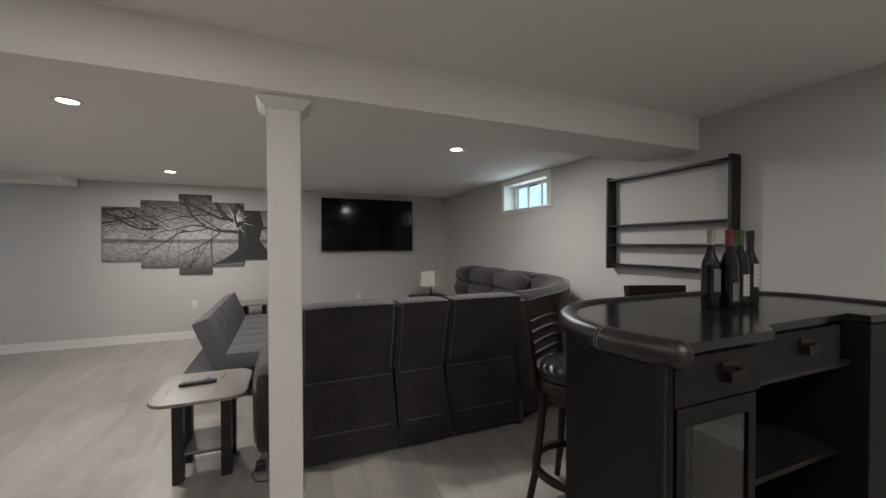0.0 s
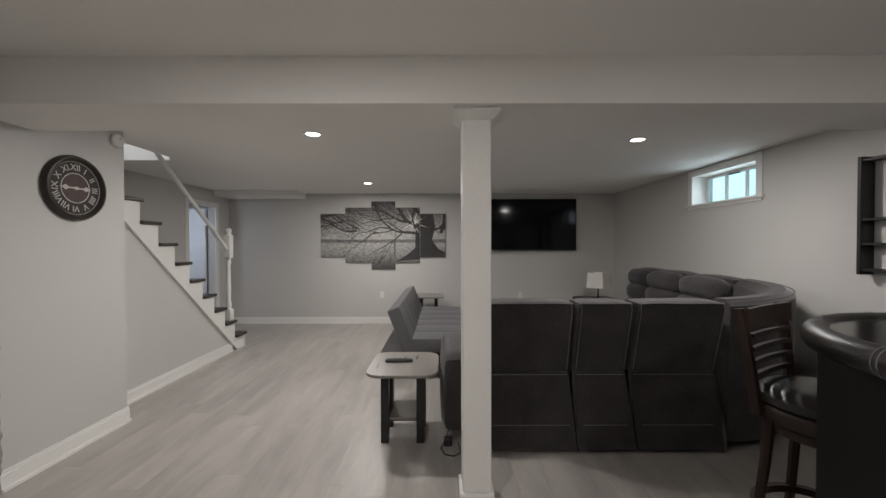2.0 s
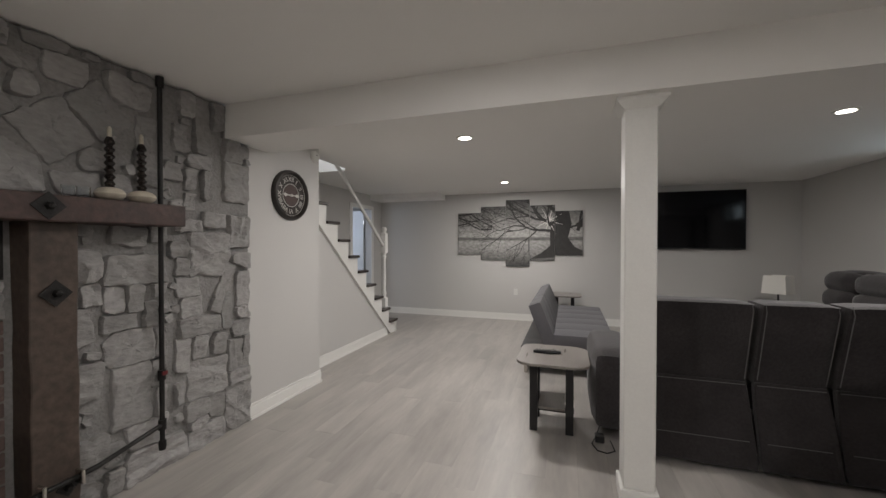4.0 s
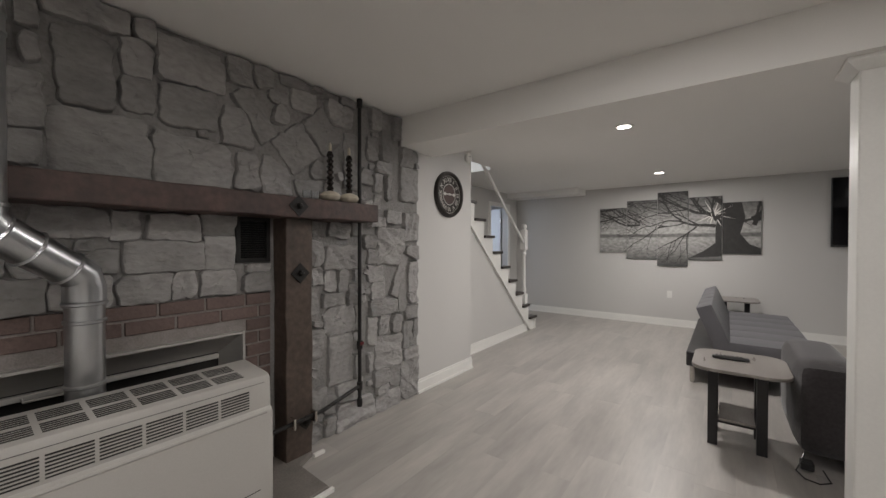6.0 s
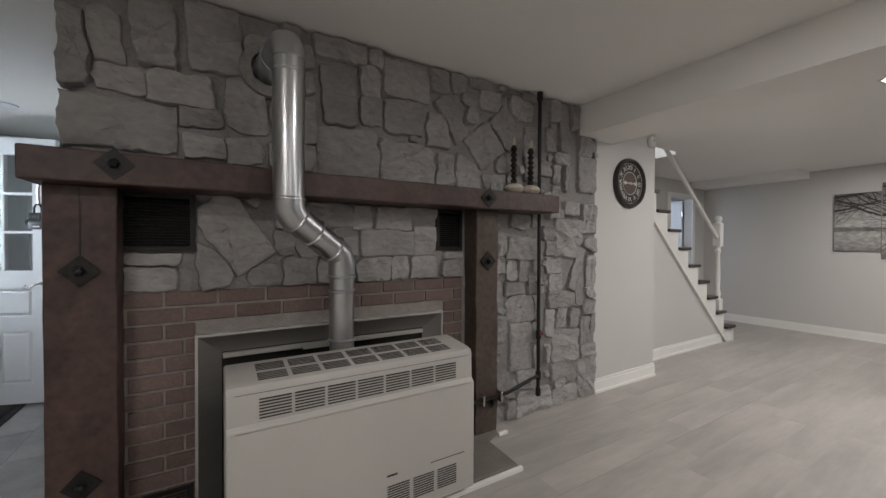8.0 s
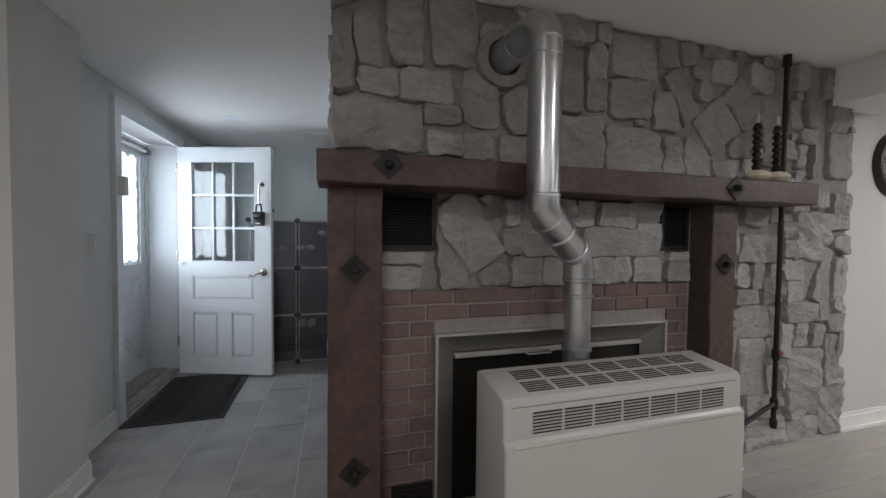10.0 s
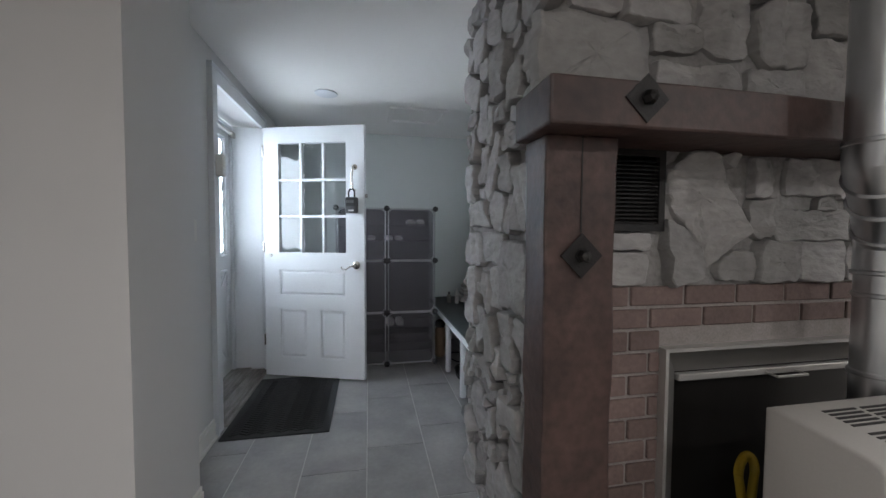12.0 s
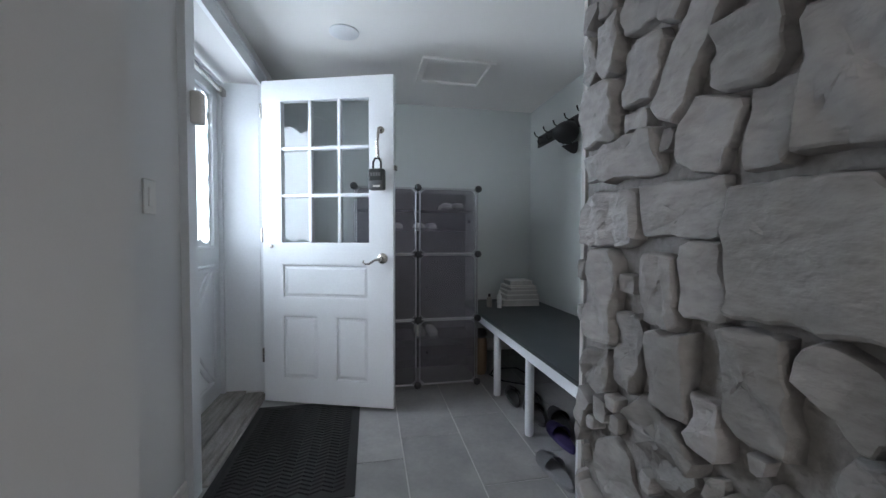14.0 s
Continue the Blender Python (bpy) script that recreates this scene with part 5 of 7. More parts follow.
M["brass_dark"] = mat("dark_bronze", (0.045, 0.038, 0.03), 0.4, metal=0.8, vary=0.3, scale=20, bump=0.1)
bar()
for x, y, h in ((0.98, 0.95, 0.11), (1.06, 0.98, 0.12), (1.14, 0.94, 0.10), (1.02, 1.05, 0.13)):
    for z in (0.463, 0.101):
        g_ = thing("drinking_glass", "clear drinking glass standing in the bar cabinet", "glass", "glasses in the bar cabinet")
        part("tumbler", lathe(bmesh.new(), [(0.026, 0.0), (0.032, h), (0.029, h), (0.024, 0.008), (0.001, 0.006)], 0, 0, 20), "glass", g_, smooth=True)
        g_.location = (x, y, z)


def bottle(x, y, h, foil, label_c, name_label, slope=0.0, low=0.14, high=0.45):
    e = thing("wine_bottle", name_label, "bottle", "wine bottles on the bar")
    r = 0.037
    prof = [(0.032, 0.0), (r, 0.006), (r, h * 0.52), (r * 0.93, h * 0.585), (r * (0.62 + slope), h * 0.66), (0.0155, h * 0.74), (0.0145, h * 0.93), (0.017, h * 0.94), (0.017, h * 0.985), (0.014, h)]
    part("body", lathe(bmesh.new(), [(p * 1.03, q) for p, q in prof], 0, 0, 28), "glass_dark", e, smooth=True)
    part("foil", lathe(bmesh.new(), [(0.016, h * 0.80), (0.0175, h * 0.80), (0.0172, h * 0.94), (0.0185, h * 0.945), (0.0185, h * 0.99), (0.012, h * 1.003)], 0, 0, 24), foil, e, smooth=True)
    bm = bmesh.new()
    ns = 10
    lo, hi = [], []
    for i in range(ns + 1):
        a = radians(-128 + 72 * i / ns)
        lo.append(bm.verts.new(((r * 1.03 + 0.0008) * math.cos(a), (r * 1.03 + 0.0008) * math.sin(a), h * low)))
        hi.append(bm.verts.new(((r * 1.03 + 0.0008) * math.cos(a), (r * 1.03 + 0.0008) * math.sin(a), h * high)))
    for i in range(ns):
        bm.faces.new((lo[i], lo[i + 1], hi[i + 1], hi[i]))
    part("paper_label", bm, label_c, e, smooth=True)
    for k in range(5):
        z = h * (low + 0.04 + (high - low - 0.08) * k / 4)
        bm = bmesh.new()
        for i in range(2, 7):
            a, b = radians(-128 + 7.2 * i), radians(-128 + 7.2 * (i + 1))
            q = r * 1.03 + 0.0014
            bm.faces.new([bm.verts.new(p) for p in ((q * math.cos(a), q * math.sin(a), z), (q * math.cos(b), q * math.sin(b), z), (q * math.cos(b), q * math.sin(b), z + 0.003), (q * math.cos(a), q * math.sin(a), z + 0.003))])
        part("print_line", bm, "piping", e)
    e.location = (x, y, BH + 0.001)


M["foil_grey"] = mat("silver_foil", (0.4, 0.38, 0.34), 0.35, metal=0.5, vary=0.2, scale=30, bump=0.1)
M["foil_green"] = mat("green_foil", (0.04, 0.09, 0.02), 0.35, vary=0.2, scale=30, bump=0.1)
bottle(1.665, 1.19, 0.375, "foil_grey", "piping", "dark wine bottle with a silver capsule and grey label", 0.0, 0.22, 0.50)
bottle(1.745, 1.155, 0.37, "red", "piping", "dark sloping wine bottle with a red capsule", 0.2, 0.10, 0.33)
bottle(1.87, 1.18, 0.37, "foil_green", "paper", "green-black wine bottle with a green capsule and white label", 0.2, 0.14, 0.42)
bottle(1.99, 1.20, 0.37, "ink", "paper", "dark wine bottle with a black capsule and large white label", 0.0, 0.24, 0.55)


def bar_stool():
    e = thing("bar_stool", "walnut bar stool with a black leather seat and slatted back", "bar stool", "bar stools")
    part("seat_pad", lathe(bmesh.new(), [(0.21, 0.715), (0.234, 0.735), (0.230, 0.765), (0.20, 0.79), (0.12, 0.80), (0.001, 0.803)], 0, 0, 36), "leather", e, smooth=True)
    part("seat_ring", lathe(bmesh.new(), [(0.17, 0.655), (0.225, 0.655), (0.23, 0.70), (0.222, 0.716), (0.17, 0.716)], 0, 0, 36, hollow=True), "stool", e, smooth=True)
    part("swivel_ring", lathe(bmesh.new(), [(0.15, 0.60), (0.19, 0.60), (0.195, 0.64), (0.15, 0.65)], 0, 0, 36, hollow=True), "stool", e, smooth=True)
    for s in (45, 135, 225, 315):
        c, d = math.cos(radians(s)), math.sin(radians(s))
        part("leg", tube(bmesh.new(), [(0.195 * c, 0.195 * d, 0.65), (0.21 * c, 0.21 * d, 0.45), (0.24 * c, 0.24 * d, 0.2), (0.285 * c, 0.285 * d, 0.0)], [0.024, 0.022, 0.02, 0.018], 8), "stool", e, smooth=True)
    part("foot_ring", lathe(bmesh.new(), [(0.215, 0.205), (0.246, 0.205), (0.248, 0.235), (0.217, 0.238)], 0, 0, 36, hollow=True), "stool", e, smooth=True)
    for s in (-1, 1):
        part("back_post", tube(bmesh.new(), [(-0.17, s * 0.175, 0.66), (-0.19, s * 0.185, 0.85), (-0.21, s * 0.195, 1.0), (-0.235, s * 0.20, 1.13)], [0.026, 0.024, 0.024, 0.022], 8), "stool", e, smooth=True)

    def rail(name, z0, z1, w=0.17):
        bm, rows_ = bmesh.new(), []
        for k in range(-6, 7):
            x = -0.165 - 0.045 * ((z0 + z1) / 2 - 0.66) * 1.5 - 0.012 * (1 - (k / 6) ** 2)
            y = w * k / 6
            rows_.append([bm.verts.new(p) for p in ((x - 0.01, y, z0), (x + 0.01, y, z0), (x + 0.008, y, z1), (x - 0.012, y, z1))])
        for a, b in zip(rows_, rows_[1:]):
            for k in range(4):
                bm.faces.new((a[k], a[(k + 1) % 4], b[(k + 1) % 4], b[k]))
        bm.faces.new(rows_[0][::-1]), bm.faces.new(rows_[-1])
        bmesh.ops.recalc_face_normals(bm, faces=bm.faces[:])
        part(name, bm, "stool", e, smooth=True)

    rail("top_rail", 1.045, 1.135, 0.205)
    for z in (0.82, 0.88, 0.94, 1.0):
        rail("slat", z, z + 0.02, 0.185)
    return e


s = bar_stool()
s.location, s.rotation_euler = (1.28, 1.64, 0), (0, 0, radians(-62))
s2 = copy_thing(s, Matrix.Translation((2.20, 1.76, 0)) @ Matrix.Rotation(radians(-112), 4, "Z"))


# ---- on the mantel ----
def candlestick(y):
    p = thing("candle_pumpkin", "small cream ceramic pumpkin holding a dark twisted candlestick", "ornament", "mantel candle holders")
    bm = bmesh.new()
    rings = []
    for k in range(9):
        f = math.pi * k / 8
        ring = []
        for i in range(32):
            a = 2 * math.pi * i / 32
            r = (0.062 * math.sin(f) + 0.002) * (1 + 0.05 * abs(math.cos(4 * a)))
            ring.append(bm.verts.new((r * math.cos(a), r * math.sin(a), 0.036 - 0.036 * math.cos(f))))
        rings.append(ring)
    for a, b in zip(rings, rings[1:]):
        for i in range(32):
            bm.faces.new((a[i], a[(i + 1) % 32], b[(i + 1) % 32], b[i]))
    bmesh.ops.recalc_face_normals(bm, faces=bm.faces[:])
    part("pumpkin", bm, "cream", p, smooth=True)
    prof = [(0.022, 0.07)]
    for k in range(26):
        prof.append((0.0185 + 0.006 * math.sin(k * 1.6), 0.08 + k * 0.009))
    prof += [(0.018, 0.318), (0.012, 0.33)]
    part("stem", lathe(bmesh.new(), prof, 0, 0, 16), "dark_gloss", p, smooth=True)
    part("candle", lathe(bmesh.new(), [(0.010, 0.33), (0.010, 0.375), (0.004, 0.385)], 0, 0, 12), "cream", p, "stub of a cream candle", smooth=True)
    p.location = (-2.81, y, 1.607)


M["cream"] = mat("cream_ceramic", (0.62, 0.56, 0.46), 0.45, vary=0.12, scale=20, bump=0.1)
M["dark_gloss"] = mat("dark_glazed_wood", (0.02, 0.015, 0.013), 0.2, vary=0.2, scale=20, bump=0.05)
candlestick(1.163)
candlestick(1.318)
for y in (0.985, 1.045):
    j = thing("glass_jar", "small clear glass jar on the mantel", "jar", "glass jars on the mantel")
    part("bowl", lathe(bmesh.new(), [(0.022, 0.0), (0.026, 0.004), (0.026, 0.055), (0.023, 0.055), (0.023, 0.006), (0.001, 0.005)], 0, 0, 24), "glass", j, smooth=True)
    j.location = (-2.80, y, 1.607)


# ---- entry ----
setting("trim_entry_door", boxes((-4.33, -4.25, -2.50, -2.478, 0, 2.17), (-5.41, -5.33, -2.50, -2.478, 0, 2.17), (-5.33, -4.33, -2.50, -2.4785, 2.09, 2.17), (-4.25, -4.235, -2.50, -2.47, 0, 2.185), (-5.425, -5.41, -2.50, -2.47, 0, 2.185), (-5.41, -4.25, -2.50, -2.47, 2.17, 2.185),
        (-4.334, -4.33, -2.74, -2.50, 0.04, 2.09), (-5.33, -5.326, -2.74, -2.50, 0.04, 2.09)), "door", "white moulded door casing", "trim")
setting("door_sill", boxes((-5.33, -4.334, -2.80, -2.60, 0, 0.045), (-5.36, -4.33, -2.60, -2.49, 0, 0.028), (-5.37, -4.35, -2.49, -2.462, 0, 0.018), bevel=0.004), "oldwood", "worn weathered wooden door sill", "sill")


setting("trim_door_stop", boxes((-5.326, -5.300, -2.7435, -2.722, 0.045, 2.09), (-4.36, -4.334, -2.7435, -2.722, 0.045, 2.09), (-5.300, -4.36, -2.7435, -2.722, 2.066, 2.09)), "door", "white painted door stop", "trim")


def storm_door():
    e = thing("storm_door", "white outer door with a scalloped window and crossed mouldings, closed", "door")
    x0, x1, y, t_ = -5.325, -4.335, -2.745, 0.035
    a, b, z0, z1 = x0 + 0.12, x1 - 0.12, 1.03, 1.97
    part("leaf", boxes((x0, a, y - t_, y, 0.05, 2.085), (b, x1, y - t_, y, 0.05, 2.085), (a, b, y - t_, y, 0.05, z0), (a, b, y - t_, y, z1, 2.085)), "door", e)
    part("pane", boxes((a, b, y - 0.02, y - 0.016, z0, z1)), "glass", e).visible_shadow = False
    for r in ((a - 0.02, a, z0 - 0.02, z1 + 0.02), (b, b + 0.02, z0 - 0.02, z1 + 0.02), (a, b, z0 - 0.02, z0), (a, b, z1, z1 + 0.02)):
        part("glazing_bead", boxes((r[0], r[1], y, y + 0.008, r[2], r[3]), bevel=0.002), "door", e)
    bm = bmesh.new()
    for side in (a, b):
        s_ = 1 if side == a else -1
        for k in range(7):
            z = z0 + (z1 - z0) * (k + 0.5) / 7
            h = (z1 - z0) / 14
            pts = [(side, z - h), (side, z + h)] + [(side + s_ * (0.045 - 0.03 * math.sin(math.pi * i / 8)), z + h - 2 * h * i / 8) for i in range(9)]
            prism(bm, pts, "y", y - 0.012, y - 0.010)
    for z_, s_ in ((z0, 1), (z1, -1)):
        for k in range(5):
            x = a + (b - a) * (k + 0.5) / 5
            h = (b - a) / 10
            pts = [(x - h, z_), (x + h, z_)] + [(x + h - 2 * h * i / 8, z_ + s_ * (0.05 - 0.035 * math.sin(math.pi * i / 8))) for i in range(9)]
            prism(bm, pts, "y", y - 0.0135, y - 0.0125)
    part("scalloped_border", bm, "door", e)
    for (xa, za), (xb, zb) in (((a, 0.90), (b, 0.90)), ((a, 0.16), (b, 0.16)), ((a, 0.16), (a, 0.90)), ((b, 0.16), (b, 0.90)), ((a, 0.16), (b, 0.90)), ((a, 0.90), (b, 0.16)), ((a + 0.1, 0.86), (b - 0.02, 0.26)), ((a + 0.1, 0.2), (b - 0.02, 0.8))):
        part("moulding", tube(bmesh.new(), [(xa, y + 0.002, za), (xb, y + 0.002, zb)], 0.011, 6), "door", e)
    part("closer", tube(bmesh.new(), [(-5.25, y + 0.035, 2.02), (-4.60, y + 0.035, 2.02)], 0.014, 12), "white", e, "white door closer tube", smooth=True)
    part("closer_bracket", boxes((-5.325, -5.24, y + 0.02, y + 0.05, 1.995, 2.04), bevel=0.003), "chrome", e)
    settle(e, ((x0 + x1) / 2, y, 0.05))


storm_door()
setting("backdrop_door", boxes((-12.0, -2.4, -4.6, -4.58, -0.5, 5.0)), "sky_glow", "bright daylight outside the door", "backdrop")


M["gunmetal"] = mat("gunmetal", (0.10, 0.10, 0.105), 0.4, metal=0.5, vary=0.2, scale=20, bump=0.1)


def entry_door():
    e = thing("entry_door", "white panelled nine-pane door standing open", "door")
    w, h, t_ = 0.852, 2.03, 0.044
    a, b, z0, z1 = 0.128, 0.70, 1.02, 1.90
    rows = [(0, a, -t_ / 2, t_ / 2, 0, h), (b, w, -t_ / 2, t_ / 2, 0, h), (a, b, -t_ / 2, t_ / 2, z1, h), (a, b, -t_ / 2, t_ / 2, 0.885, z0), (a, b, -t_ / 2, t_ / 2, 0.56, 0.665), (a, b, -t_ / 2, t_ / 2, 0, 0.15), (0.37, 0.48, -t_ / 2, t_ / 2, 0.15, 0.56)]
    part("leaf", boxes(*rows), "door", e)
    for x0, x1, za, zb in ((a, b, 0.665, 0.885), (a, 0.37, 0.15, 0.56), (0.48, b, 0.15, 0.56)):
        bm = bmesh.new()
        box(bm, x0, x1, -t_ / 2 + 0.012, t_ / 2 - 0.012, za, zb)
        for s_ in (-1, 1):
            m_ = 0.014
            lo = [bm.verts.new((x, s_ * (t_ / 2 - 0.012), z)) for x, z in ((x0 + m_, za + m_), (x1 - m_, za + m_), (x1 - m_, zb - m_), (x0 + m_, zb - m_))]
            hi = [bm.verts.new((x, s_ * (t_ / 2 - 0.004), z)) for x, z in ((x0 + m_ + 0.018, za + m_ + 0.018), (x1 - m_ - 0.018, za + m_ + 0.018), (x1 - m_ - 0.018, zb - m_ - 0.018), (x0 + m_ + 0.018, zb - m_ - 0.018))]
            for i in range(4):
                bm.faces.new((lo[i], lo[(i + 1) % 4], hi[(i + 1) % 4], hi[i]))
            bm.faces.new(hi)
        bmesh.ops.recalc_face_normals(bm, faces=bm.faces[:])
        part("panel", bm, "door", e)
        part("panel_moulding", boxes((x0, x1, -t_ / 2 + 0.002, -t_ / 2 + 0.012, za, za + 0.008), (x0, x1, -t_ / 2 + 0.002, -t_ / 2 + 0.012, zb - 0.008, zb), (x0, x0 + 0.008, -t_ / 2 + 0.002, -t_ / 2 + 0.012, za, zb), (x1 - 0.008, x1, -t_ / 2 + 0.002, -t_ / 2 + 0.012, za, zb)), "door", e)
    pw, ph, m_ = (b - a) / 3, (z1 - z0) / 3, 0.011
    for i in range(3):
        for j in range(3):
            part("pane", boxes((a + i * pw, a + (i + 1) * pw, -0.002, 0.002, z0 + j * ph, z0 + (j + 1) * ph)), "glass", e).visible_shadow = False
    for i in (1, 2):
        part("muntin", boxes((a + i * pw - m_, a + i * pw + m_, -0.018, 0.018, z0, z1), bevel=0.004), "door", e)
        part("muntin", boxes((a, b, -0.0175, 0.0175, z0 + i * ph - m_, z0 + i * ph + m_), bevel=0.004), "door", e)
    y = -t_ / 2
    kn = part("door_handle", lathe(bmesh.new(), [(0.033, 0), (0.033, -0.008), (0.026, -0.016), (0.012, -0.02), (0.012, -0.05), (0.002, -0.052)], 0.785, y, 24, "y", 0.925), "chrome", e, "satin nickel curved lever", smooth=True)
    part("lever", tube(bmesh.new(), [(0.785, y - 0.045, 0.925), (0.75, y - 0.048, 0.918), (0.715, y - 0.045, 0.895), (0.69, y - 0.043, 0.893), (0.675, y - 0.042, 0.905), (0.682, y - 0.042, 0.915)], [0.009, 0.008, 0.007, 0.006, 0.005, 0.004], 10), "chrome", kn, smooth=True)
    part("deadbolt", lathe(bmesh.new(), [(0.012, 0), (0.012, -0.01), (0.008, -0.016), (0.001, -0.017)], 0.06, y, 18, "y", 0.995), "chrome", e, smooth=True)
    hk = part("pull_handle", tube(bmesh.new(), [(0.775, y, 1.70), (0.775, y - 0.04, 1.70), (0.765, y - 0.042, 1.62), (0.77, y - 0.04, 1.53), (0.775, y, 1.52)], 0.009, 10), "chrome", e, "long nickel pull handle", smooth=True)
    part("rosette", lathe(bmesh.new(), [(0.022, 0), (0.022, -0.005), (0.01, -0.008)], 0.775, y, 20, "y", 1.70), "chrome", hk, smooth=True)
    part("thumb_latch", boxes((0.852, 0.87, -0.012, 0.012, 1.46, 1.49), bevel=0.003), "chrome", e)
    for z in (0.25, 1.02, 1.80):
        part("door_hinge", lathe(bmesh.new(), [(0.008, 0), (0.008, 0.09)], -0.006, -0.02, 12, "z", z), "chrome", e)
    m_ = Matrix.Translation((-5.198, -2.436, 0.03)) @ Matrix.Rotation(radians(71.2), 4, "Z")
    e.matrix_world = m_
    k = thing("key_lock_box", "small black and grey key lock box hanging from the door handle", "lock box")
    part("shackle", tube(bmesh.new(), [(-0.018, 0, 0.09), (-0.018, 0, 0.125), (-0.009, 0, 0.142), (0.009, 0, 0.142), (0.018, 0, 0.125), (0.018, 0, 0.09)], 0.005, 10), "iron", k, smooth=True)
    part("body", boxes((-0.036, 0.036, -0.02, 0.02, 0, 0.095), bevel=0.008, seg=2), "gunmetal", k, smooth=True)
    part("face", boxes((-0.03, 0.03, -0.024, -0.02, 0.04, 0.09), bevel=0.002), "plastic", k)
    for i in range(4):
        part("number_wheel", boxes((-0.022 + i * 0.012, -0.014 + i * 0.012, -0.027, -0.0235, 0.06, 0.075)), "piping", k)
    part("tag", boxes((-0.012, 0.02, -0.0215, -0.0200, 0.012, 0.02)), "white", k)
    k.matrix_world = m_ @ Matrix.Translation((0.765, -0.066, 1.335)) @ Matrix.Scale(1.32, 4)


entry_door()


def floor_mat():
    e = thing("door_mat", "black rubber door mat with a herringbone rib pattern", "mat")
    x0, x1, y0, y1 = -5.10, -4.17, -2.455, -1.84
    part("base", boxes((x0, x1, y0, y1, 0.008, 0.014), bevel=0.003), "rubber", e)
    bm = bmesh.new()
    part("border", boxes((x0, x1, y0, y0 + 0.03, 0.014, 0.017), (x0, x1, y1 - 0.03, y1, 0.014, 0.017), (x0, x0 + 0.03, y0 + 0.03, y1 - 0.03, 0.014, 0.017), (x1 - 0.03, x1, y0 + 0.03, y1 - 0.03, 0.014, 0.017)), "rubber", e)
    nx, ny = 30, 11
    cw = (y1 - y0 - 0.09) / ny
    for i in range(nx):
        for j in range(ny):
            cx, cy = x0 + 0.055 + i * (x1 - x0 - 0.11) / (nx - 1), y0 + 0.045 + (j + 0.5) * cw
            l_, q = cw * 0.49, 0.0075
            d_ = l_ * (0.5 if j % 2 else -0.5)
            lo = [(cx - d_ - q, cy - l_), (cx - d_ + q, cy - l_), (cx + d_ + q, cy + l_), (cx + d_ - q, cy + l_)]
            v0 = [bm.verts.new((*p, 0.0138)) for p in lo]
            v1 = [bm.verts.new((p[0] + (0.0025 if k in (0, 3) else -0.0025), p[1], 0.0205)) for k, p in enumerate(lo)]
            bm.faces.new(v1)
            for k in range(4):
                bm.faces.new((v0[k], v0[(k + 1) % 4], v1[(k + 1) % 4], v1[k]))
    tagged(part("ribs", bm, "rubber", e, "raised herringbone ribs"), kind="stuff")
    settle(e, ((x0 + x1) / 2, (y0 + y1) / 2, 0.0076))


floor_mat()


def shoe(name, x, y, rot, colour, label, scale=1.0, z=0.0):
    e = thing(name, label, "shoe", "shoes under the bench")
    bm = bmesh.new()
    pts = []
    for i in range(20):
        a = 2 * math.pi * i / 20
        pts.append((0.135 * math.cos(a), (0.046 + 0.010 * math.cos(a)) * math.sin(a) * (0.92 + 0.08 * math.cos(2 * a))))
    prism(bm, pts, "z", 0.0, 0.026, bevel=0.005)
    part("sole", bm, colour, e, smooth=True)
    bm, rows_ = bmesh.new(), []
    for k in range(7):
        x_ = 0.0 + 0.018 * k
        w_ = 0.054 - 0.002 * k - (0.010 if k > 4 else 0)
        hh = 0.058 - 0.004 * k
        rows_.append([bm.verts.new((x_, w_ * math.cos(math.pi * i / 8), 0.018 + hh * math.sin(math.pi * i / 8))) for i in range(9)])
    for a, b in zip(rows_, rows_[1:]):
        for i in range(8):
            bm.faces.new((a[i], b[i], b[i + 1], a[i + 1]))
    bmesh.ops.solidify(bm, geom=bm.faces[:], thickness=0.006)
    part("upper_strap", bm, colour, e, smooth=True)
    e.matrix_world = Matrix.Translation((x, y, 0.0078 + z)) @ Matrix.Rotation(radians(rot), 4, "Z") @ Matrix.Scale(scale, 4)


M["purple"] = mat("purple_foam", (0.05, 0.035, 0.13), 0.7, vary=0.15, scale=10, bump=0.1)
M["shoe_grey"] = mat("grey_foam", (0.30, 0.30, 0.31), 0.8, vary=0.15, scale=10, bump=0.1)
shoe("sandal", -4.95, -0.84, 170, "ink", "black strapped sandal under the bench")
shoe("sandal", -4.86, -0.74, 165, "ink", "black strapped sandal under the bench")
shoe("clog", -4.70, -0.80, 175, "ink", "dark foam clog by the bench leg", 1.1)
shoe("clog", -4.58, -0.70, 172, "ink", "dark foam clog by the bench leg", 1.1)
shoe("slipper", -4.42, -0.78, 178, "purple", "purple foam slipper by the stonework", 1.05)
shoe("slide", -4.16, -0.95, 185, "shoe_grey", "pale grey slide by the stonework", 1.05)


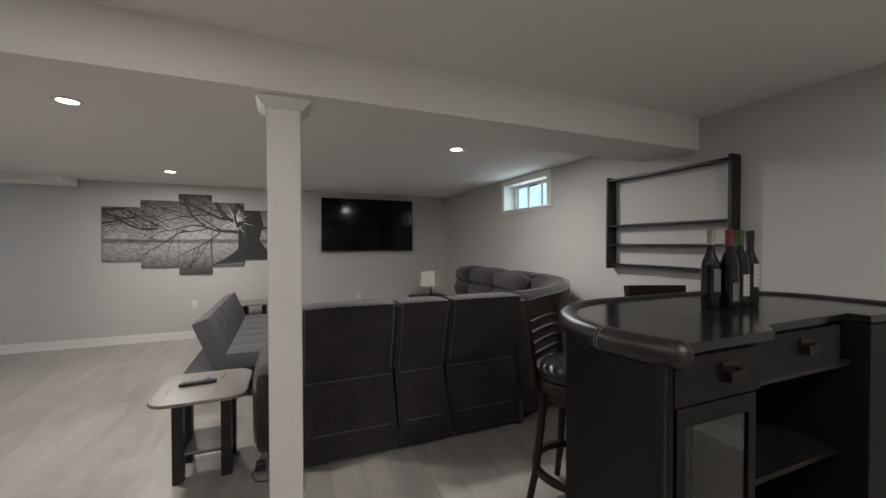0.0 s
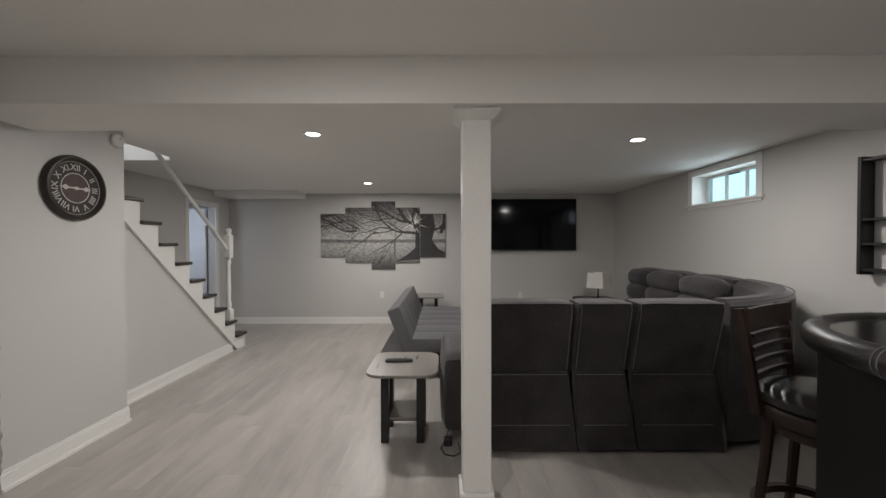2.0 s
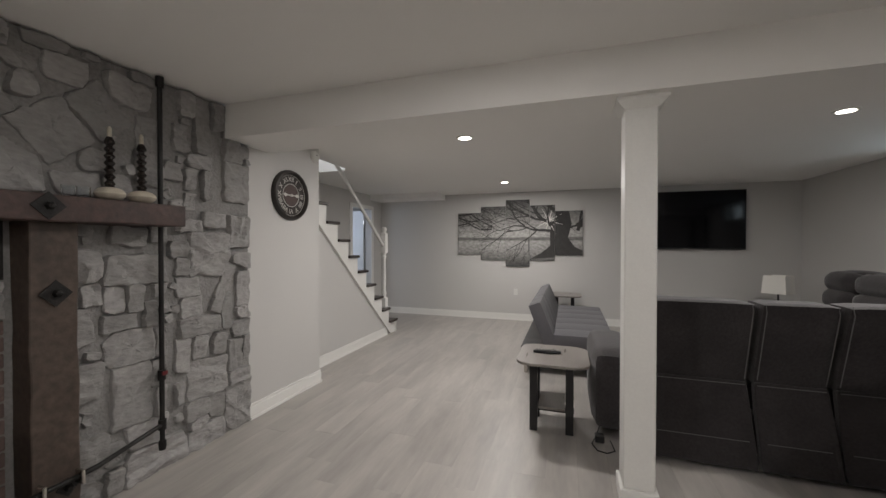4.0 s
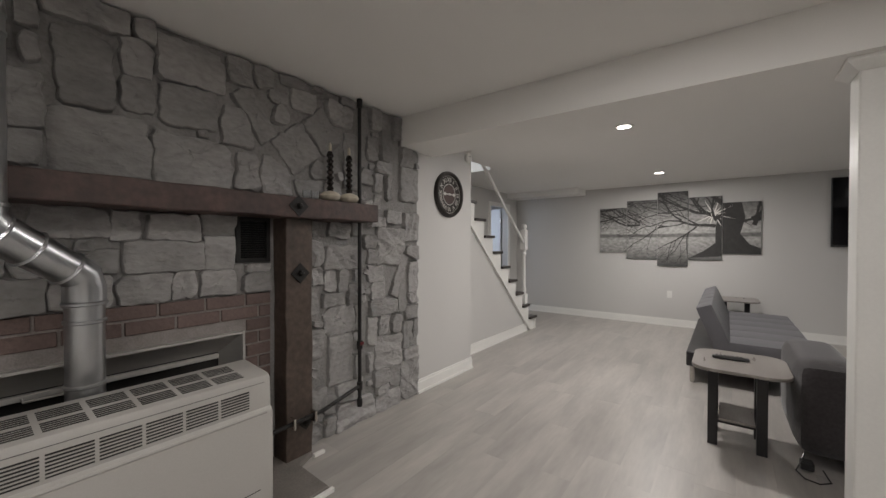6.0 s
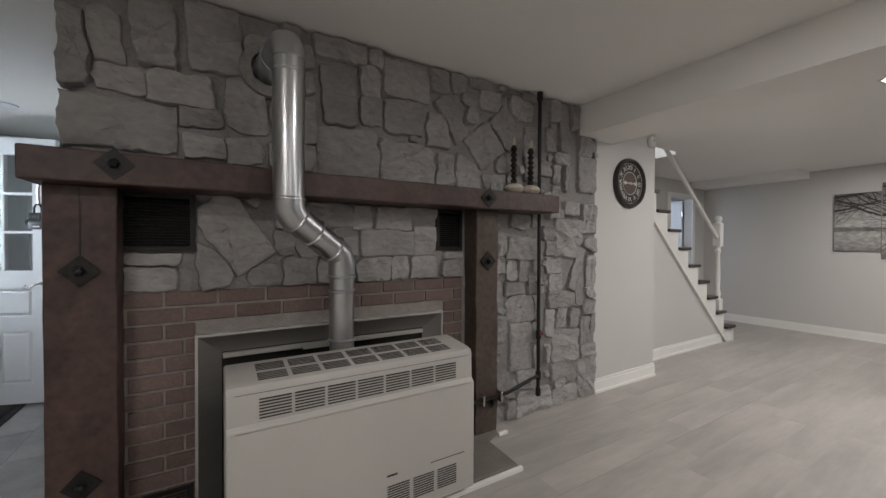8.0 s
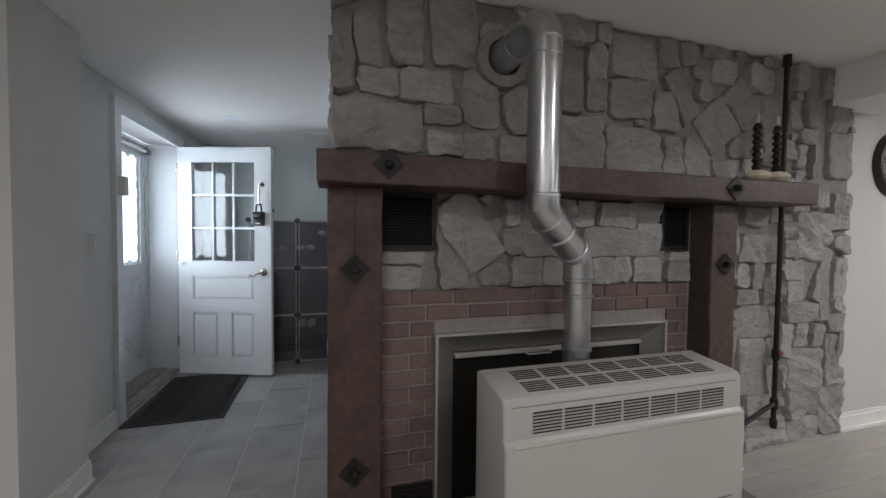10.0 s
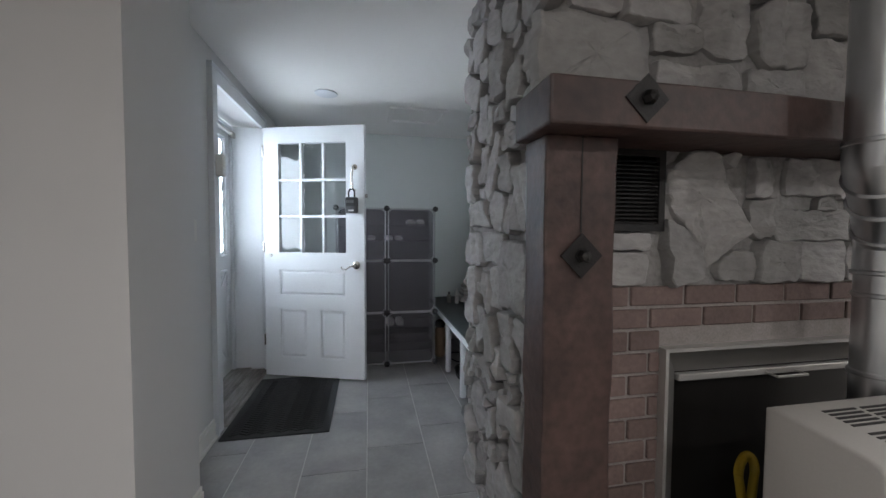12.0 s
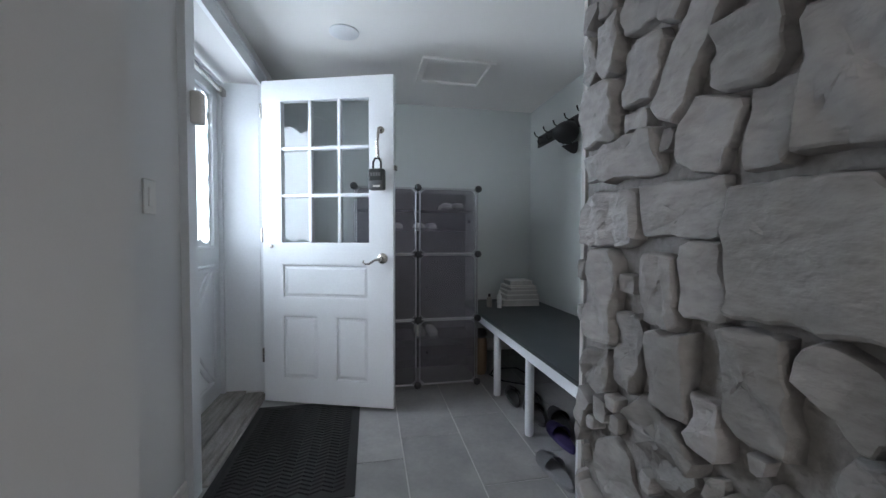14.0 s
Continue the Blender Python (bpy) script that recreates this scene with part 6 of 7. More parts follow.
def bench():
    e = thing("entry_bench", "long bench with a dark top and white round legs", "bench")
    x0, x1, y0, y1, z = -5.98, -3.93, -0.955, -0.27, 0.505
    part("bench_top", boxes((x0, x1, y0, y1, z - 0.022, z), bevel=0.004), "bench_top", e)
    part("apron", boxes((x0, x1, y0 + 0.004, y0 + 0.026, z - 0.075, z - 0.022), bevel=0.002), "door", e)
    part("apron", boxes((x0, x1, y1 - 0.026, y1 - 0.004, z - 0.075, z - 0.022), bevel=0.002), "door", e)
    for x in (-5.9, -5.03, -4.50, -3.98):
        for y in (y0 + 0.03, y1 - 0.04):
            part("leg", lathe(bmesh.new(), [(0.02, 0.009), (0.024, 0.02), (0.024, z - 0.07)], x, y, 18), "door", e, smooth=True)
    settle(e, ((x0 + x1) / 2, (y0 + y1) / 2, 0.008))


bench()


def books():
    rng = random.Random(2)
    z = 0.5055
    for i in range(6):
        e = thing("book", "pale hardback book in a stack on the bench", "book", "stack of books on the bench")
        w, d_, h = 0.15 - 0.008 * i + rng.uniform(-0.01, 0.01), 0.115 - 0.004 * i, (0.05, 0.04, 0.035, 0.028, 0.012, 0.04)[i]
        part("page_block", boxes((-w + 0.004, w - 0.004, -d_ + 0.004, d_ - 0.004, 0.003, h - 0.003)), "paper", e)
        for a, b in ((0, 0.003), (h - 0.003, h)):
            part("cover", boxes((-d_ * 0 - w, w, -d_, d_, a, b)), "white" if i % 2 else "shade", e)
        e.matrix_world = Matrix.Translation((-5.72 + rng.uniform(-0.01, 0.01), -0.50 + rng.uniform(-0.01, 0.01), z)) @ Matrix.Rotation(radians(90 + rng.uniform(-5, 5)), 4, "Z")
        z += h + 0.0006


books()
for x, y, h, r, m_, lb in ((-5.60, -0.80, 0.11, 0.022, "foil_grey", "small clear bottle with a dark cap on the bench"), (-5.55, -0.73, 0.14, 0.019, "white", "small white pump bottle on the bench")):
    e = thing("small_bottle", lb, "bottle")
    part("body", lathe(bmesh.new(), [(r * 0.9, 0), (r, 0.004), (r, h * 0.7), (r * 0.5, h * 0.8)], 0, 0, 20), m_, e, smooth=True)
    part("cap", lathe(bmesh.new(), [(r * 0.5, h * 0.8), (r * 0.5, h), (r * 0.2, h * 1.02)], 0, 0, 16), "plastic" if m_ == "foil_grey" else "white", e, smooth=True)
    e.location = (x, y, 0.5055)


def cabinet():
    e = thing("cube_cabinet", "dark translucent plastic cube cabinet with wire edges holding shoes", "cabinet")
    xf, xb, y1, w, h = -5.24, -5.60, -1.01, 0.435, 0.465
    z0 = 0.035
    cols, rows_ = 2, 3
    part("back_sheet", boxes((xb, xb + 0.004, y1 - cols * w, y1, z0, z0 + rows_ * h)), "panel_dark", e)
    part("side_sheet", boxes((xb, xf, y1 - 0.004, y1, z0, z0 + rows_ * h)), "cabglass", e)
    part("side_sheet", boxes((xb, xf, y1 - cols * w, y1 - cols * w + 0.004, z0, z0 + rows_ * h)), "cabglass", e)
    part("top_sheet", boxes((xb, xf, y1 - cols * w, y1, z0 + rows_ * h - 0.004, z0 + rows_ * h)), "cabglass", e)
    for r_ in range(rows_ + 1):
        z = z0 + r_ * h
        for c in range(cols + 1):
            y = y1 - c * w
            part("connector", lathe(bmesh.new(), [(0.012, -0.012), (0.026, -0.006), (0.026, 0.006), (0.012, 0.014)], xf + 0.012, y, 8, "x", z), "plastic", e, smooth=False)
        part("wire", tube(bmesh.new(), [(xf, y1, z), (xf, y1 - cols * w, z)], 0.0045, 6), "wire", e)
        part("wire", tube(bmesh.new(), [(xf, y1, z), (xb, y1, z)], 0.0045, 6), "wire", e)
    for c in range(cols + 1):
        for o in ((-0.012, 0.012) if 0 < c < cols else (0.0,)):
            part("wire", tube(bmesh.new(), [(xf, y1 - c * w + o, z0), (xf, y1 - c * w + o, z0 + rows_ * h)], 0.0045, 6), "wire", e)
    for r_ in range(rows_):
        for c in range(cols):
            ya, yb, za, zb = y1 - (c + 1) * w + 0.016, y1 - c * w - 0.016, z0 + r_ * h + 0.008, z0 + (r_ + 1) * h - 0.008
            k = 0.03
            pts = [(ya + k, za), (yb - k, za), (yb, za + k), (yb, zb - k), (yb - k, zb), (ya + k, zb), (ya, zb - k), (ya, za + k)]
            dr = part("cube_door", prism(bmesh.new(), pts, "x", xf + 0.004, xf + 0.007), "cabglass", e, "smoky clear door")
            edge = [(xf + 0.006, p[0], p[1]) for p in pts + pts[:1]]
            part("door_wire", tube(bmesh.new(), edge, 0.0032, 6), "wire", dr)
            part("knob", lathe(bmesh.new(), [(0.009, 0.007), (0.009, 0.012), (0.004, 0.013)], xf, (yb - 0.05) if r_ == 2 else (ya + 0.05), 12, "x", (za + zb) / 2), "plastic", dr)
            for f in (0.36, 0.68) if r_ != 1 else ():
                part("inner_shelf", boxes((xb + 0.01, xf - 0.03, ya, yb, za + (zb - za) * f, za + (zb - za) * f + 0.004)), "panel_dark", e)
    settle(e, ((xf + xb) / 2, y1 - w, 0.008))
    for y, z, n in ((-1.13, 1.287, 2), (-1.33, 1.138, 2), (-1.32, 0.355, 2), (-1.58, 1.138, 1)):
        for k in range(n):
            s_ = thing("stored_shoe", "white-toed shoe stored in the cube cabinet", "shoe", "shoes in the cube cabinet")
            part("upper", cushion(bmesh.new(), -0.12, 0.12, -0.036, 0.036, 0, 0.05, 0.024, 0.004, 3, k), "white", s_, smooth=True)
            part("sole", boxes((-0.122, 0.122, -0.037, 0.037, 0.0, 0.012), bevel=0.004), "shoe_grey", s_)
            s_.location = (-5.41, y - 0.09 * k, z)


M["panel_dark"] = mat("dark_plastic_sheet", (0.07, 0.068, 0.072), 0.4, vary=0.15, scale=5, bump=0.05)
cabinet()


def coat_rack():
    e = thing("coat_rack", "black wall coat rack with double hooks", "coat rack")
    x0, x1, y = -5.86, -4.3, -0.25
    part("board", boxes((x0, x1, y - 0.018, y - 0.001, 1.90, 2.0), bevel=0.003), "black", e)
    for i in range(9):
        x = x0 + 0.10 + i * 0.175
        part("hook", tube(bmesh.new(), [(x, y - 0.018, 1.975), (x, y - 0.055, 1.97), (x, y - 0.085, 1.985), (x, y - 0.095, 2.015)], [0.006, 0.005, 0.005, 0.007], 8), "iron", e, smooth=True)
        part("hook", tube(bmesh.new(), [(x, y - 0.018, 1.93), (x, y - 0.045, 1.91), (x, y - 0.06, 1.925), (x, y - 0.062, 1.945)], [0.006, 0.005, 0.005, 0.006], 8), "iron", e, smooth=True)
    settle(e, (x0, y, 1.90))
    c = thing("cap", "black baseball cap hanging from the coat rack", "cap")
    bm = bmesh.new()
    rings = []
    for k in range(7):
        f = math.pi / 2 * k / 6
        rings.append([bm.verts.new((0.085 * math.cos(f) * math.cos(2 * math.pi * i / 20), 0.10 * math.cos(f) * math.sin(2 * math.pi * i / 20), 0.11 * math.sin(f))) for i in range(20)])
    for a, b in zip(rings, rings[1:]):
        for i in range(20):
            bm.faces.new((a[i], a[(i + 1) % 20], b[(i + 1) % 20], b[i]))
    bmesh.ops.recalc_face_normals(bm, faces=bm.faces[:])
    part("crown", bm, "ink", c, smooth=True)
    bm = bmesh.new()
    pts = [(0.07, -0.075)] + [(0.085 + 0.085 * math.sin(math.pi * i / 10), -0.075 + 0.15 * i / 10) for i in range(11)] + [(0.07, 0.075)]
    prism(bm, pts[1:-1], "z", 0.0, 0.004)
    part("brim", bm, "ink", c, smooth=True)
    c.matrix_world = Matrix.Translation((-5.22, -0.345, 1.86)) @ Matrix.Rotation(radians(75), 4, "Y") @ Matrix.Rotation(radians(20), 4, "Z")


coat_rack()


def entry_fittings():
    e = thing("ceiling_disc", "flat round white cover plate on the ceiling", "ceiling fitting")
    part("cover", lathe(bmesh.new(), [(0.085, 0), (0.085, -0.006), (0.075, -0.010), (0.001, -0.011)], 0, 0, 32), "door", e, smooth=True)
    e.location = (-4.91, -1.92, CE)
    x0, x1, y0, y1 = -5.53, -5.10, -1.43, -0.92
    setting("trim_hatch", boxes((x0, x1, y0, y0 + 0.04, CE - 0.018, CE), (x0, x1, y1 - 0.04, y1, CE - 0.018, CE), (x0, x0 + 0.04, y0 + 0.04, y1 - 0.04, CE - 0.018, CE), (x1 - 0.04, x1, y0 + 0.04, y1 - 0.04, CE - 0.018, CE), bevel=0.003), "ceiling", "painted moulding round a ceiling hatch", "trim")
    s_ = thing("light_switch", "white light switch plate", "switch")
    part("plate", boxes((-0.036, 0.036, 0, 0.007, -0.058, 0.058), bevel=0.003), "white", s_)
    part("rocker", boxes((-0.015, 0.015, 0.006, 0.012, -0.032, 0.032), bevel=0.002), "white", s_)
    s_.location = (-4.02, -2.50, 1.22)
    s2_ = thing("door_sensor", "white plastic contact sensor box on the door casing", "sensor")
    part("housing", boxes((-4.32, -4.275, -2.478, -2.435, 1.54, 1.67), bevel=0.006), "white", s2_)
    part("magnet", boxes((-4.345, -4.322, -2.478, -2.45, 1.56, 1.60), bevel=0.003), "white", s2_)
    settle(s2_, (-4.29, -2.478, 1.54))
    b = thing("rolled_bag", "tan rolled bag with a dark top standing by the cabinet", "bag")
    part("body", lathe(bmesh.new(), [(0.035, 0), (0.05, 0.02), (0.055, 0.15), (0.05, 0.27), (0.035, 0.30)], 0, 0, 20), "tan", b, smooth=True)
    part("top_flap", lathe(bmesh.new(), [(0.04, 0.29), (0.052, 0.31), (0.045, 0.345), (0.02, 0.36)], 0, 0, 20), "ink", b, smooth=True)
    b.location = (-5.45, -0.92, 0.008)
    c = thing("floor_cable", "black cable lying in a loop under the bench", "cable")
    part("cord", tube(bmesh.new(), [(-5.40, -0.86, 0.014), (-5.25, -0.80, 0.014), (-5.15, -0.66, 0.014), (-5.3, -0.55, 0.014), (-5.5, -0.60, 0.014), (-5.52, -0.78, 0.014), (-5.42, -0.84, 0.014)], 0.006, 8), "ink", c, smooth=True)


M["tan"] = mat("tan_leather", (0.20, 0.13, 0.075), 0.5, vary=0.3, scale=12, bump=0.2)
entry_fittings()

# ---- many small pieces: stones, bricks, tiles, planks ----
FRONT = Matrix(((0, 0, 1, FX), (1, 0, 0, 0), (0, 1, 0, 0), (0, 0, 0, 1)))
SIDE = Matrix(((-1, 0, 0, 0), (0, 0, -1, -1.08), (0, 1, 0, 0), (0, 0, 0, 1)))
FRONT_STONES, SIDE_STONES = [], []
# upper left
FRONT_STONES += [(-1.09, 2.06, 0.12, 0.31, 0.10), (-0.97, 2.13, 0.10, 0.23, 0.10), (-0.92, 1.96, 0.17, 0.12, 0.03), (-0.81, 2.18, 0.15, 0.28, 0.10), (-0.58, 2.23, 0.21, 0.33, 0.07), (-0.71, 1.95, 0.24, 0.14, 0.07), (-0.39, 2.38, 0.10, 0.12, 0.07), (-0.64, 1.84, 0.17, 0.09, 0.10), (-0.94, 1.77, 0.42, 0.21, 0.0), (-0.45, 1.93, 0.17, 0.26, 0.03), (-0.62, 1.71, 0.17, 0.10, 0.0), (-0.46, 1.71, 0.15, 0.12, 0.03), (-0.23, 1.89, 0.22, 0.21, 0.07), (-0.24, 1.71, 0.21, 0.13, 0.0), (-0.16, 2.10, 0.05, 0.11, 0.07), (-0.17, 2.24, 0.06, 0.11, 0.10)]
# upper middle
FRONT_STONES += [(0.01, 2.33, 0.28, 0.14, 0.03), (0.21, 2.33, 0.08, 0.12, 0.07), (0.33, 2.38, 0.07, 0.05, 0.0), (-0.00, 2.07, 0.18, 0.30, 0.07), (0.18, 2.18, 0.12, 0.16, 0.03), (0.18, 2.02, 0.12, 0.15, 0.07), (0.41, 2.24, 0.31, 0.21, 0.03), (0.39, 2.02, 0.24, 0.19, 0.03), (0.64, 2.30, 0.13, 0.19, 0.03), (0.78, 2.32, 0.11, 0.16, 0.0), (0.05, 1.76, 0.34, 0.26, 0.03), (0.41, 1.75, 0.35, 0.25, 0.0), (0.68, 1.74, 0.12, 0.20, 0.0), (0.85, 1.74, 0.18, 0.22, 0.0)]
# upper right
FRONT_STONES += [(0.96, 2.35, 0.16, 0.12, 0.03), (0.87, 2.22, 0.12, 0.08, 0.07), (1.04, 2.26, 0.17, 0.15, 0.03), (0.88, 2.12, 0.09, 0.11, 0.07), (0.71, 2.05, 0.16, 0.32, 0.60), (0.62, 1.98, 0.15, 0.21, 0.03), (0.97, 1.93, 0.26, 0.28, 0.70), (1.19, 2.10, 0.28, 0.22, -0.80), (1.16, 1.82, 0.13, 0.11, -0.03), (1.33, 2.24, 0.22, 0.16, 0.03), (1.40, 2.36, 0.14, 0.10, 0.0), (1.42, 1.93, 0.15, 0.38, 0.0), (1.08, 1.69, 0.20, 0.11, 0.0)]
# corner
FRONT_STONES += [(1.66, 2.32, 0.11, 0.21, 0.07), (1.76, 2.18, 0.12, 0.38, 0.0), (1.89, 2.29, 0.09, 0.20, 0.03), (1.62, 2.06, 0.09, 0.17, 0.07), (1.97, 2.06, 0.25, 0.16, 0.0), (1.75, 1.93, 0.18, 0.10, 0.03), (2.01, 1.84, 0.30, 0.29, 0.0), (1.68, 1.81, 0.08, 0.14, 0.0), (1.80, 1.78, 0.07, 0.19, 0.03), (1.68, 1.65, 0.08, 0.13, 0.0), (1.85, 1.58, 0.19, 0.17, 0.0), (2.07, 1.51, 0.19, 0.29, 0.0)]
# column high
FRONT_STONES += [(1.69, 1.48, 0.18, 0.12, 0.0), (1.82, 1.32, 0.30, 0.34, 0.0), (2.09, 1.26, 0.17, 0.11, -0.03), (1.60, 1.35, 0.12, 0.11, 0.03), (1.64, 1.23, 0.11, 0.11, 0.0), (1.66, 1.11, 0.14, 0.15, -0.03), (1.69, 0.97, 0.15, 0.14, 0.0), (1.92, 1.10, 0.18, 0.40, -0.40), (2.11, 1.04, 0.13, 0.27, 0.0), (2.11, 0.87, 0.13, 0.09, -0.07), (1.76, 0.83, 0.30, 0.13, -0.03), (1.97, 0.90, 0.10, 0.25, 0.0)]
# column low
FRONT_STONES += [(2.09, 0.73, 0.18, 0.14, 0.03), (1.64, 0.66, 0.11, 0.22, -0.07), (1.75, 0.69, 0.12, 0.16, -0.03), (1.89, 0.68, 0.11, 0.13, -0.03), (2.03, 0.57, 0.13, 0.23, -0.07), (2.14, 0.61, 0.08, 0.20, -0.03), (1.80, 0.46, 0.30, 0.25, -0.03), (2.08, 0.39, 0.21, 0.11, 0.0), (1.61, 0.42, 0.06, 0.13, -0.03), (1.72, 0.27, 0.16, 0.14, 0.0), (1.87, 0.25, 0.12, 0.15, -0.07), (2.07, 0.17, 0.24, 0.35, 0.0), (1.73, 0.19, 0.12, 0.07, -0.07), (1.80, 0.05, 0.27, 0.18, 0.0)]
# beside pillar
FRONT_STONES += [(1.31, 1.43, 0.17, 0.11, -0.10), (1.35, 1.23, 0.31, 0.17, -0.03), (1.24, 1.08, 0.10, 0.15, -0.03), (1.36, 1.07, 0.11, 0.17, 0.0), (1.48, 1.11, 0.08, 0.08, 0.0), (1.26, 0.95, 0.16, 0.10, -0.03), (1.41, 0.96, 0.10, 0.16, -0.03), (1.31, 0.80, 0.25, 0.21, 0.0), (1.48, 0.79, 0.06, 0.17, -0.03), (1.47, 0.60, 0.09, 0.17, -0.03), (1.33, 0.52, 0.20, 0.34, -0.03), (1.49, 0.43, 0.06, 0.17, -0.07), (1.41, 0.27, 0.22, 0.14, -0.03), (1.24, 0.22, 0.08, 0.12, -0.07), (1.47, 0.07, 0.35, 0.22, 0.0), (1.23, 0.06, 0.08, 0.15, -0.03), (1.47, 1.45, 0.09, 0.11, 0.03)]
# under left
FRONT_STONES += [(-0.82, 1.20, 0.21, 0.06, 0.0), (-0.82, 1.10, 0.20, 0.11, 0.0), (-0.61, 1.14, 0.21, 0.16, -0.60), (-0.50, 1.29, 0.26, 0.37, 0.60), (-0.28, 1.27, 0.10, 0.13, 0.0), (-0.28, 1.41, 0.08, 0.12, 0.0), (-0.37, 1.11, 0.15, 0.10, 0.0), (-0.21, 1.12, 0.16, 0.15, 0.0), (-0.02, 1.12, 0.19, 0.14, 0.0), (-0.06, 1.25, 0.31, 0.11, 0.0)]
# under right
FRONT_STONES += [(-0.05, 1.42, 0.23, 0.12, 0.0), (0.13, 1.42, 0.10, 0.15, 0.0), (0.32, 1.41, 0.21, 0.13, 0.0), (0.29, 1.27, 0.32, 0.15, 0.0), (0.53, 1.43, 0.17, 0.11, 0.0), (0.53, 1.28, 0.15, 0.17, 0.0), (0.20, 1.12, 0.20, 0.13, 0.0), (0.36, 1.12, 0.10, 0.14, 0.0), (0.54, 1.11, 0.20, 0.15, 0.0), (0.77, 1.19, 0.20, 0.05, 0.0), (0.76, 1.10, 0.21, 0.13, 0.0)]
# side high
SIDE_STONES += [(3.06, 1.53, 0.20, 0.11, 0.03), (3.33, 1.66, 0.10, 0.15, 0.40), (3.44, 1.71, 0.12, 0.19, -0.03), (3.22, 1.66, 0.10, 0.09, 0.0), (3.16, 1.61, 0.09, 0.07, 0.10), (3.60, 1.88, 0.22, 0.13, 0.50), (3.01, 1.33, 0.14, 0.21, 0.10), (3.13, 1.29, 0.10, 0.15, 0.0), (3.25, 1.31, 0.12, 0.16, 0.40), (3.17, 1.45, 0.13, 0.16, 0.03), (3.30, 1.48, 0.12, 0.27, 0.50), (3.45, 1.51, 0.14, 0.15, 0.03), (3.57, 1.63, 0.10, 0.16, -0.03), (3.68, 1.62, 0.10, 0.12, 0.0), (3.62, 1.45, 0.17, 0.17, 0.0), (3.46, 1.39, 0.09, 0.05, 0.07), (3.49, 1.30, 0.22, 0.11, 0.03), (3.66, 1.30, 0.11, 0.08, 0.03)]
# side low
SIDE_STONES += [(3.57, 1.14, 0.25, 0.15, 0.0), (3.32, 1.16, 0.22, 0.13, 0.03), (3.06, 1.06, 0.26, 0.25, -0.03), (3.58, 0.92, 0.15, 0.26, 0.03), (3.37, 0.96, 0.12, 0.18, -0.07), (3.25, 1.00, 0.11, 0.17, -0.10), (3.49, 0.79, 0.12, 0.20, 0.07), (3.61, 0.70, 0.13, 0.11, -0.10), (3.32, 0.78, 0.13, 0.20, 0.03), (3.24, 0.71, 0.10, 0.11, -0.03), (3.13, 0.82, 0.14, 0.21, -0.07), (3.01, 0.87, 0.14, 0.10, 0.70), (2.97, 0.73, 0.09, 0.10, -0.07), (3.37, 0.60, 0.23, 0.12, 0.70), (3.29, 0.64, 0.12, 0.05, 0.50), (3.52, 0.41, 0.19, 0.21, -0.50), (3.33, 0.42, 0.22, 0.11, -0.60), (3.10, 0.56, 0.18, 0.10, -0.10)]
lay_stones(chimney, FRONT_STONES, [(-1.115, 1.94, 1.60, TOP), (1.94, 2.165, 1.60, BEAM), (1.01, 2.165, 0.0, 1.60), (-0.655, 0.61, 1.05, 1.484), (-0.92, -0.655, 1.05, 1.22), (0.61, 0.81, 1.05, 1.22)], FRONT, 11, -0.0015, 0.031)
lay_stones(chimney, SIDE_STONES, [(2.935, 3.705, 0.0, CE)], SIDE, 23, 0.002, 0.036)


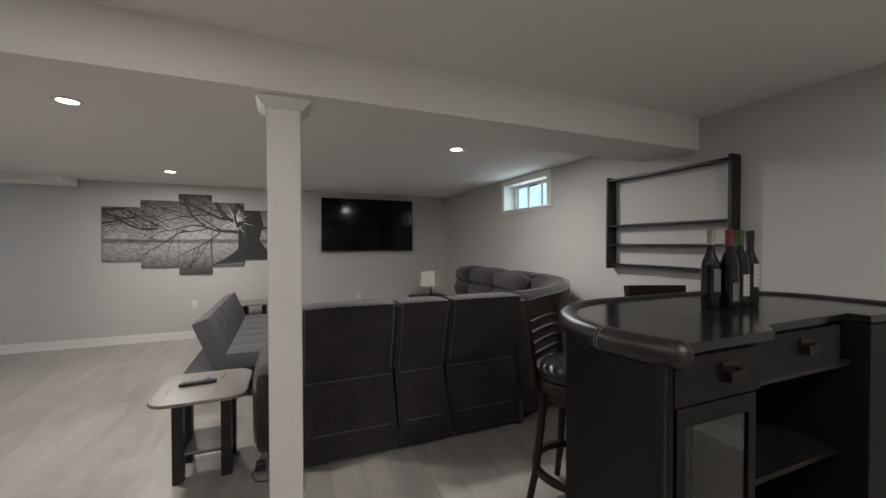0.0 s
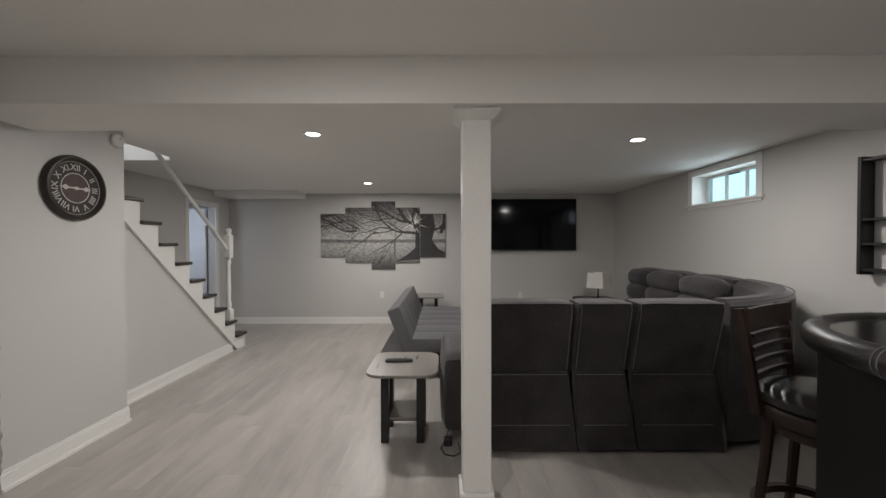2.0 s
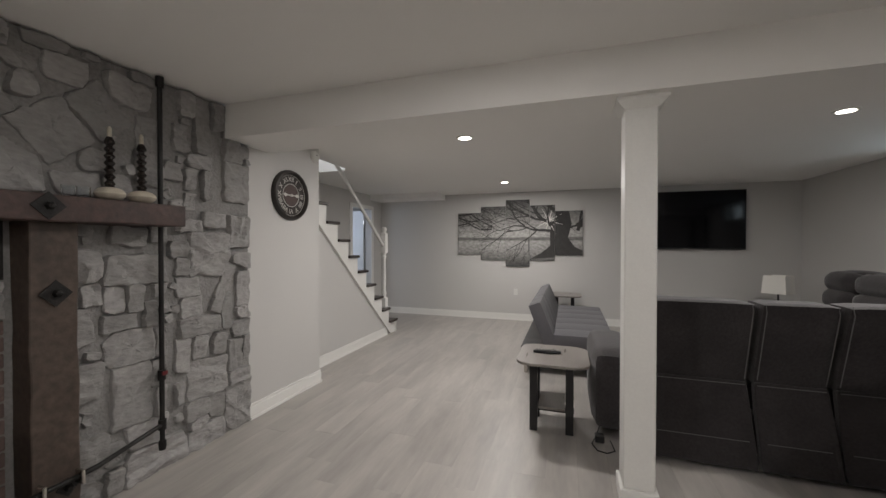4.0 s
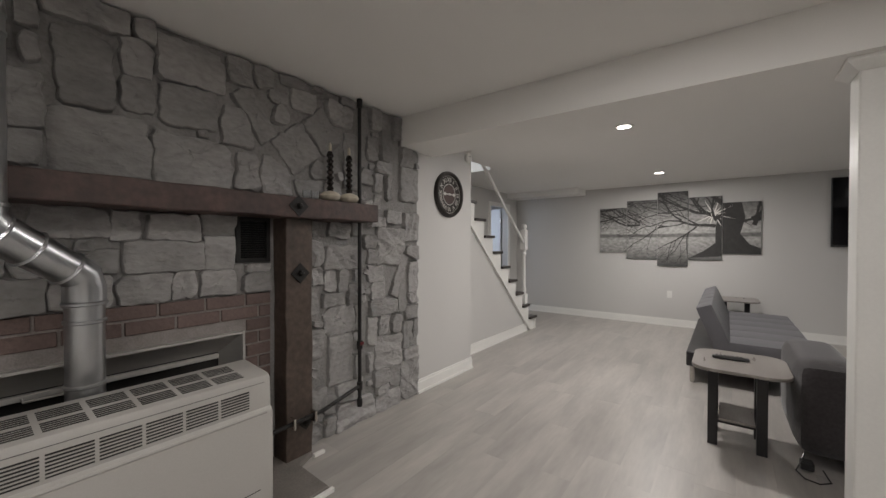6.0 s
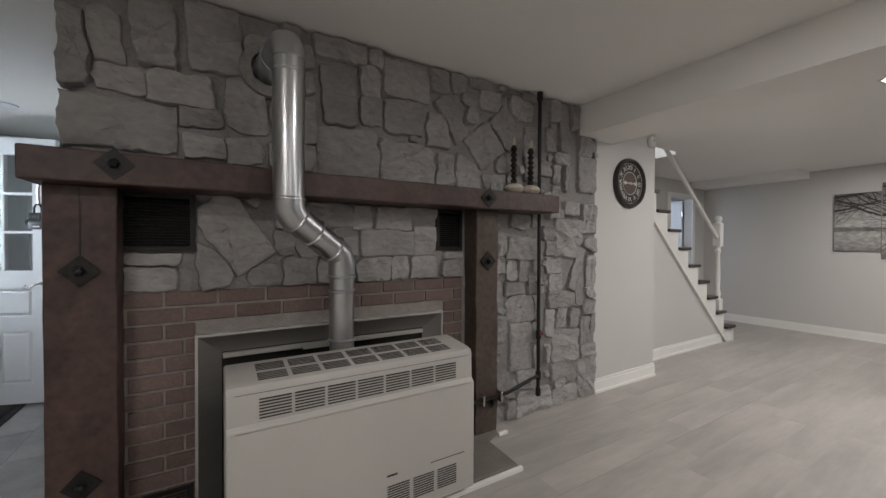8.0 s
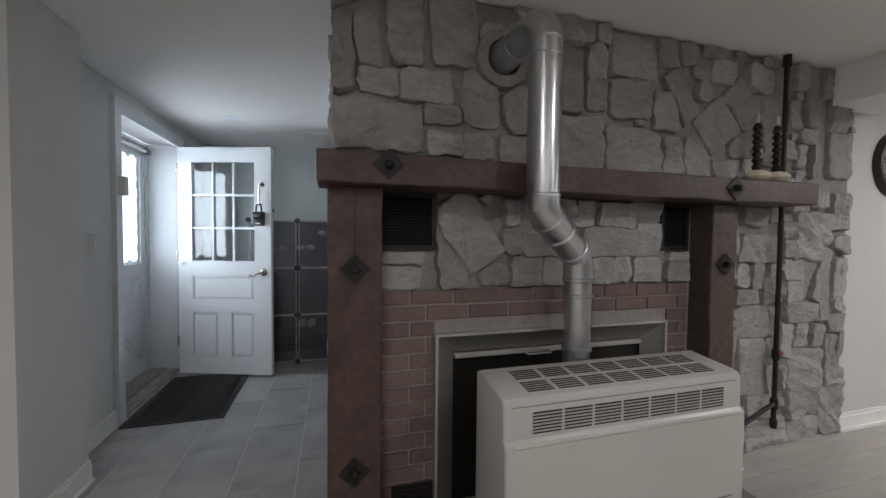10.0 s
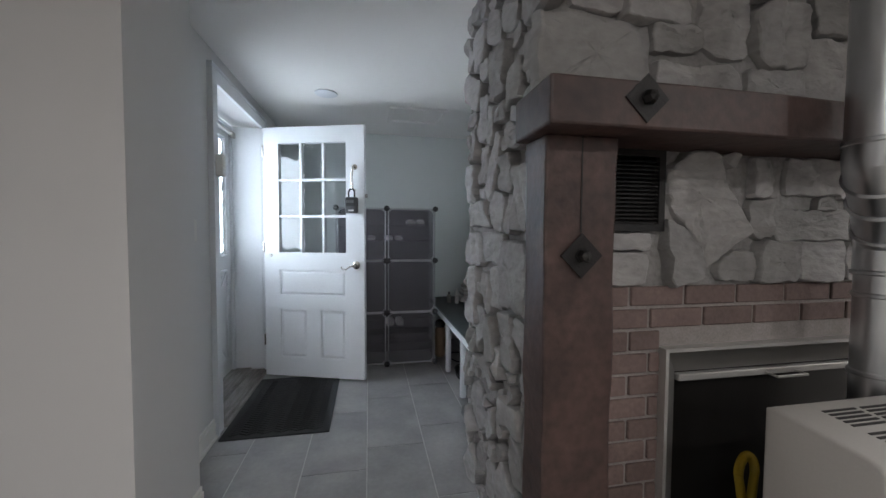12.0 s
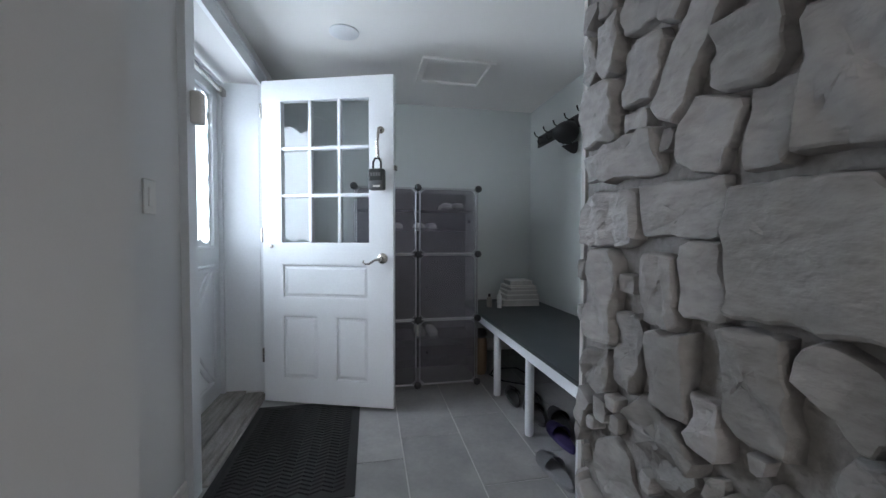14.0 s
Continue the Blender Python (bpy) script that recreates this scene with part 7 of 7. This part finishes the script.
def bricks():
    rng, made = random.Random(4), {}
    bed = part("brick_bed", boxes((FX, FX + 0.012, -0.92, -0.66, 0, 1.045), (FX, FX + 0.012, 0.64, 0.81, 0, 1.045), (FX, FX + 0.012, -0.66, 0.64, 0.84, 1.045)), "brick_mortar", fire, "pale brick mortar")
    h, w, j = 0.0622, 0.195, 0.011
    rows = 16
    for r in range(rows):
        z = 1.045 - (r + 1) * (h + j) + j
        if z < -0.04:
            break
        z0 = max(z, 0.001)
        if z + h < 0.02:
            continue
        y = -0.92 - (w + j) * (0.64 if r % 2 else 0.0) + 0.02 - 0.08
        while y < 0.81:
            a, b = max(y, -0.918), min(y + w, 0.808)
            spans = [(a, b)] if z > 0.845 else [(a, min(b, -0.664)), (max(a, 0.644), b)]
            for s, t in spans:
                if t - s > 0.02:
                    key = (round(t - s, 3), round(z + h - z0, 3))
                    if key not in made:
                        me = bpy.data.meshes.new("brick")
                        bm = boxes((FX + 0.004, FX + 0.021, 0, key[0], 0, key[1]), bevel=0.003)
                        bm.to_mesh(me)
                        bm.free()
                        me.materials.append(M["brick"])
                        made[key] = me
                    ob = new("brick", made[key])
                    ob.parent = bed
                    ob.location = (rng.uniform(-0.002, 0.002), s, z0)
            y += w + j


bricks()


def tiles():
    rng, made = random.Random(6), {}
    w, l, g = 0.322, 0.643, 0.006
    for c in range(-5, 4):
        y0 = -1.29 + c * w
        x = -4.783 - 0.19 * c - 3 * l
        while x < -2.98:
            a, b = max(x, XE), min(x + l - g, -2.982)
            ya, yb = max(y0, -2.80), min(y0 + w - g, -0.25)
            if b - a > 0.02 and yb - ya > 0.02:
                key = (round(b - a, 3), round(yb - ya, 3))
                if key not in made:
                    me = bpy.data.meshes.new("tile")
                    bm = boxes((0, key[0], 0, key[1], 0.001, 0.0075), bevel=0.0012)
                    bm.to_mesh(me)
                    bm.free()
                    me.materials.append(M["tile"])
                    made[key] = me
                ob = new("tile", made[key])
                ob.parent = entry_floor
                ob.location = (a, ya, 0)
            x += l


tiles()


def planks():
    rng, made = random.Random(8), {}
    w, l, g = 0.185, 1.28, 0.0005
    x = -5.3
    while x < XR:
        y = -2.9 - rng.uniform(0, l)
        while y < YF:
            a, b, xa, xb = max(y, -2.9), min(y + l - g, YF), max(x, -5.3), min(x + w - g, XR)
            for lo, hi in (((a, b),) if xb > -2.97 else ((max(a, 2.0), b),)):
                if hi - lo > 0.03:
                    key = (round(xb - xa, 3), round(hi - lo, 3))
                    if key not in made:
                        me = bpy.data.meshes.new("plank")
                        bm = boxes((0, key[0], 0, key[1], -0.004, 0.0))
                        bm.to_mesh(me)
                        bm.free()
                        me.materials.append(M["laminate"])
                        made[key] = me
                    ob = new("plank", made[key])
                    ob.parent = ground
                    ob.location = (xa, lo, 0)
            y += l
        x += w


planks()
